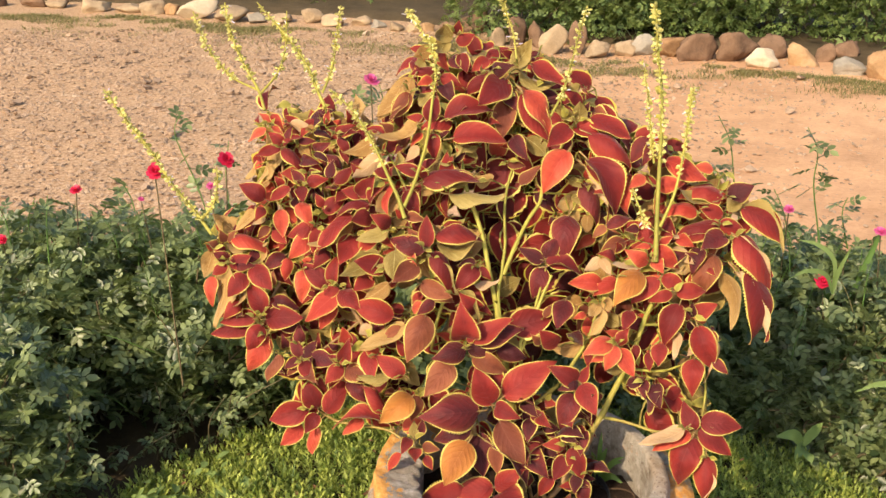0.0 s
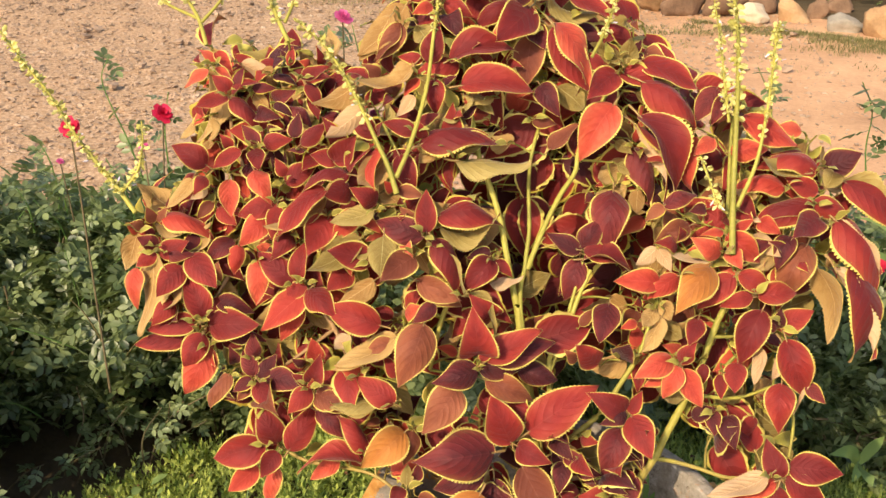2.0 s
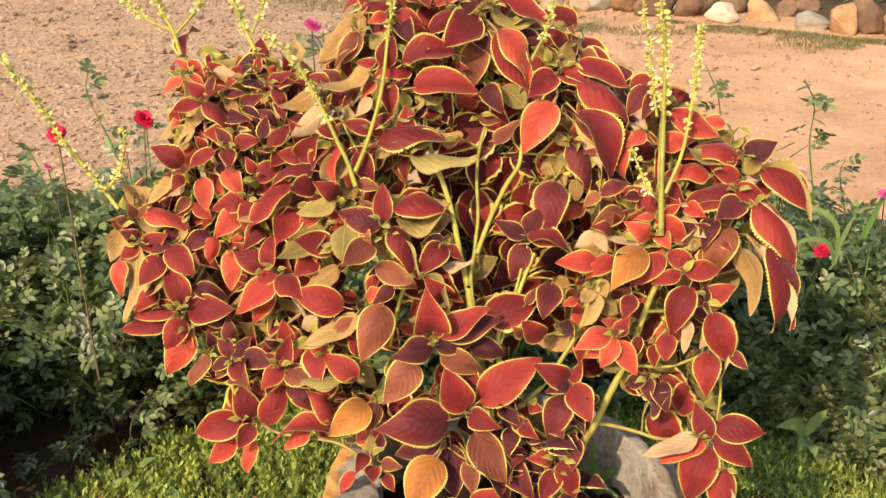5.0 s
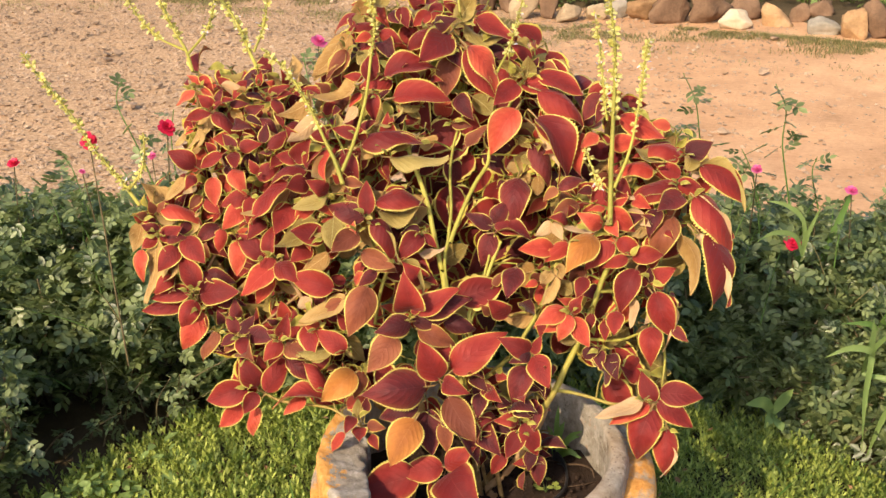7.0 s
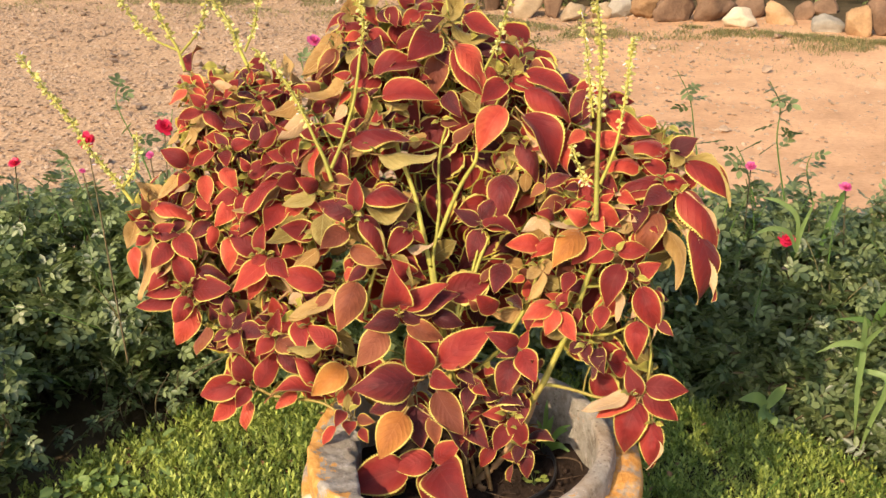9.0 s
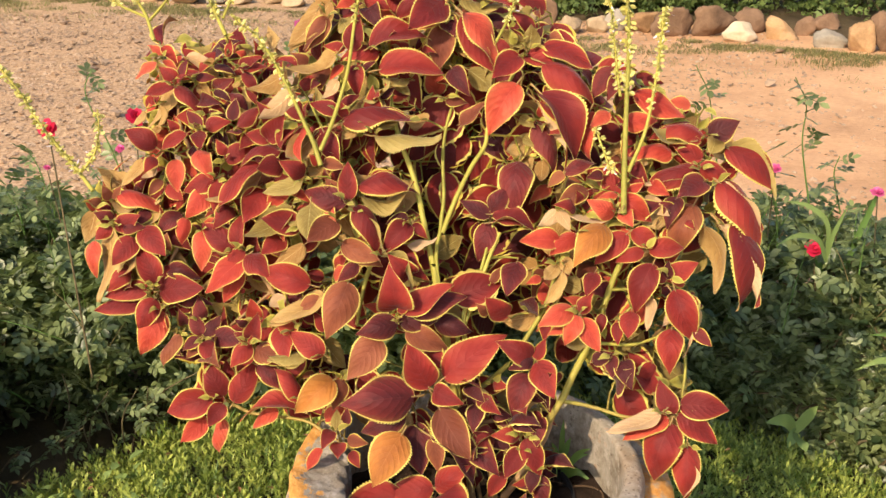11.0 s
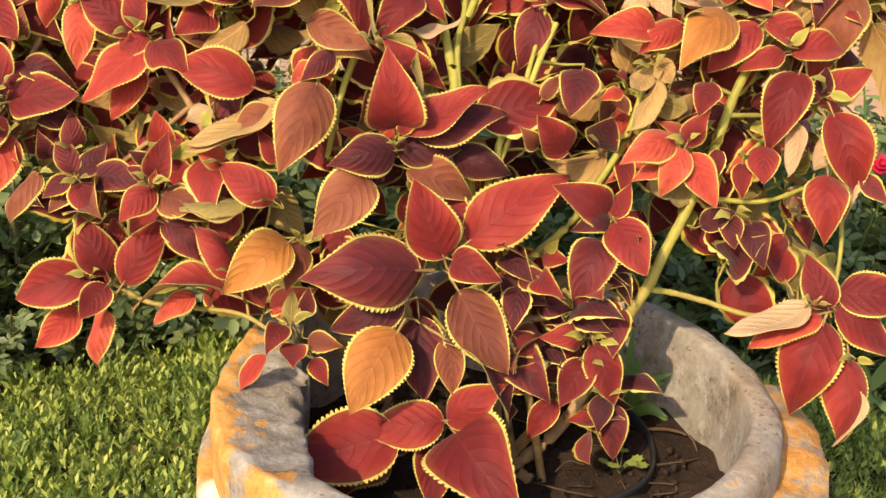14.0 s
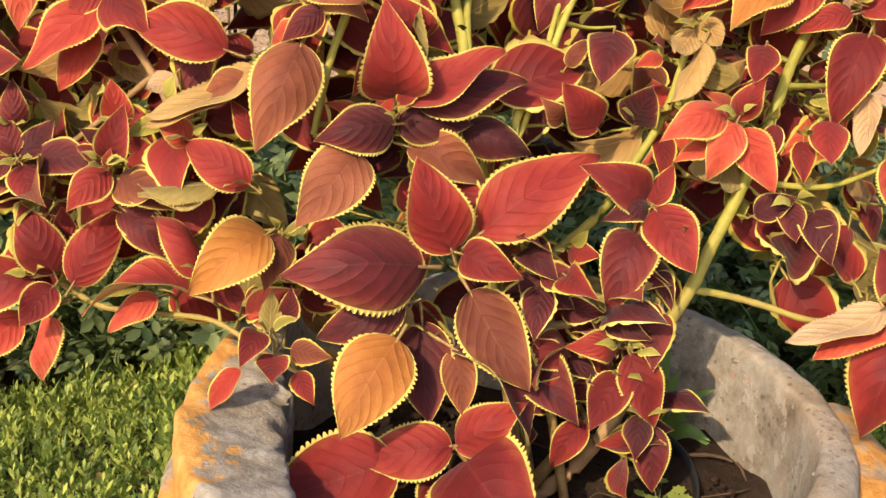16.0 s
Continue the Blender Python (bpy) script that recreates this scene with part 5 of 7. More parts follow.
main_stem(0.0017, 'green', [(0.278, 0.097, 0.612), (0.284, 0.074, 0.565), (0.280, 0.058, 0.530), (0.274, 0.048, 0.502)])
main_stem(0.0022, 'brown', [(-0.366, 0.203, 0.670), (-0.387, 0.192, 0.631), (-0.398, 0.187, 0.609)])
main_stem(0.0020, 'brown', [(-0.237, 0.150, 0.629), (-0.291, 0.154, 0.582), (-0.330, 0.160, 0.553)])
# flower spikes: share of bare stalk, thickness, then the points from foot to tip
flower_spike(0.40, 0.0040, [(0.205, 0.125, 0.742), (0.209, 0.166, 0.802), (0.215, 0.212, 0.876), (0.222, 0.269, 0.949), (0.220, 0.327, 1.016), (0.221, 0.388, 1.080)])
flower_spike(0.10, 0.0020, [(0.206, 0.207, 0.869), (0.203, 0.233, 0.905), (0.201, 0.268, 0.949), (0.195, 0.314, 1.005)])
flower_spike(0.35, 0.0026, [(0.213, 0.156, 0.786), (0.236, 0.183, 0.832), (0.253, 0.224, 0.891), (0.265, 0.266, 0.941), (0.273, 0.290, 0.967)])
flower_spike(0.05, 0.0016, [(0.173, 0.186, 0.835), (0.182, 0.173, 0.813), (0.190, 0.159, 0.791), (0.198, 0.155, 0.784)])
flower_spike(0.15, 0.0030, [(-0.468, 0.200, 0.749), (-0.497, 0.222, 0.778), (-0.541, 0.252, 0.819), (-0.574, 0.274, 0.863), (-0.611, 0.293, 0.903), (-0.652, 0.319, 0.948)])
flower_spike(0.10, 0.0020, [(-0.485, 0.214, 0.769), (-0.467, 0.222, 0.793), (-0.462, 0.234, 0.821), (-0.464, 0.245, 0.845)])
flower_spike(0.35, 0.0026, [(-0.389, 0.271, 0.929), (-0.400, 0.289, 0.956), (-0.417, 0.307, 0.978), (-0.438, 0.332, 1.009), (-0.455, 0.359, 1.044), (-0.464, 0.384, 1.075)])
flower_spike(0.30, 0.0022, [(-0.396, 0.286, 0.952), (-0.372, 0.301, 0.980), (-0.361, 0.321, 1.012), (-0.362, 0.362, 1.066)])
flower_spike(0.25, 0.0020, [(-0.401, 0.289, 0.956), (-0.440, 0.306, 0.970), (-0.469, 0.326, 0.992), (-0.495, 0.352, 1.022), (-0.516, 0.384, 1.061)])
flower_spike(0.20, 0.0028, [(-0.294, 0.262, 0.937), (-0.307, 0.278, 0.959), (-0.323, 0.300, 0.990), (-0.348, 0.325, 1.020), (-0.372, 0.345, 1.042), (-0.411, 0.377, 1.077)])
flower_spike(0.20, 0.0020, [(-0.299, 0.275, 0.956), (-0.285, 0.296, 0.991), (-0.280, 0.330, 1.037), (-0.276, 0.360, 1.076)])
flower_spike(0.45, 0.0032, [(-0.166, 0.138, 0.801), (-0.177, 0.156, 0.828), (-0.188, 0.171, 0.846), (-0.208, 0.201, 0.879), (-0.234, 0.236, 0.915), (-0.254, 0.255, 0.937), (-0.288, 0.277, 0.961)])
flower_spike(0.45, 0.0028, [(-0.167, 0.147, 0.817), (-0.152, 0.168, 0.850), (-0.136, 0.208, 0.900), (-0.129, 0.249, 0.950), (-0.124, 0.284, 0.995), (-0.134, 0.308, 1.025), (-0.154, 0.331, 1.051), (-0.172, 0.352, 1.074)])
flower_spike(0.20, 0.0020, [(0.051, 0.245, 0.931), (0.069, 0.267, 0.961), (0.082, 0.294, 0.995), (0.097, 0.333, 1.040), (0.112, 0.369, 1.078)])
flower_spike(0.20, 0.0016, [(-0.001, 0.294, 1.007), (-0.006, 0.320, 1.041), (-0.018, 0.346, 1.072), (-0.027, 0.356, 1.092)])
# leaves: foot, tip, outward face, width, colour
leaf((0.348, 0.140, 0.725), (0.365, 0.098, 0.631), (0.51, -0.75, 0.42), 0.052, 'crimson')
leaf((-0.021, 0.021, 0.407), (0.016, -0.057, 0.393), (-0.43, -0.33, 0.84), 0.062, 'crimson')
leaf((0.327, 0.165, 0.770), (0.389, 0.131, 0.698), (0.41, -0.64, 0.65), 0.050, 'crimson')
leaf((-0.066, 0.021, 0.404), (-0.149, 0.004, 0.379), (0.02, -0.78, 0.62), 0.055, 'crimson')
leaf((-0.053, 0.043, 0.534), (-0.130, 0.007, 0.543), (0.40, -0.78, 0.48), 0.055, 'maroon')
leaf((0.106, 0.222, 0.870), (0.156, 0.187, 0.795), (0.40, -0.69, 0.60), 0.048, 'crimson')
leaf((-0.449, 0.195, 0.704), (-0.465, 0.158, 0.617), (0.71, 0.60, -0.38), 0.048, 'tan')
leaf((-0.017, 0.054, 0.553), (0.056, 0.067, 0.604), (-0.12, -0.84, 0.53), 0.045, 'crimson')
leaf((0.009, 0.275, 0.959), (0.054, 0.250, 0.892), (0.26, -0.84, 0.49), 0.042, 'crimson')
leaf((0.340, 0.190, 0.807), (0.408, 0.167, 0.762), (0.17, -0.75, 0.64), 0.042, 'crimson')
leaf((-0.392, 0.286, 0.896), (-0.394, 0.253, 0.819), (0.64, 0.70, -0.31), 0.042, 'tan')
leaf((-0.142, 0.180, 0.843), (-0.062, 0.184, 0.862), (-0.20, -0.40, 0.89), 0.041, 'crimson')
leaf((0.330, 0.146, 0.719), (0.367, 0.105, 0.628), (0.94, 0.17, 0.30), 0.031, 'pale')
leaf((-0.032, 0.036, 0.480), (0.025, 0.012, 0.428), (0.52, -0.41, 0.75), 0.041, 'maroon')
leaf((0.261, 0.025, 0.507), (0.237, -0.001, 0.443), (-0.28, -0.78, 0.56), 0.045, 'crimson')
leaf((-0.017, 0.290, 0.977), (-0.058, 0.234, 0.951), (0.43, -0.57, 0.70), 0.044, 'crimson')
leaf((0.009, 0.281, 0.961), (0.054, 0.253, 0.900), (0.48, -0.60, 0.64), 0.040, 'coral')
leaf((-0.068, 0.027, 0.491), (-0.101, -0.017, 0.448), (0.12, -0.67, 0.73), 0.046, 'gold')
leaf((0.311, 0.145, 0.718), (0.336, 0.114, 0.650), (0.88, 0.46, 0.10), 0.040, 'tan')
leaf((-0.097, 0.227, 0.899), (-0.018, 0.223, 0.901), (-0.05, -0.66, 0.75), 0.039, 'crimson')
leaf((-0.102, 0.171, 0.829), (-0.023, 0.168, 0.834), (0.06, 0.15, -0.99), 0.039, 'olive')
leaf((0.110, 0.245, 0.904), (0.177, 0.225, 0.867), (0.19, -0.69, 0.70), 0.039, 'crimson')
leaf((0.332, 0.194, 0.798), (0.407, 0.174, 0.762), (0.48, 0.46, 0.74), 0.035, 'olive')
leaf((0.081, 0.202, 0.787), (0.070, 0.149, 0.744), (-0.08, -0.55, 0.83), 0.043, 'maroon')
leaf((-0.145, 0.190, 0.838), (-0.057, 0.194, 0.858), (0.23, 0.06, -0.97), 0.033, 'olive')
leaf((-0.246, 0.179, 0.789), (-0.303, 0.161, 0.741), (-0.50, -0.42, 0.75), 0.038, 'crimson')
leaf((-0.161, 0.289, 0.976), (-0.211, 0.268, 0.922), (0.33, 0.73, -0.60), 0.038, 'tan')
leaf((0.078, 0.229, 0.881), (0.042, 0.207, 0.824), (-0.06, -0.85, 0.52), 0.041, 'coral')
leaf((-0.134, 0.099, 0.663), (-0.157, 0.057, 0.613), (0.18, -0.73, 0.66), 0.042, 'orange')
leaf((-0.023, 0.041, 0.519), (0.014, 0.017, 0.464), (-0.07, -0.88, 0.48), 0.040, 'orange')
leaf((0.004, 0.289, 0.956), (0.053, 0.261, 0.898), (0.78, 0.38, 0.50), 0.035, 'olive')
leaf((-0.110, 0.246, 0.923), (-0.038, 0.251, 0.942), (-0.17, -0.62, 0.77), 0.037, 'crimson')
leaf((0.298, 0.155, 0.744), (0.269, 0.131, 0.687), (-0.24, -0.78, 0.58), 0.039, 'orange')
leaf((-0.035, 0.048, 0.543), (-0.059, 0.045, 0.603), (0.09, -0.99, 0.13), 0.040, 'crimson')
leaf((-0.164, 0.100, 0.646), (-0.227, 0.092, 0.611), (0.43, 0.33, -0.84), 0.036, 'tan')
leaf((-0.246, 0.184, 0.777), (-0.303, 0.170, 0.736), (0.54, 0.18, -0.82), 0.036, 'tan')
leaf((-0.201, 0.067, 0.500), (-0.272, 0.071, 0.495), (-0.07, -0.01, 1.00), 0.036, 'crimson')
leaf((0.183, 0.130, 0.725), (0.146, 0.082, 0.702), (0.17, -0.48, 0.86), 0.039, 'gold')
leaf((0.326, 0.173, 0.765), (0.378, 0.147, 0.711), (0.76, 0.32, 0.57), 0.031, 'pale')
leaf((0.304, 0.173, 0.785), (0.237, 0.168, 0.764), (-0.19, -0.61, 0.77), 0.035, 'crimson')
leaf((-0.074, 0.083, 0.634), (-0.081, 0.064, 0.691), (0.04, -0.99, -0.17), 0.041, 'crimson')
leaf((0.112, 0.263, 0.922), (0.174, 0.248, 0.895), (0.18, -0.63, 0.76), 0.035, 'crimson')
leaf((-0.096, 0.071, 0.601), (-0.131, 0.033, 0.566), (0.23, -0.70, 0.67), 0.039, 'orange')
leaf((0.227, 0.231, 0.868), (0.290, 0.216, 0.843), (0.11, -0.72, 0.68), 0.035, 'coral')
leaf((-0.385, 0.160, 0.599), (-0.413, 0.138, 0.546), (0.11, -0.89, 0.44), 0.037, 'coral')
leaf((-0.316, 0.115, 0.492), (-0.378, 0.113, 0.473), (-0.06, -0.90, 0.43), 0.037, 'crimson')
leaf((0.102, 0.227, 0.859), (0.155, 0.196, 0.795), (0.79, 0.37, 0.49), 0.027, 'pale')
leaf((-0.051, 0.059, 0.489), (-0.045, 0.036, 0.430), (-0.05, -0.88, 0.48), 0.037, 'maroon')
leaf((0.268, 0.092, 0.655), (0.290, 0.067, 0.598), (-0.24, -0.87, 0.44), 0.036, 'crimson')
leaf((-0.122, 0.139, 0.775), (-0.053, 0.138, 0.781), (-0.09, -0.54, 0.84), 0.034, 'crimson')
leaf((-0.384, 0.160, 0.625), (-0.324, 0.141, 0.636), (-0.32, -0.79, 0.52), 0.037, 'crimson')
leaf((-0.057, 0.084, 0.626), (0.007, 0.087, 0.649), (-0.18, -0.77, 0.61), 0.034, 'maroon')
leaf((-0.172, 0.106, 0.641), (-0.229, 0.094, 0.605), (0.44, 0.35, -0.83), 0.034, 'tan')
leaf((0.005, 0.281, 0.948), (0.048, 0.263, 0.899), (0.68, 0.64, 0.35), 0.034, 'olive')
leaf((-0.182, 0.109, 0.655), (-0.245, 0.120, 0.670), (-0.09, -0.91, 0.40), 0.035, 'crimson')
leaf((-0.065, 0.076, 0.630), (-0.007, 0.084, 0.662), (-0.32, -0.62, 0.72), 0.033, 'crimson')
leaf((0.281, 0.015, 0.480), (0.280, -0.008, 0.418), (-0.12, -0.93, 0.35), 0.033, 'crimson')
leaf((-0.153, 0.062, 0.547), (-0.198, 0.036, 0.518), (0.19, -0.81, 0.56), 0.037, 'gold')
leaf((-0.071, 0.032, 0.376), (-0.129, 0.025, 0.346), (-0.39, -0.38, 0.84), 0.033, 'orange')
leaf((-0.268, 0.150, 0.677), (-0.316, 0.135, 0.635), (-0.26, -0.77, 0.58), 0.033, 'coral')
leaf((-0.030, 0.020, 0.418), (-0.090, 0.021, 0.407), (-0.09, -0.80, 0.59), 0.036, 'crimson')
leaf((0.248, 0.027, 0.519), (0.187, 0.020, 0.494), (0.36, 0.09, -0.93), 0.033, 'pale')
leaf((0.242, 0.107, 0.683), (0.219, 0.085, 0.629), (-0.25, -0.79, 0.56), 0.034, 'crimson')
leaf((-0.206, 0.148, 0.745), (-0.257, 0.134, 0.706), (0.28, 0.73, -0.62), 0.033, 'olive')
leaf((-0.014, 0.285, 0.944), (-0.021, 0.255, 0.892), (-0.05, -0.79, 0.61), 0.035, 'orange')
leaf((0.103, 0.223, 0.833), (0.129, 0.198, 0.779), (0.28, -0.82, 0.51), 0.032, 'maroon')
leaf((-0.119, 0.144, 0.761), (-0.055, 0.143, 0.766), (0.08, 0.20, -0.98), 0.032, 'olive')
leaf((0.314, 0.200, 0.818), (0.251, 0.208, 0.829), (0.07, -0.53, 0.85), 0.032, 'crimson')
leaf((0.271, 0.032, 0.528), (0.329, 0.028, 0.522), (-0.02, -0.85, 0.53), 0.034, 'crimson')
leaf((0.306, 0.177, 0.781), (0.238, 0.172, 0.760), (0.30, -0.08, -0.95), 0.027, 'pale')
leaf((-0.289, 0.106, 0.491), (-0.256, 0.122, 0.541), (0.10, -0.92, 0.38), 0.031, 'crimson')
leaf((0.005, 0.310, 0.986), (0.063, 0.302, 0.965), (-0.28, 0.35, -0.89), 0.031, 'olive')
leaf((-0.125, 0.130, 0.752), (-0.093, 0.108, 0.704), (0.42, -0.67, 0.61), 0.031, 'crimson')
leaf((0.022, 0.307, 0.996), (0.074, 0.296, 0.964), (0.26, -0.70, 0.67), 0.031, 'crimson')
leaf((0.172, 0.226, 0.846), (0.162, 0.203, 0.790), (-0.91, -0.30, 0.29), 0.031, 'coral')
leaf((0.089, 0.062, 0.555), (0.068, 0.034, 0.512), (-0.10, -0.74, 0.67), 0.034, 'maroon')
leaf((-0.177, 0.283, 0.966), (-0.212, 0.265, 0.919), (0.36, 0.75, -0.56), 0.031, 'tan')
leaf((-0.449, 0.213, 0.731), (-0.388, 0.208, 0.727), (-0.06, 0.07, -1.00), 0.031, 'tan')
leaf((-0.411, 0.163, 0.606), (-0.471, 0.163, 0.599), (-0.10, -0.55, 0.83), 0.030, 'crimson')
leaf((-0.064, 0.041, 0.509), (-0.120, 0.038, 0.487), (-0.08, -0.86, 0.50), 0.030, 'maroon')
leaf((0.106, 0.273, 0.920), (0.162, 0.261, 0.900), (-0.27, 0.30, -0.92), 0.030, 'olive')
leaf((-0.440, 0.208, 0.740), (-0.381, 0.200, 0.730), (0.11, -0.38, 0.92), 0.030, 'coral')
leaf((-0.244, 0.178, 0.757), (-0.264, 0.139, 0.726), (0.26, -0.61, 0.75), 0.034, 'crimson')
leaf((0.045, 0.154, 0.720), (0.104, 0.147, 0.711), (0.13, -0.17, 0.98), 0.030, 'crimson')
leaf((-0.150, 0.243, 0.919), (-0.200, 0.233, 0.887), (0.42, 0.42, -0.80), 0.030, 'tan')
leaf((-0.124, 0.133, 0.741), (-0.090, 0.112, 0.695), (0.79, 0.51, 0.34), 0.029, 'olive')
leaf((0.268, 0.028, 0.516), (0.316, 0.014, 0.484), (0.07, -0.89, 0.46), 0.030, 'crimson')
leaf((0.258, 0.027, 0.512), (0.204, 0.020, 0.489), (-0.34, -0.34, 0.88), 0.029, 'coral')
leaf((-0.136, 0.131, 0.754), (-0.188, 0.141, 0.769), (-0.05, -0.86, 0.51), 0.031, 'maroon')
leaf((0.266, 0.097, 0.648), (0.289, 0.068, 0.582), (0.95, 0.20, 0.24), 0.023, 'pale')
leaf((0.311, 0.165, 0.771), (0.271, 0.130, 0.759), (0.28, -0.54, 0.79), 0.031, 'maroon')
leaf((-0.028, 0.020, 0.417), (0.007, 0.006, 0.454), (-0.49, -0.83, 0.29), 0.032, 'crimson')
leaf((0.021, 0.053, 0.464), (0.047, 0.015, 0.443), (-0.35, -0.57, 0.74), 0.033, 'maroon')
leaf((0.275, 0.191, 0.799), (0.217, 0.196, 0.801), (-0.00, -0.51, 0.86), 0.029, 'coral')
leaf((0.098, 0.063, 0.571), (0.116, 0.025, 0.542), (-0.37, -0.61, 0.70), 0.033, 'crimson')
leaf((-0.282, 0.154, 0.684), (-0.324, 0.170, 0.715), (0.02, -0.81, 0.58), 0.030, 'crimson')
leaf((-0.406, 0.189, 0.704), (-0.373, 0.154, 0.680), (-0.14, -0.58, 0.80), 0.031, 'crimson')
leaf((-0.030, 0.032, 0.388), (-0.038, -0.008, 0.360), (-0.01, -0.50, 0.86), 0.034, 'crimson')
leaf((-0.019, 0.294, 0.968), (-0.060, 0.269, 0.945), (0.27, -0.80, 0.53), 0.031, 'coral')
leaf((0.081, 0.250, 0.912), (0.046, 0.217, 0.889), (0.27, -0.67, 0.69), 0.031, 'crimson')
leaf((-0.073, 0.077, 0.618), (-0.117, 0.053, 0.615), (0.40, -0.79, 0.46), 0.032, 'maroon')
leaf((-0.064, 0.086, 0.601), (-0.012, 0.075, 0.583), (-0.04, -0.85, 0.53), 0.028, 'orange')
leaf((0.263, 0.070, 0.612), (0.255, 0.035, 0.577), (-0.23, -0.59, 0.77), 0.032, 'crimson')
leaf((0.076, 0.138, 0.673), (0.061, 0.096, 0.646), (0.03, -0.47, 0.88), 0.031, 'maroon')
leaf((-0.399, 0.162, 0.628), (-0.455, 0.161, 0.619), (-0.11, -0.68, 0.72), 0.028, 'crimson')
leaf((-0.302, 0.111, 0.497), (-0.320, 0.113, 0.543), (0.30, -0.91, 0.29), 0.032, 'crimson')
leaf((-0.388, 0.163, 0.634), (-0.413, 0.182, 0.675), (0.14, -0.79, 0.59), 0.030, 'crimson')
leaf((-0.179, 0.179, 0.826), (-0.210, 0.148, 0.804), (-0.21, 0.76, -0.61), 0.031, 'tan')
leaf((-0.194, 0.139, 0.720), (-0.241, 0.134, 0.733), (0.18, -0.86, 0.48), 0.031, 'crimson')
leaf((-0.266, 0.148, 0.680), (-0.237, 0.108, 0.672), (-0.41, -0.42, 0.81), 0.030, 'crimson')
leaf((-0.205, 0.217, 0.876), (-0.246, 0.205, 0.843), (0.09, 0.95, -0.29), 0.027, 'pale')
leaf((-0.180, 0.132, 0.754), (-0.182, 0.094, 0.724), (0.09, 0.61, -0.79), 0.030, 'olive')
leaf((-0.165, 0.076, 0.575), (-0.207, 0.088, 0.600), (-0.05, -0.86, 0.51), 0.029, 'crimson')
leaf((0.211, 0.125, 0.716), (0.172, 0.113, 0.682), (-0.14, -0.79, 0.59), 0.028, 'crimson')
leaf((0.197, 0.146, 0.739), (0.146, 0.143, 0.724), (0.25, 0.24, -0.94), 0.027, 'pale')
leaf((0.093, 0.067, 0.574), (0.051, 0.060, 0.598), (0.21, -0.95, 0.24), 0.029, 'crimson')
leaf((0.294, 0.192, 0.815), (0.242, 0.198, 0.824), (-0.11, 0.39, -0.91), 0.027, 'olive')
leaf((-0.146, 0.118, 0.736), (-0.181, 0.091, 0.718), (0.28, -0.70, 0.66), 0.030, 'orange')
leaf((-0.057, 0.135, 0.726), (-0.090, 0.115, 0.698), (0.07, -0.78, 0.62), 0.029, 'crimson')
leaf((-0.220, 0.175, 0.809), (-0.272, 0.177, 0.805), (-0.08, -0.29, 0.95), 0.026, 'crimson')
leaf((-0.315, 0.135, 0.572), (-0.271, 0.114, 0.574), (-0.35, -0.70, 0.63), 0.028, 'maroon')
leaf((0.085, 0.037, 0.479), (0.102, 0.019, 0.436), (-0.16, -0.88, 0.44), 0.028, 'crimson')
leaf((0.317, 0.197, 0.821), (0.349, 0.179, 0.844), (-0.53, -0.79, 0.29), 0.032, 'maroon')
leaf((0.042, 0.164, 0.717), (0.026, 0.146, 0.674), (-0.11, -0.84, 0.53), 0.028, 'maroon')
leaf((-0.216, 0.236, 0.898), (-0.261, 0.228, 0.873), (0.22, 0.75, -0.63), 0.026, 'tan')
leaf((-0.142, 0.116, 0.708), (-0.096, 0.106, 0.690), (-0.12, -0.92, 0.37), 0.026, 'orange')
leaf((-0.139, 0.115, 0.705), (-0.094, 0.104, 0.685), (-0.03, -0.84, 0.54), 0.026, 'orange')
leaf((0.204, 0.153, 0.754), (0.242, 0.139, 0.728), (-0.14, -0.90, 0.41), 0.028, 'coral')
leaf((-0.391, 0.158, 0.616), (-0.410, 0.136, 0.581), (0.18, -0.81, 0.56), 0.029, 'crimson')
leaf((0.064, 0.105, 0.613), (0.036, 0.089, 0.645), (0.27, -0.96, -0.07), 0.029, 'crimson')
leaf((-0.325, 0.175, 0.704), (-0.327, 0.155, 0.657), (0.03, -0.86, 0.51), 0.025, 'coral')
leaf((-0.258, 0.113, 0.565), (-0.223, 0.083, 0.569), (-0.52, -0.53, 0.67), 0.028, 'orange')
leaf((-0.108, 0.182, 0.837), (-0.058, 0.184, 0.849), (-0.18, -0.46, 0.87), 0.025, 'maroon')
leaf((-0.072, 0.086, 0.616), (-0.028, 0.076, 0.622), (-0.23, -0.89, 0.38), 0.028, 'maroon')
leaf((-0.185, 0.079, 0.576), (-0.235, 0.082, 0.573), (0.07, 0.31, -0.95), 0.025, 'olive')
leaf((-0.028, 0.094, 0.613), (0.016, 0.086, 0.601), (-0.10, -0.91, 0.41), 0.027, 'maroon')
leaf((-0.388, 0.226, 0.799), (-0.425, 0.227, 0.822), (0.15, -0.88, 0.45), 0.028, 'crimson')
leaf((-0.004, 0.302, 0.992), (0.022, 0.316, 1.029), (0.10, 0.93, -0.36), 0.027, 'olive')
leaf((-0.185, 0.081, 0.571), (-0.235, 0.081, 0.566), (0.10, 0.21, -0.97), 0.025, 'olive')
leaf((-0.415, 0.184, 0.690), (-0.439, 0.157, 0.665), (0.30, -0.72, 0.62), 0.029, 'crimson')
leaf((-0.316, 0.193, 0.753), (-0.344, 0.171, 0.725), (0.22, -0.80, 0.56), 0.028, 'coral')
leaf((0.279, 0.017, 0.463), (0.282, -0.001, 0.415), (1.00, -0.03, 0.07), 0.024, 'pale')
leaf((0.142, 0.085, 0.633), (0.103, 0.063, 0.624), (0.23, -0.65, 0.72), 0.027, 'coral')
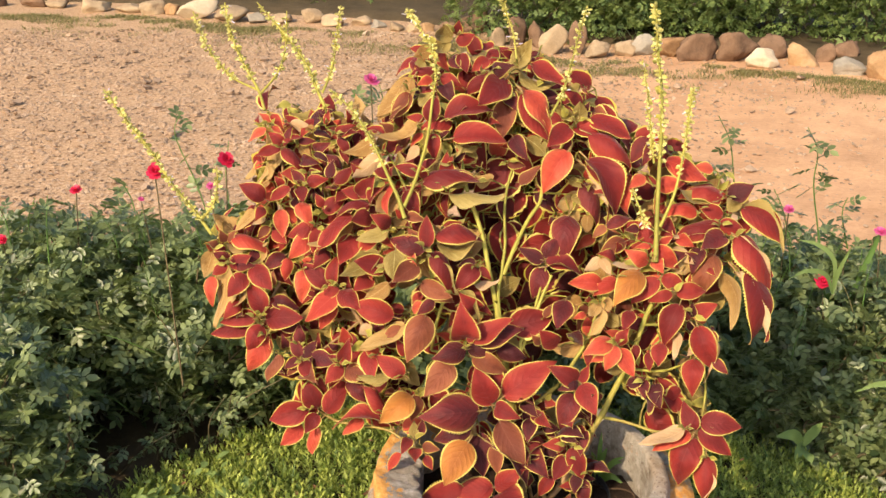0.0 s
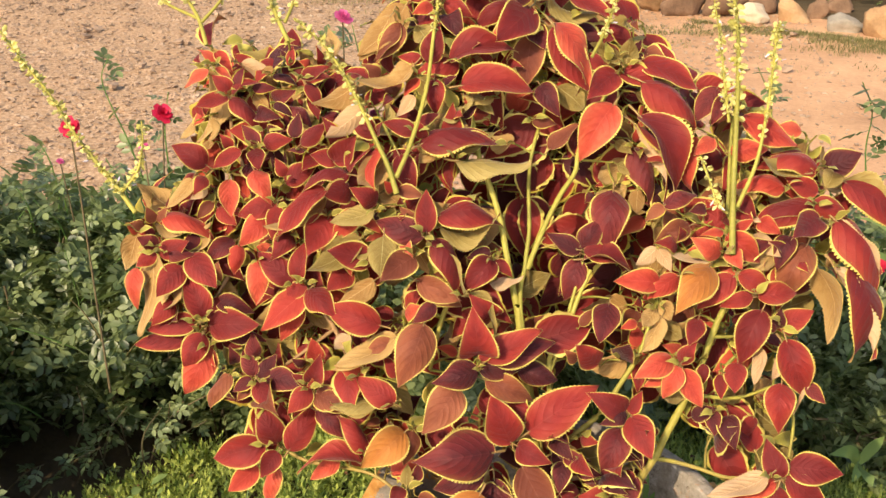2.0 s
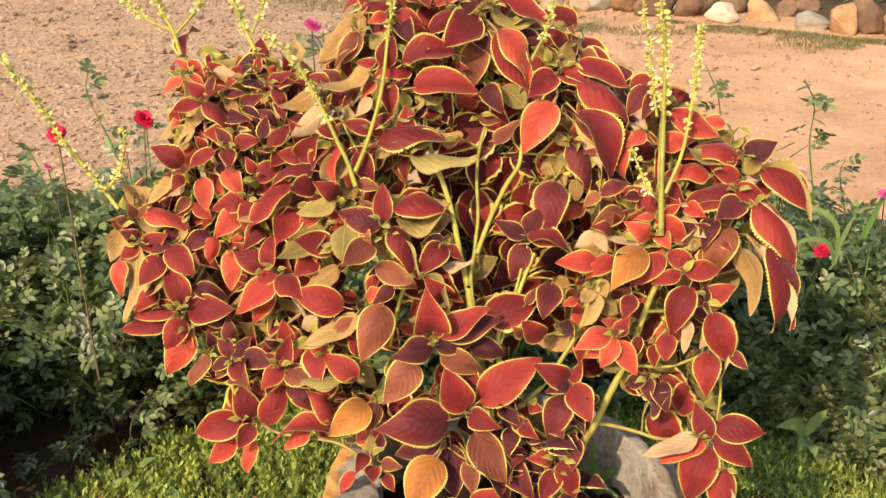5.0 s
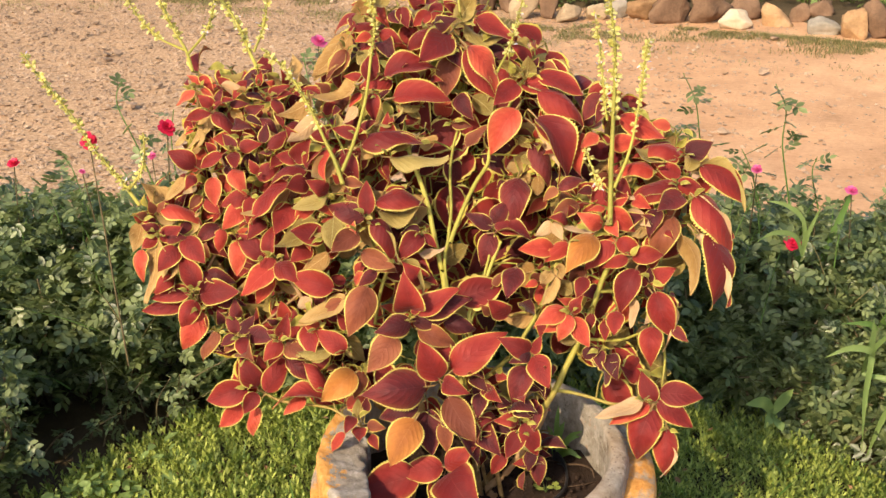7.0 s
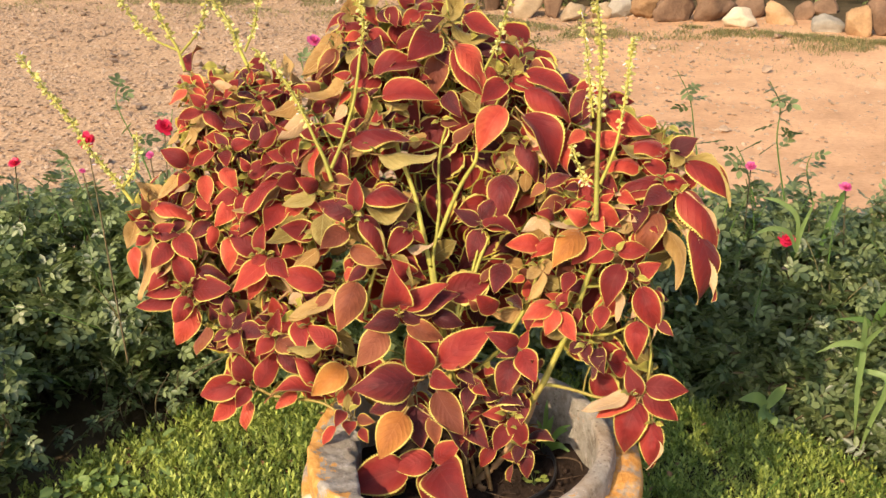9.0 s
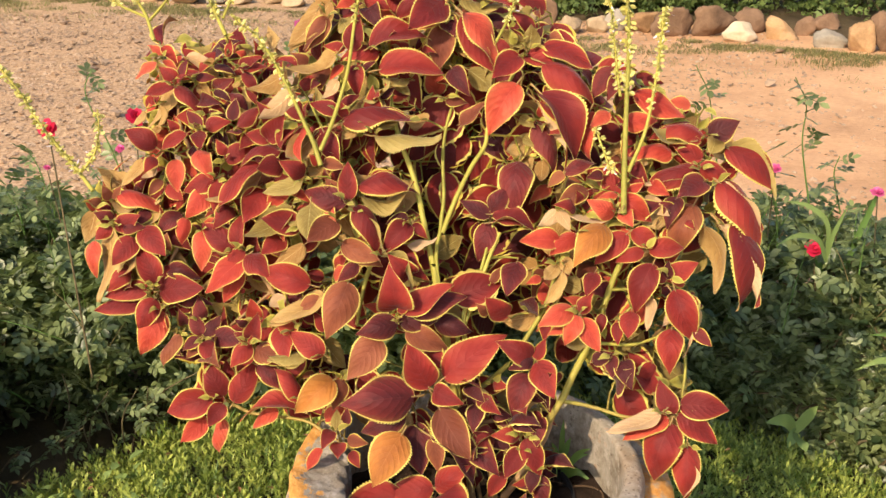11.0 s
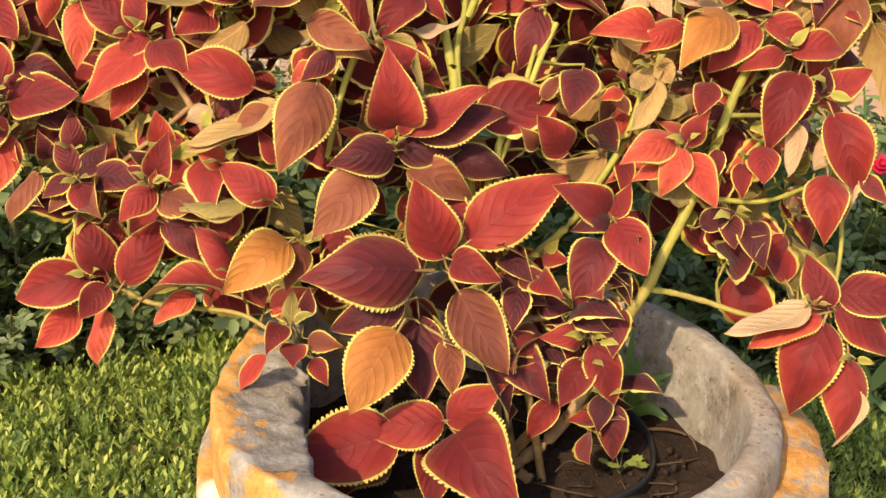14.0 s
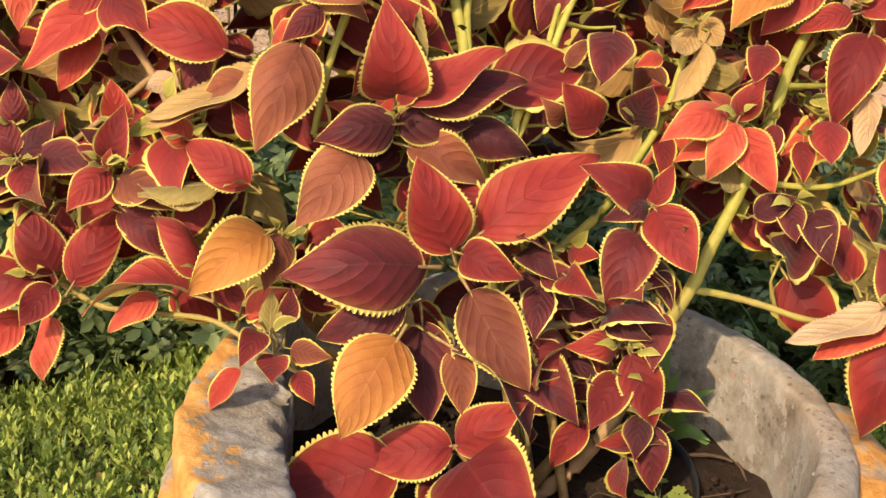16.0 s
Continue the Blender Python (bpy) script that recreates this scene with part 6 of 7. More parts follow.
leaf((-0.190, 0.129, 0.701), (-0.232, 0.120, 0.676), (0.23, 0.74, -0.63), 0.025, 'tan')
leaf((-0.197, 0.069, 0.514), (-0.224, 0.085, 0.552), (0.47, -0.63, 0.62), 0.025, 'crimson')
leaf((0.128, 0.121, 0.707), (0.080, 0.125, 0.708), (-0.05, -0.86, 0.52), 0.026, 'coral')
leaf((-0.328, 0.117, 0.463), (-0.361, 0.108, 0.433), (0.05, -0.93, 0.37), 0.026, 'coral')
leaf((-0.164, 0.275, 0.957), (-0.192, 0.260, 0.920), (0.06, -0.89, 0.45), 0.025, 'orange')
leaf((-0.191, 0.151, 0.777), (-0.237, 0.147, 0.762), (0.20, 0.60, -0.77), 0.025, 'olive')
leaf((-0.305, 0.195, 0.768), (-0.350, 0.191, 0.752), (-0.01, -0.90, 0.43), 0.025, 'crimson')
leaf((0.016, 0.259, 0.892), (0.045, 0.231, 0.873), (0.54, 0.70, -0.46), 0.027, 'olive')
leaf((-0.362, 0.252, 0.872), (-0.325, 0.238, 0.844), (0.38, -0.51, 0.77), 0.024, 'crimson')
leaf((-0.238, 0.189, 0.819), (-0.213, 0.178, 0.854), (-0.25, -0.97, 0.03), 0.027, 'crimson')
leaf((-0.057, 0.113, 0.665), (-0.081, 0.098, 0.696), (0.30, -0.95, -0.06), 0.028, 'crimson')
leaf((0.048, 0.052, 0.475), (0.020, 0.024, 0.481), (0.62, -0.52, 0.58), 0.028, 'crimson')
leaf((-0.218, 0.151, 0.704), (-0.242, 0.120, 0.693), (0.42, -0.55, 0.72), 0.027, 'crimson')
leaf((0.264, 0.028, 0.516), (0.247, 0.043, 0.553), (-0.32, -0.87, 0.36), 0.026, 'crimson')
leaf((0.201, 0.255, 0.896), (0.177, 0.241, 0.861), (-0.11, -0.83, 0.54), 0.025, 'maroon')
leaf((-0.133, 0.244, 0.920), (-0.123, 0.253, 0.960), (-0.00, -0.93, 0.36), 0.026, 'crimson')
leaf((-0.165, 0.176, 0.833), (-0.147, 0.159, 0.797), (-0.02, -0.85, 0.52), 0.025, 'crimson')
leaf((0.082, 0.039, 0.462), (0.060, 0.016, 0.434), (-0.04, -0.67, 0.74), 0.026, 'crimson')
leaf((-0.359, 0.143, 0.571), (-0.387, 0.129, 0.535), (-0.43, -0.67, 0.60), 0.023, 'orange')
leaf((0.237, 0.115, 0.696), (0.280, 0.115, 0.702), (-0.05, -0.83, 0.55), 0.025, 'crimson')
leaf((-0.332, 0.214, 0.799), (-0.313, 0.180, 0.780), (-0.17, -0.49, 0.86), 0.025, 'coral')
leaf((-0.167, 0.274, 0.955), (-0.193, 0.260, 0.919), (-0.49, -0.65, 0.59), 0.023, 'orange')
leaf((-0.256, 0.112, 0.542), (-0.219, 0.098, 0.527), (-0.06, -0.74, 0.67), 0.025, 'maroon')
leaf((-0.275, 0.151, 0.658), (-0.297, 0.136, 0.621), (0.05, -0.89, 0.46), 0.024, 'coral')
leaf((-0.005, 0.250, 0.896), (0.015, 0.223, 0.870), (-0.29, -0.71, 0.64), 0.025, 'maroon')
leaf((-0.472, 0.212, 0.718), (-0.482, 0.196, 0.680), (-0.08, 0.94, -0.34), 0.025, 'tan')
leaf((0.154, 0.080, 0.622), (0.174, 0.063, 0.586), (-0.14, -0.87, 0.47), 0.025, 'coral')
leaf((-0.305, 0.110, 0.465), (-0.316, 0.095, 0.423), (-0.44, -0.81, 0.40), 0.023, 'coral')
leaf((0.165, 0.166, 0.759), (0.126, 0.159, 0.738), (-0.08, -0.83, 0.55), 0.024, 'orange')
leaf((-0.251, 0.110, 0.543), (-0.219, 0.090, 0.522), (-0.13, -0.74, 0.66), 0.025, 'maroon')
leaf((0.091, 0.114, 0.615), (0.095, 0.091, 0.645), (-0.49, -0.79, -0.38), 0.028, 'maroon')
leaf((-0.217, 0.171, 0.791), (-0.242, 0.141, 0.797), (0.71, -0.53, 0.47), 0.027, 'crimson')
leaf((-0.471, 0.192, 0.683), (-0.474, 0.174, 0.641), (-0.31, -0.86, 0.40), 0.023, 'coral')
leaf((-0.029, 0.041, 0.544), (0.003, 0.016, 0.540), (-0.46, -0.69, 0.57), 0.026, 'crimson')
leaf((-0.045, 0.300, 0.979), (-0.081, 0.290, 0.954), (-0.15, -0.82, 0.55), 0.023, 'crimson')
leaf((0.130, 0.105, 0.674), (0.106, 0.091, 0.638), (0.69, 0.37, -0.62), 0.023, 'tan')
leaf((0.305, 0.175, 0.788), (0.344, 0.167, 0.774), (-0.10, -0.92, 0.39), 0.024, 'crimson')
leaf((-0.113, 0.291, 0.967), (-0.097, 0.258, 0.948), (-0.29, -0.52, 0.80), 0.025, 'maroon')
leaf((-0.133, 0.133, 0.758), (-0.134, 0.151, 0.800), (0.00, -0.86, 0.51), 0.023, 'crimson')
leaf((-0.211, 0.166, 0.771), (-0.237, 0.155, 0.740), (0.04, -0.89, 0.45), 0.024, 'coral')
leaf((0.105, 0.031, 0.428), (0.106, 0.016, 0.388), (-0.21, -0.86, 0.47), 0.024, 'maroon')
leaf((-0.296, 0.209, 0.785), (-0.261, 0.216, 0.807), (0.03, -0.91, 0.40), 0.024, 'crimson')
leaf((0.279, 0.163, 0.750), (0.263, 0.140, 0.720), (-0.16, -0.66, 0.73), 0.024, 'maroon')
leaf((0.214, 0.213, 0.832), (0.249, 0.200, 0.841), (-0.38, -0.84, 0.39), 0.026, 'coral')
leaf((0.260, 0.099, 0.668), (0.294, 0.097, 0.687), (-0.29, -0.80, 0.53), 0.025, 'crimson')
leaf((-0.093, 0.107, 0.694), (-0.051, 0.090, 0.660), (0.66, 0.46, 0.59), 0.017, 'olive')
leaf((0.042, 0.165, 0.731), (0.064, 0.165, 0.764), (-0.27, -0.91, 0.31), 0.025, 'maroon')
leaf((0.105, 0.246, 0.890), (0.143, 0.235, 0.870), (0.47, 0.74, 0.48), 0.022, 'olive')
leaf((0.045, 0.159, 0.729), (0.087, 0.152, 0.719), (0.07, -0.67, 0.74), 0.022, 'crimson')
leaf((-0.443, 0.190, 0.703), (-0.408, 0.180, 0.722), (-0.34, -0.90, 0.27), 0.023, 'crimson')
leaf((0.196, 0.138, 0.735), (0.165, 0.127, 0.758), (0.34, -0.93, 0.17), 0.024, 'coral')
leaf((-0.277, 0.154, 0.687), (-0.273, 0.171, 0.727), (-0.33, -0.86, 0.40), 0.022, 'crimson')
leaf((-0.362, 0.216, 0.786), (-0.358, 0.200, 0.748), (0.15, -0.84, 0.52), 0.023, 'coral')
leaf((0.013, 0.062, 0.523), (0.047, 0.049, 0.507), (-0.15, -0.85, 0.50), 0.024, 'maroon')
leaf((-0.376, 0.176, 0.650), (-0.334, 0.169, 0.640), (-0.02, -0.81, 0.58), 0.022, 'maroon')
leaf((-0.287, 0.186, 0.732), (-0.301, 0.152, 0.723), (0.47, -0.36, 0.80), 0.025, 'crimson')
leaf((-0.030, 0.043, 0.477), (-0.024, 0.027, 0.438), (-0.07, -0.88, 0.48), 0.022, 'orange')
leaf((-0.363, 0.162, 0.609), (-0.320, 0.159, 0.609), (-0.03, -0.47, 0.88), 0.022, 'maroon')
leaf((-0.324, 0.132, 0.568), (-0.308, 0.101, 0.553), (-0.10, -0.41, 0.90), 0.024, 'crimson')
leaf((-0.250, 0.108, 0.565), (-0.212, 0.100, 0.552), (-0.05, -0.86, 0.52), 0.023, 'orange')
leaf((-0.110, 0.329, 1.030), (-0.123, 0.298, 1.009), (-0.17, 0.64, -0.75), 0.023, 'olive')
leaf((0.006, 0.219, 0.828), (0.039, 0.228, 0.854), (-0.40, -0.57, 0.72), 0.021, 'orange')
leaf((0.148, 0.124, 0.715), (0.116, 0.106, 0.699), (0.12, -0.71, 0.70), 0.023, 'coral')
leaf((0.216, 0.127, 0.718), (0.250, 0.116, 0.702), (-0.14, -0.88, 0.46), 0.024, 'crimson')
leaf((-0.040, 0.294, 0.987), (-0.015, 0.272, 1.001), (-0.65, -0.76, 0.07), 0.025, 'maroon')
leaf((0.043, 0.162, 0.725), (0.006, 0.172, 0.743), (0.01, -0.80, 0.60), 0.021, 'maroon')
leaf((-0.405, 0.223, 0.783), (-0.431, 0.211, 0.752), (0.45, 0.64, -0.62), 0.021, 'tan')
leaf((0.149, 0.077, 0.627), (0.131, 0.064, 0.595), (-0.20, -0.80, 0.57), 0.023, 'coral')
leaf((0.208, 0.069, 0.570), (0.212, 0.041, 0.546), (-0.38, -0.56, 0.73), 0.024, 'maroon')
leaf((-0.100, 0.335, 1.038), (-0.131, 0.313, 1.036), (-0.43, 0.86, -0.28), 0.023, 'olive')
leaf((-0.012, 0.292, 0.954), (0.000, 0.262, 0.934), (-0.28, -0.55, 0.79), 0.023, 'maroon')
leaf((-0.144, 0.069, 0.544), (-0.152, 0.040, 0.522), (0.16, -0.56, 0.81), 0.024, 'orange')
leaf((-0.355, 0.198, 0.717), (-0.389, 0.191, 0.697), (0.02, -0.91, 0.42), 0.022, 'maroon')
leaf((0.311, 0.184, 0.794), (0.275, 0.193, 0.810), (-0.13, -0.92, 0.37), 0.022, 'crimson')
leaf((-0.148, 0.284, 0.955), (-0.133, 0.252, 0.941), (0.48, 0.46, -0.74), 0.023, 'olive')
leaf((0.215, 0.084, 0.629), (0.207, 0.054, 0.610), (-0.15, -0.43, 0.89), 0.024, 'crimson')
leaf((-0.188, 0.153, 0.785), (-0.211, 0.136, 0.806), (0.58, -0.80, 0.12), 0.024, 'crimson')
leaf((-0.261, 0.113, 0.579), (-0.251, 0.106, 0.615), (-0.09, -1.00, -0.02), 0.022, 'crimson')
leaf((-0.263, 0.112, 0.572), (-0.284, 0.089, 0.555), (0.24, -0.65, 0.72), 0.024, 'crimson')
leaf((-0.354, 0.290, 0.904), (-0.319, 0.280, 0.885), (0.36, 0.91, 0.19), 0.021, 'pale')
leaf((-0.127, 0.231, 0.905), (-0.125, 0.216, 0.870), (-0.01, -0.86, 0.51), 0.022, 'crimson')
leaf((0.136, 0.179, 0.777), (0.173, 0.185, 0.795), (-0.24, -0.66, 0.71), 0.020, 'maroon')
leaf((-0.304, 0.193, 0.764), (-0.309, 0.178, 0.728), (0.13, -0.86, 0.49), 0.021, 'crimson')
leaf((-0.119, 0.219, 0.863), (-0.083, 0.224, 0.881), (0.36, 0.35, -0.86), 0.020, 'olive')
leaf((0.239, 0.087, 0.647), (0.235, 0.072, 0.610), (0.87, 0.41, -0.28), 0.020, 'pale')
leaf((-0.228, 0.085, 0.492), (-0.263, 0.080, 0.472), (-0.29, -0.69, 0.66), 0.020, 'coral')
leaf((0.017, 0.068, 0.540), (0.030, 0.036, 0.533), (-0.52, -0.33, 0.79), 0.023, 'maroon')
leaf((-0.302, 0.107, 0.489), (-0.319, 0.086, 0.468), (0.29, -0.73, 0.62), 0.023, 'crimson')
leaf((-0.278, 0.211, 0.831), (-0.248, 0.220, 0.856), (-0.24, -0.79, 0.57), 0.020, 'crimson')
leaf((-0.220, 0.177, 0.811), (-0.197, 0.188, 0.841), (-0.46, -0.65, 0.60), 0.020, 'crimson')
leaf((-0.425, 0.174, 0.648), (-0.444, 0.149, 0.635), (0.40, -0.61, 0.68), 0.023, 'crimson')
leaf((0.335, 0.146, 0.718), (0.350, 0.131, 0.685), (0.87, 0.45, 0.19), 0.020, 'olive')
leaf((-0.127, 0.320, 1.017), (-0.159, 0.307, 1.007), (-0.12, 0.95, -0.30), 0.021, 'tan')
leaf((-0.297, 0.119, 0.501), (-0.300, 0.133, 0.537), (0.19, -0.85, 0.49), 0.020, 'crimson')
leaf((0.061, 0.040, 0.426), (0.039, 0.031, 0.397), (-0.19, -0.82, 0.55), 0.020, 'crimson')
leaf((0.088, 0.266, 0.919), (0.058, 0.278, 0.942), (0.44, 0.89, 0.11), 0.019, 'olive')
leaf((-0.363, 0.253, 0.873), (-0.400, 0.249, 0.861), (-0.13, -0.81, 0.58), 0.019, 'crimson')
leaf((-0.117, 0.290, 0.981), (-0.087, 0.276, 0.970), (-0.27, -0.84, 0.46), 0.021, 'crimson')
leaf((0.093, 0.264, 0.915), (0.098, 0.267, 0.948), (0.32, 0.94, -0.15), 0.022, 'olive')
leaf((0.078, 0.038, 0.482), (0.048, 0.024, 0.490), (0.42, -0.77, 0.48), 0.021, 'crimson')
leaf((0.170, 0.101, 0.674), (0.157, 0.077, 0.654), (-0.05, -0.56, 0.83), 0.021, 'crimson')
leaf((-0.147, 0.190, 0.855), (-0.182, 0.196, 0.864), (-0.07, -0.90, 0.44), 0.019, 'crimson')
leaf((0.235, 0.158, 0.752), (0.265, 0.148, 0.733), (0.28, 0.92, -0.28), 0.019, 'pale')
leaf((-0.164, 0.102, 0.636), (-0.200, 0.100, 0.624), (-0.18, -0.73, 0.66), 0.019, 'orange')
leaf((-0.321, 0.223, 0.828), (-0.292, 0.209, 0.838), (-0.45, -0.84, 0.30), 0.020, 'crimson')
leaf((-0.347, 0.224, 0.818), (-0.377, 0.218, 0.798), (-0.19, -0.80, 0.56), 0.019, 'crimson')
leaf((-0.128, 0.296, 0.988), (-0.164, 0.295, 0.985), (-0.01, -0.74, 0.67), 0.018, 'crimson')
leaf((0.320, 0.184, 0.801), (0.321, 0.170, 0.828), (0.59, 0.73, 0.34), 0.022, 'olive')
leaf((-0.332, 0.223, 0.821), (-0.324, 0.194, 0.806), (-0.03, -0.42, 0.91), 0.020, 'crimson')
leaf((-0.233, 0.197, 0.819), (-0.263, 0.189, 0.827), (0.30, -0.87, 0.39), 0.021, 'crimson')
leaf((-0.268, 0.150, 0.684), (-0.300, 0.145, 0.667), (-0.03, -0.88, 0.47), 0.018, 'crimson')
leaf((-0.391, 0.162, 0.631), (-0.370, 0.172, 0.657), (0.08, -0.90, 0.43), 0.019, 'crimson')
leaf((0.131, 0.118, 0.656), (0.154, 0.098, 0.651), (0.60, 0.62, -0.50), 0.021, 'olive')
leaf((-0.140, 0.148, 0.754), (-0.160, 0.146, 0.780), (0.23, -0.94, 0.24), 0.020, 'orange')
leaf((-0.087, 0.313, 1.011), (-0.076, 0.295, 0.985), (-0.11, -0.78, 0.62), 0.020, 'crimson')
leaf((0.213, 0.256, 0.881), (0.195, 0.237, 0.860), (0.01, -0.67, 0.74), 0.019, 'maroon')
leaf((-0.436, 0.190, 0.703), (-0.405, 0.178, 0.708), (-0.37, -0.80, 0.48), 0.019, 'maroon')
leaf((-0.255, 0.125, 0.598), (-0.260, 0.122, 0.630), (0.21, -0.97, 0.07), 0.020, 'coral')
leaf((-0.062, 0.124, 0.703), (-0.026, 0.124, 0.708), (0.13, 0.26, -0.96), 0.018, 'pale')
leaf((-0.100, 0.320, 1.005), (-0.090, 0.291, 0.994), (-0.37, -0.42, 0.83), 0.020, 'maroon')
leaf((0.231, 0.115, 0.697), (0.197, 0.112, 0.686), (-0.07, -0.81, 0.58), 0.018, 'crimson')
leaf((-0.043, 0.307, 1.004), (-0.069, 0.300, 0.987), (0.08, -0.91, 0.40), 0.020, 'crimson')
leaf((-0.059, 0.229, 0.885), (-0.094, 0.233, 0.890), (-0.09, 0.37, -0.93), 0.018, 'olive')
leaf((-0.349, 0.186, 0.717), (-0.354, 0.173, 0.686), (0.15, -0.86, 0.48), 0.019, 'coral')
leaf((-0.332, 0.253, 0.854), (-0.305, 0.235, 0.856), (-0.52, -0.72, 0.45), 0.019, 'maroon')
leaf((-0.294, 0.246, 0.866), (-0.264, 0.237, 0.848), (0.25, -0.61, 0.75), 0.018, 'maroon')
leaf((0.195, 0.221, 0.845), (0.170, 0.204, 0.831), (0.17, -0.71, 0.68), 0.019, 'coral')
leaf((-0.329, 0.135, 0.574), (-0.343, 0.147, 0.600), (0.14, -0.80, 0.58), 0.019, 'maroon')
leaf((-0.094, 0.325, 1.026), (-0.067, 0.316, 1.040), (-0.31, -0.93, 0.17), 0.020, 'crimson')
leaf((-0.313, 0.263, 0.868), (-0.289, 0.249, 0.883), (-0.45, -0.89, 0.10), 0.019, 'maroon')
leaf((-0.331, 0.148, 0.589), (-0.331, 0.144, 0.620), (0.17, -0.98, 0.02), 0.019, 'maroon')
leaf((-0.279, 0.251, 0.897), (-0.248, 0.255, 0.909), (-0.20, -0.69, 0.70), 0.017, 'crimson')
leaf((0.150, 0.083, 0.628), (0.161, 0.074, 0.655), (-0.51, -0.85, 0.10), 0.019, 'crimson')
leaf((0.270, 0.090, 0.641), (0.256, 0.079, 0.612), (0.41, 0.78, -0.47), 0.017, 'pale')
leaf((0.094, 0.064, 0.573), (0.068, 0.046, 0.572), (0.44, -0.69, 0.58), 0.019, 'maroon')
leaf((-0.388, 0.271, 0.900), (-0.414, 0.264, 0.881), (-0.33, -0.65, 0.68), 0.017, 'coral')
leaf((-0.326, 0.134, 0.573), (-0.305, 0.143, 0.597), (0.02, -0.89, 0.46), 0.018, 'maroon')
leaf((0.205, 0.142, 0.740), (0.212, 0.115, 0.733), (-0.51, -0.29, 0.81), 0.020, 'coral')
leaf((-0.361, 0.259, 0.875), (-0.382, 0.261, 0.896), (0.15, -0.91, 0.40), 0.019, 'crimson')
leaf((-0.122, 0.105, 0.685), (-0.144, 0.091, 0.669), (0.27, -0.81, 0.52), 0.018, 'maroon')
leaf((-0.147, 0.036, 0.473), (-0.146, 0.010, 0.466), (0.04, -0.22, 0.98), 0.020, 'crimson')
leaf((0.096, 0.033, 0.435), (0.090, 0.010, 0.419), (-0.12, -0.47, 0.88), 0.019, 'maroon')
leaf((0.223, 0.190, 0.785), (0.238, 0.169, 0.772), (-0.46, -0.63, 0.63), 0.019, 'crimson')
leaf((0.190, 0.073, 0.575), (0.191, 0.052, 0.555), (-0.33, -0.59, 0.73), 0.018, 'maroon')
leaf((0.125, 0.114, 0.680), (0.108, 0.093, 0.667), (0.02, 0.60, -0.80), 0.018, 'tan')
leaf((-0.376, 0.216, 0.751), (-0.354, 0.200, 0.737), (-0.14, -0.70, 0.70), 0.018, 'crimson')
leaf((-0.274, 0.257, 0.890), (-0.257, 0.245, 0.865), (0.13, -0.79, 0.60), 0.016, 'crimson')
leaf((-0.359, 0.254, 0.876), (-0.331, 0.259, 0.892), (-0.37, -0.45, 0.81), 0.016, 'crimson')
leaf((-0.445, 0.188, 0.705), (-0.469, 0.183, 0.689), (0.04, -0.92, 0.39), 0.018, 'crimson')
leaf((-0.170, 0.047, 0.458), (-0.187, 0.039, 0.432), (-0.40, -0.76, 0.51), 0.016, 'coral')
leaf((0.244, 0.171, 0.764), (0.263, 0.152, 0.758), (-0.53, -0.64, 0.56), 0.019, 'coral')
leaf((-0.144, 0.316, 0.997), (-0.156, 0.290, 0.989), (-0.45, 0.51, -0.73), 0.018, 'olive')
leaf((-0.443, 0.194, 0.710), (-0.464, 0.185, 0.724), (0.48, -0.80, 0.36), 0.019, 'maroon')
leaf((0.168, 0.071, 0.566), (0.192, 0.066, 0.580), (-0.35, -0.85, 0.40), 0.018, 'maroon')
leaf((-0.206, 0.101, 0.596), (-0.224, 0.090, 0.612), (0.50, -0.85, 0.15), 0.019, 'coral')
leaf((-0.379, 0.184, 0.671), (-0.372, 0.172, 0.696), (-0.04, -0.96, -0.29), 0.018, 'orange')
leaf((-0.156, 0.043, 0.486), (-0.166, 0.021, 0.475), (0.28, -0.49, 0.83), 0.018, 'crimson')
leaf((0.125, 0.142, 0.741), (0.102, 0.136, 0.723), (0.24, 0.86, -0.45), 0.017, 'pale')
leaf((-0.287, 0.217, 0.837), (-0.281, 0.228, 0.863), (0.12, -0.87, 0.48), 0.017, 'maroon')
leaf((-0.179, 0.183, 0.824), (-0.150, 0.186, 0.834), (-0.16, -0.74, 0.65), 0.016, 'crimson')
leaf((-0.327, 0.223, 0.825), (-0.346, 0.233, 0.845), (0.02, -0.83, 0.56), 0.017, 'maroon')
leaf((-0.150, 0.228, 0.887), (-0.167, 0.219, 0.863), (0.26, 0.82, -0.51), 0.016, 'pale')
leaf((-0.166, 0.155, 0.799), (-0.136, 0.151, 0.793), (-0.01, -0.84, 0.55), 0.016, 'orange')
leaf((-0.399, 0.206, 0.720), (-0.413, 0.187, 0.705), (0.34, -0.67, 0.65), 0.018, 'maroon')
leaf((0.291, 0.074, 0.610), (0.312, 0.064, 0.591), (-0.13, -0.89, 0.43), 0.016, 'maroon')
leaf((-0.390, 0.222, 0.787), (-0.398, 0.199, 0.776), (0.41, -0.45, 0.79), 0.018, 'crimson')
leaf((-0.381, 0.281, 0.919), (-0.361, 0.271, 0.898), (0.12, -0.77, 0.63), 0.015, 'coral')
leaf((-0.137, 0.039, 0.477), (-0.112, 0.026, 0.478), (-0.39, -0.72, 0.57), 0.017, 'orange')
leaf((-0.332, 0.135, 0.570), (-0.355, 0.130, 0.555), (-0.03, -0.87, 0.49), 0.016, 'maroon')
leaf((0.096, 0.064, 0.573), (0.109, 0.072, 0.598), (-0.17, -0.84, 0.51), 0.016, 'crimson')
leaf((-0.140, 0.247, 0.923), (-0.169, 0.250, 0.927), (-0.03, -0.87, 0.49), 0.015, 'crimson')
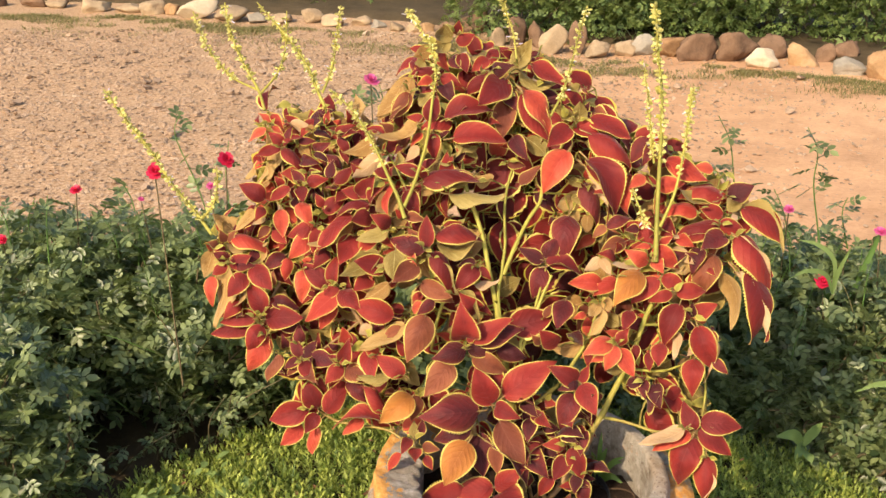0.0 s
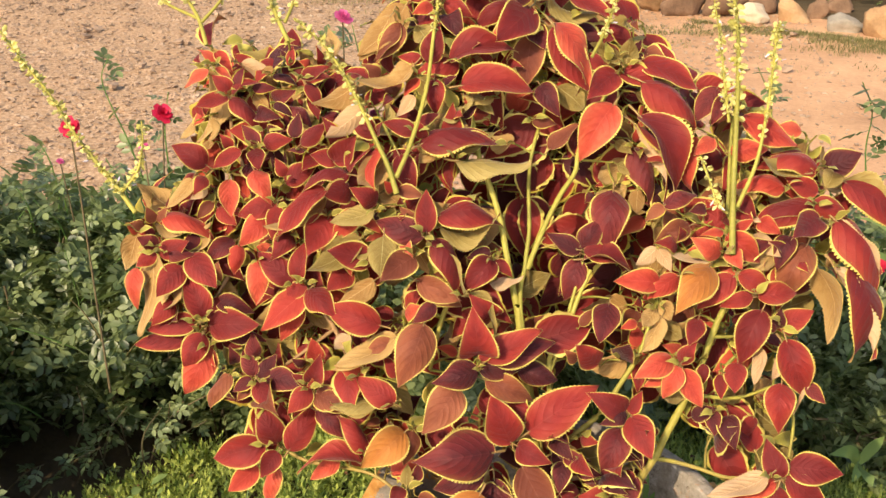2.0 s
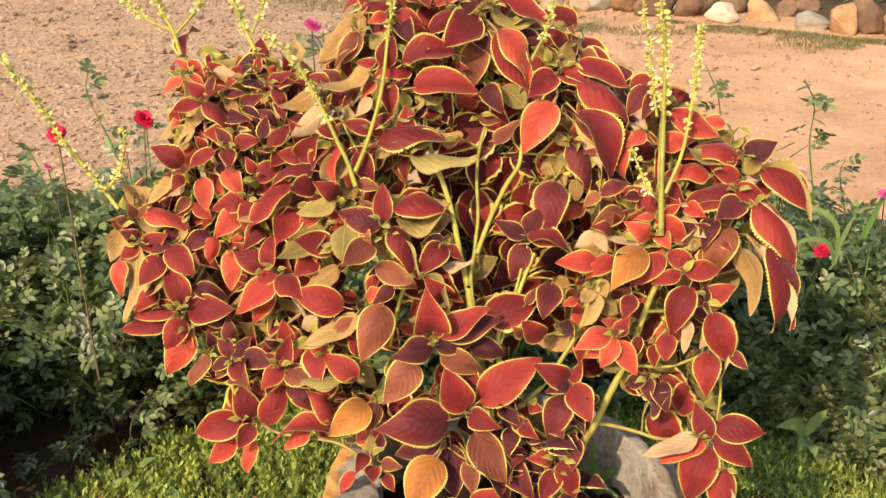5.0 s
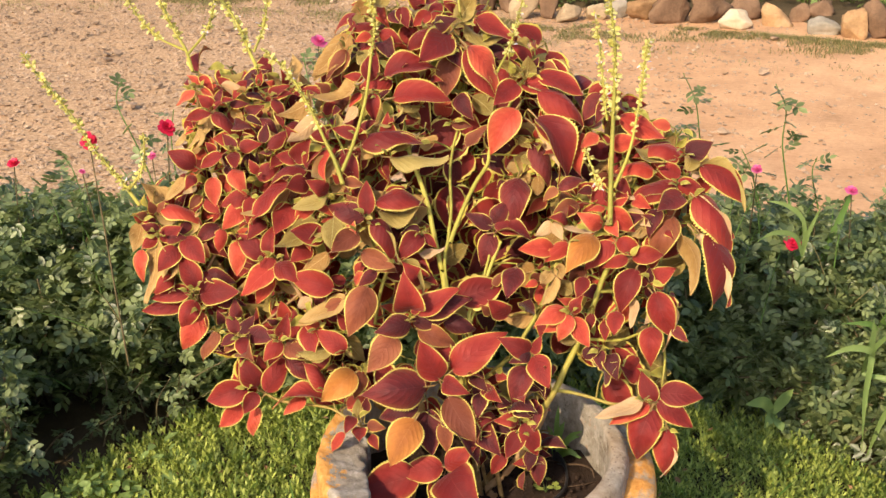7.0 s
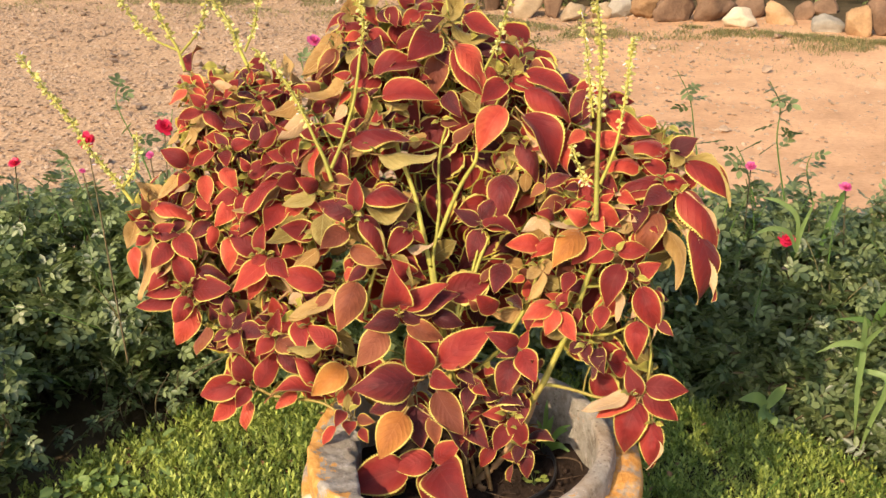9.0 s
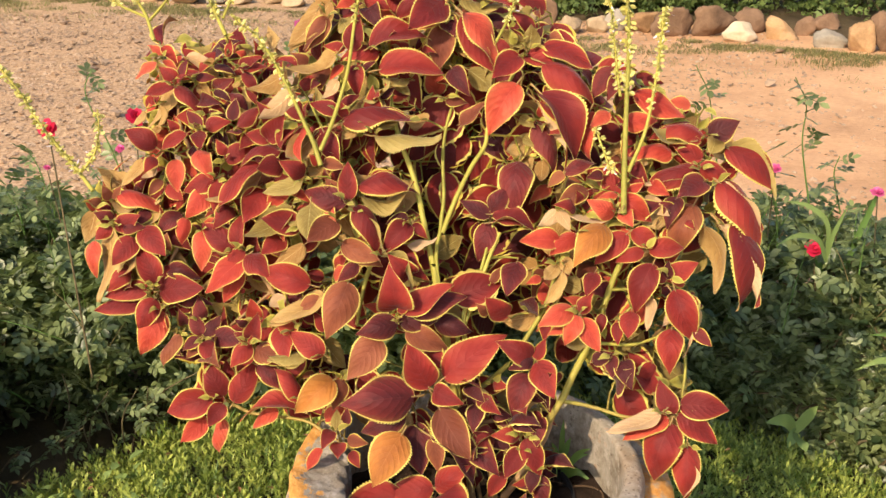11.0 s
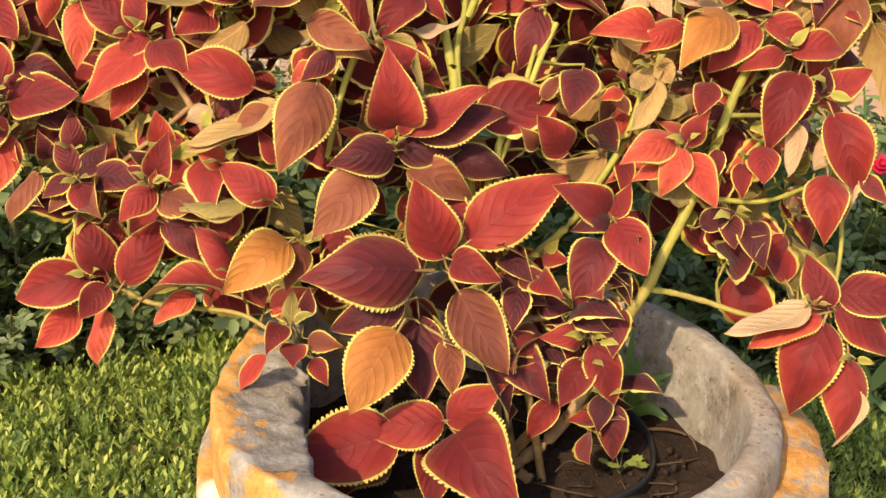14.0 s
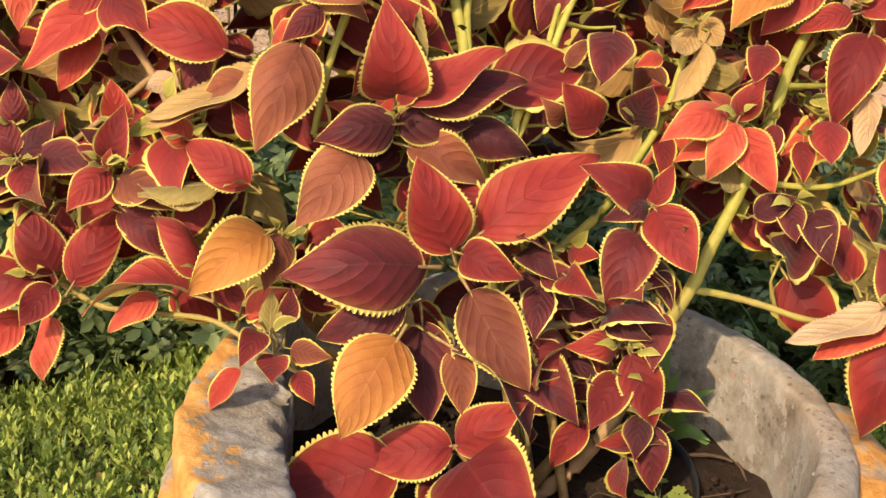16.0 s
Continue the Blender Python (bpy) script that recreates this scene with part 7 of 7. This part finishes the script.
leaf((0.126, 0.142, 0.740), (0.141, 0.131, 0.718), (0.30, 0.89, -0.33), 0.016, 'pale')
leaf((0.131, 0.117, 0.688), (0.139, 0.098, 0.672), (0.44, 0.64, -0.63), 0.017, 'tan')
leaf((0.199, 0.084, 0.615), (0.199, 0.073, 0.589), (-0.24, -0.83, 0.50), 0.016, 'crimson')
leaf((-0.314, 0.268, 0.896), (-0.285, 0.264, 0.890), (0.12, -0.45, 0.88), 0.015, 'maroon')
leaf((-0.014, 0.236, 0.858), (0.014, 0.233, 0.855), (-0.07, -0.91, 0.40), 0.016, 'orange')
leaf((-0.165, 0.085, 0.602), (-0.178, 0.095, 0.626), (0.32, -0.80, 0.50), 0.015, 'crimson')
leaf((-0.189, 0.246, 0.903), (-0.208, 0.240, 0.918), (0.35, -0.92, 0.17), 0.017, 'orange')
leaf((0.098, 0.044, 0.513), (0.095, 0.034, 0.488), (-0.21, -0.85, 0.48), 0.016, 'crimson')
leaf((-0.354, 0.153, 0.580), (-0.359, 0.148, 0.605), (0.33, -0.94, 0.05), 0.016, 'maroon')
leaf((-0.386, 0.206, 0.723), (-0.403, 0.197, 0.701), (0.45, 0.66, -0.60), 0.015, 'tan')
leaf((-0.218, 0.120, 0.637), (-0.234, 0.102, 0.628), (-0.21, 0.68, -0.71), 0.017, 'pale')
leaf((-0.060, 0.143, 0.733), (-0.087, 0.141, 0.724), (-0.05, -0.86, 0.50), 0.015, 'maroon')
leaf((0.045, 0.073, 0.536), (0.059, 0.052, 0.542), (-0.79, -0.46, 0.41), 0.017, 'crimson')
leaf((-0.124, 0.183, 0.839), (-0.150, 0.178, 0.826), (0.14, 0.84, -0.53), 0.015, 'tan')
leaf((-0.208, 0.158, 0.764), (-0.183, 0.151, 0.750), (0.22, -0.64, 0.74), 0.015, 'coral')
leaf((0.136, 0.179, 0.778), (0.116, 0.173, 0.761), (-0.09, -0.83, 0.55), 0.016, 'orange')
leaf((0.243, 0.186, 0.789), (0.214, 0.189, 0.792), (-0.02, 0.63, -0.78), 0.015, 'tan')
leaf((-0.201, 0.236, 0.902), (-0.230, 0.240, 0.907), (0.09, -0.47, 0.88), 0.014, 'crimson')
leaf((-0.130, 0.288, 0.977), (-0.152, 0.275, 0.970), (0.38, -0.80, 0.46), 0.016, 'coral')
leaf((0.040, 0.107, 0.616), (0.025, 0.096, 0.633), (0.33, -0.94, -0.11), 0.016, 'orange')
leaf((0.258, 0.098, 0.666), (0.259, 0.097, 0.691), (-0.33, -0.93, 0.13), 0.016, 'maroon')
leaf((-0.386, 0.255, 0.847), (-0.389, 0.244, 0.821), (0.47, 0.79, -0.39), 0.014, 'tan')
leaf((-0.338, 0.264, 0.882), (-0.310, 0.263, 0.883), (-0.05, -0.86, 0.51), 0.014, 'maroon')
leaf((0.137, 0.082, 0.610), (0.112, 0.079, 0.600), (-0.10, -0.78, 0.61), 0.014, 'coral')
leaf((-0.101, 0.331, 1.033), (-0.114, 0.326, 1.053), (-0.06, 0.99, 0.08), 0.016, 'olive')
leaf((-0.336, 0.269, 0.873), (-0.318, 0.261, 0.855), (0.15, 0.88, -0.44), 0.015, 'tan')
leaf((-0.382, 0.219, 0.757), (-0.399, 0.212, 0.738), (0.11, -0.91, 0.40), 0.015, 'orange')
leaf((-0.333, 0.138, 0.560), (-0.351, 0.131, 0.542), (0.01, -0.88, 0.47), 0.015, 'orange')
leaf((-0.094, 0.333, 1.036), (-0.090, 0.330, 1.060), (-0.04, -1.00, -0.00), 0.016, 'crimson')
leaf((0.180, 0.089, 0.624), (0.175, 0.079, 0.599), (-0.23, -0.82, 0.53), 0.014, 'crimson')
leaf((-0.319, 0.242, 0.836), (-0.297, 0.230, 0.842), (-0.50, -0.80, 0.34), 0.015, 'maroon')
leaf((-0.144, 0.242, 0.903), (-0.162, 0.234, 0.884), (-0.33, -0.74, 0.59), 0.014, 'coral')
leaf((0.085, 0.212, 0.815), (0.111, 0.207, 0.806), (0.00, 0.86, -0.51), 0.014, 'olive')
leaf((0.186, 0.183, 0.773), (0.163, 0.172, 0.773), (0.34, -0.77, 0.54), 0.015, 'maroon')
leaf((-0.145, 0.204, 0.859), (-0.122, 0.209, 0.873), (-0.16, -0.83, 0.54), 0.014, 'crimson')
leaf((-0.150, 0.041, 0.487), (-0.149, 0.051, 0.512), (0.09, 0.93, -0.37), 0.014, 'olive')
leaf((-0.055, 0.135, 0.726), (-0.037, 0.127, 0.710), (-0.05, -0.86, 0.51), 0.014, 'crimson')
leaf((0.084, 0.275, 0.923), (0.070, 0.277, 0.942), (-0.06, -0.97, 0.23), 0.015, 'maroon')
leaf((0.043, 0.124, 0.651), (0.059, 0.130, 0.671), (-0.30, -0.82, 0.49), 0.013, 'orange')
leaf((-0.080, 0.238, 0.880), (-0.059, 0.230, 0.866), (0.31, 0.92, -0.25), 0.013, 'olive')
leaf((-0.132, 0.030, 0.465), (-0.121, 0.013, 0.452), (-0.16, -0.57, 0.80), 0.015, 'crimson')
leaf((-0.356, 0.257, 0.883), (-0.347, 0.266, 0.906), (-0.19, -0.88, 0.43), 0.013, 'maroon')
leaf((-0.448, 0.204, 0.720), (-0.469, 0.200, 0.727), (0.28, -0.84, 0.47), 0.015, 'crimson')
leaf((0.034, 0.046, 0.474), (0.019, 0.036, 0.489), (0.50, -0.87, 0.06), 0.014, 'crimson')
leaf((-0.450, 0.206, 0.734), (-0.455, 0.201, 0.755), (0.41, -0.91, 0.02), 0.015, 'orange')
leaf((-0.311, 0.241, 0.869), (-0.288, 0.235, 0.858), (0.17, -0.67, 0.72), 0.013, 'maroon')
leaf((-0.140, 0.049, 0.491), (-0.137, 0.051, 0.515), (0.01, -0.97, 0.23), 0.014, 'maroon')
leaf((-0.296, 0.211, 0.793), (-0.306, 0.212, 0.813), (0.22, -0.94, 0.27), 0.015, 'crimson')
leaf((-0.008, 0.321, 1.005), (-0.026, 0.313, 1.016), (0.39, -0.91, 0.11), 0.014, 'crimson')
leaf((-0.381, 0.275, 0.908), (-0.400, 0.282, 0.922), (0.29, -0.65, 0.70), 0.013, 'coral')
leaf((-0.467, 0.203, 0.723), (-0.479, 0.195, 0.738), (0.59, -0.79, 0.17), 0.015, 'coral')
leaf((0.258, 0.098, 0.666), (0.238, 0.089, 0.673), (0.43, -0.80, 0.42), 0.013, 'crimson')
leaf((-0.157, 0.131, 0.745), (-0.148, 0.111, 0.738), (-0.31, -0.38, 0.87), 0.014, 'coral')
leaf((-0.072, 0.074, 0.632), (-0.056, 0.079, 0.650), (-0.19, -0.88, 0.44), 0.012, 'crimson')
leaf((0.081, 0.216, 0.841), (0.100, 0.210, 0.829), (0.28, 0.92, -0.28), 0.013, 'olive')
leaf((-0.408, 0.265, 0.837), (-0.425, 0.259, 0.821), (0.32, 0.73, -0.61), 0.012, 'tan')
leaf((-0.096, 0.226, 0.863), (-0.078, 0.231, 0.875), (0.02, -0.90, 0.43), 0.013, 'maroon')
leaf((-0.294, 0.262, 0.909), (-0.291, 0.271, 0.931), (-0.20, -0.89, 0.40), 0.012, 'crimson')
leaf((-0.139, 0.185, 0.850), (-0.142, 0.178, 0.869), (0.10, -0.98, -0.17), 0.014, 'crimson')
leaf((-0.380, 0.272, 0.903), (-0.361, 0.265, 0.889), (0.37, -0.54, 0.76), 0.012, 'coral')
leaf((0.201, 0.154, 0.756), (0.177, 0.155, 0.755), (-0.06, -0.64, 0.76), 0.012, 'coral')
leaf((-0.361, 0.237, 0.816), (-0.373, 0.237, 0.833), (0.24, -0.91, 0.33), 0.014, 'crimson')
leaf((0.308, 0.194, 0.817), (0.287, 0.191, 0.809), (-0.06, -0.85, 0.53), 0.012, 'crimson')
leaf((0.214, 0.156, 0.759), (0.234, 0.160, 0.770), (-0.09, -0.82, 0.56), 0.012, 'coral')
leaf((-0.387, 0.216, 0.774), (-0.406, 0.212, 0.762), (0.10, 0.96, -0.27), 0.012, 'pale')
leaf((-0.265, 0.113, 0.575), (-0.284, 0.119, 0.585), (0.03, -0.78, 0.62), 0.012, 'crimson')
leaf((-0.447, 0.207, 0.736), (-0.434, 0.207, 0.753), (-0.02, -0.99, 0.17), 0.012, 'orange')
leaf((-0.461, 0.205, 0.729), (-0.474, 0.195, 0.738), (0.69, -0.67, 0.27), 0.014, 'orange')
leaf((-0.171, 0.154, 0.797), (-0.181, 0.149, 0.812), (0.36, -0.93, 0.09), 0.013, 'coral')
leaf((0.105, 0.114, 0.662), (0.087, 0.109, 0.657), (0.07, -0.78, 0.62), 0.012, 'coral')
leaf((-0.273, 0.215, 0.822), (-0.294, 0.217, 0.823), (-0.01, -0.52, 0.85), 0.010, 'maroon')
leaf((-0.119, 0.236, 0.897), (-0.102, 0.240, 0.908), (-0.22, -0.77, 0.60), 0.010, 'maroon')
leaf((-0.197, 0.135, 0.728), (-0.216, 0.137, 0.732), (-0.07, 0.66, -0.75), 0.010, 'olive')
leaf((-0.382, 0.243, 0.821), (-0.400, 0.241, 0.814), (0.18, 0.69, -0.70), 0.010, 'tan')
leaf((-0.176, 0.239, 0.882), (-0.185, 0.226, 0.874), (0.36, -0.60, 0.72), 0.011, 'maroon')
leaf((0.104, 0.279, 0.929), (0.112, 0.279, 0.944), (-0.23, -0.94, 0.25), 0.011, 'maroon')
leaf((-0.298, 0.265, 0.913), (-0.306, 0.272, 0.928), (0.66, -0.52, 0.55), 0.009, 'maroon')
leaf((-0.269, 0.259, 0.912), (-0.279, 0.250, 0.918), (0.65, -0.75, 0.14), 0.011, 'coral')
leaf((-0.313, 0.272, 0.902), (-0.327, 0.268, 0.901), (-0.08, 0.96, -0.27), 0.010, 'tan')
leaf((-0.398, 0.162, 0.626), (-0.398, 0.168, 0.641), (-0.39, -0.85, 0.36), 0.008, 'lime')
leaf((-0.262, 0.108, 0.575), (-0.259, 0.104, 0.588), (-0.08, -0.99, -0.13), 0.008, 'crimson')


OUTER = list(LEAVES)


def inner_leaves():
    """Leaves just behind the outer ones, and shaded ones deeper in the bush."""
    rng = np.random.default_rng(77)
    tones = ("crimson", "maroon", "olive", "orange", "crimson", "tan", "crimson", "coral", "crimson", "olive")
    spots = np.array([(p.x, p.z) for a, b, w in OUTER for p in (a.lerp(b, 0.25), a.lerp(b, 0.6), a.lerp(b, 0.9))])
    seeds = list(OUTER)
    for _ in range(90):
        # the dense crown beside the main fork
        x = rng.uniform(-0.02, 0.19)
        p = Vector((x, rng.uniform(0.28, 0.34), rng.uniform(0.74, 0.94 - 0.9 * max(0, x - 0.06))))
        seeds.append((p, p + Vector((0, 0, -0.02)), 0.03))
    for i in range(490):
        a, b, w = seeds[int(rng.integers(len(seeds)))] if i > 300 else seeds[i % len(seeds)]
        o = a.lerp(b, rng.uniform(0.0, 0.6))
        deep = i > 400
        gap = -0.03 < o.x < 0.13 and 0.50 < o.z < 0.76
        if gap:
            continue
        heart = o + Vector((rng.normal(0, 0.015), rng.uniform(0.09, 0.22) if deep else rng.uniform(0.03, 0.085), rng.normal(0, 0.014)))
        axis = Vector((1.4 * heart.x + rng.normal(-0.1, 0.35), -0.75, rng.uniform(0.25, 0.95))).normalized()
        e1 = axis.orthogonal().normalized()
        e1.rotate(Matrix.Rotation(rng.uniform(0, 6.3), 3, axis))
        e2 = axis.cross(e1)
        size = rng.uniform(0.040, 0.072)
        # two crossed pairs: the older one larger and drooping
        for k in range(6):
            turn = math.pi * k + (math.pi / 2 if k in (2, 3) else 0) + rng.normal(0, 0.2) + (0.7 if k > 3 else 0)
            radial = e1 * math.cos(turn) + e2 * math.sin(turn)
            lift = (-0.25, 0.15, 0.75)[k // 2] + rng.normal(0, 0.25)
            d = (radial * math.cos(lift) + axis * math.sin(lift) + Vector((0, 0, -0.22 if k < 2 else -0.08))).normalized()
            foot = heart + d * 0.010 - axis * (0.012, 0.004, 0.0)[k // 2]
            l = size * (1.0, 0.8, 0.42)[k // 2] * rng.uniform(0.85, 1.12)
            tip = foot + d * l
            if foot.z < 0.47 or tip.z > 1.0 or tip.z < 0.44:
                continue
            n = axis * math.cos(lift) - radial * math.sin(lift) + Vector((rng.normal(0, 0.2), rng.normal(0, 0.2), 0.1))
            near = np.hypot(spots[:, 0] - tip.x, spots[:, 1] - tip.z)
            inside = 0.0 < tip.x < 0.20 and 0.6 < tip.z < 0.92 - 0.9 * max(0, tip.x - 0.06)
            if not inside and (near.min() > 0.012 or (near < 0.045).sum() < 7):
                continue
            tone = tones[int(rng.integers(len(tones)))]
            if k > 3 and rng.random() < 0.6:
                tone = "lime"
            if rng.random() < (0.32, 0.20, 0.0)[k // 2]:
                tone, n = ("tan", "olive", "tan")[int(rng.integers(3))], -n
            leaf(foot, tip, n, l * rng.uniform(0.52, 0.68), tone, False)
    # dark young leaves crowding the soil beside the thick stump
    for i in range(46):
        foot = Vector((rng.uniform(0.015, 0.13), rng.uniform(0.03, 0.10), rng.uniform(0.40, 0.54)))
        d = Vector((rng.normal(0.1, 0.7), rng.normal(-0.5, 0.3), rng.normal(-0.1, 0.5))).normalized()
        l = rng.uniform(0.028, 0.05)
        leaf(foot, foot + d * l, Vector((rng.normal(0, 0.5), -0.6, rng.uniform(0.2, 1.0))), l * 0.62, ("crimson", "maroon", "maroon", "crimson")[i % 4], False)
    # the far side of the bush
    for i in range(330):
        foot = Vector((rng.uniform(-0.16, 0.26), rng.uniform(0.27, 0.43), rng.uniform(0.50, 0.93)))
        if i > 210:
            foot = Vector((rng.uniform(-0.05, 0.16), rng.uniform(0.25, 0.38), rng.uniform(0.60, 0.86)))
        if foot.z > 0.95 - 0.75 * abs(foot.x - 0.02):
            continue
        d = Vector((rng.normal(0, 0.8), rng.normal(0, 0.3), rng.normal(-0.4, 0.4))).normalized()
        l = rng.uniform(0.045, 0.075)
        # maroon puts the shade of the gap behind the fork into leaf colour
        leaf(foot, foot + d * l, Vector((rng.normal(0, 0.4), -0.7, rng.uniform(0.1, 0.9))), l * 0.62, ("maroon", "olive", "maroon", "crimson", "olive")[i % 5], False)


def young_tips():
    """Pairs of tiny yellow-green leaves at the joints."""
    rng = np.random.default_rng(91)
    for a, b, w in OUTER:
        if rng.random() < 0.24:
            for s in (-1, 1):
                d = Vector((s * rng.uniform(0.3, 1.0), rng.uniform(-0.9, -0.1), rng.uniform(-0.1, 0.9))).normalized()
                l = rng.uniform(0.009, 0.018)
                foot = a + d * 0.004 + Vector((0, -0.006, 0.004))
                leaf(foot, foot + d * l, Vector((rng.normal(0, 0.4), -0.5, 0.8)), l * 0.5, "lime", False)


inner_leaves()
young_tips()
join_rest()


def twigs():
    """Side shoots that carry every leaf back to the nearest stem."""
    pts = np.array([tuple(p) for p, _ in TREE])
    rad = [r for _, r in TREE]
    todo = sorted(NODES, key=lambda q: float(np.min(np.linalg.norm(pts - np.array(q), axis=1))))
    pieces = []
    for q in todo:
        d = pts - np.array(q)
        cost = np.linalg.norm(d, axis=1) + 0.9 * np.maximum(0, d[:, 2])
        k = int(np.argmin(cost))
        p = Vector(pts[k])
        gap = (q - p).length
        if gap < 0.004:
            continue
        mid = p.lerp(q, 0.55) + Vector((0, 0.012, -0.10 * gap))
        line = smooth_line([p, mid, q], 3)
        r = min(rad[k] * 0.7, 0.0022)
        pieces.append(tube(line, max(r, 0.0011), 0.0010, 5))
        pts = np.concatenate([pts, np.array([tuple(x) for x in line[2:]])])
        rad += [max(r, 0.0011)] * len(line[2:])
    v, f = join(*pieces)
    part("side_shoot_tangle", mesh_from("side_shoot_tangle", v, f, [STEM["green"]]), COLEUS, "thin yellow green side shoots", "stuff")


twigs()
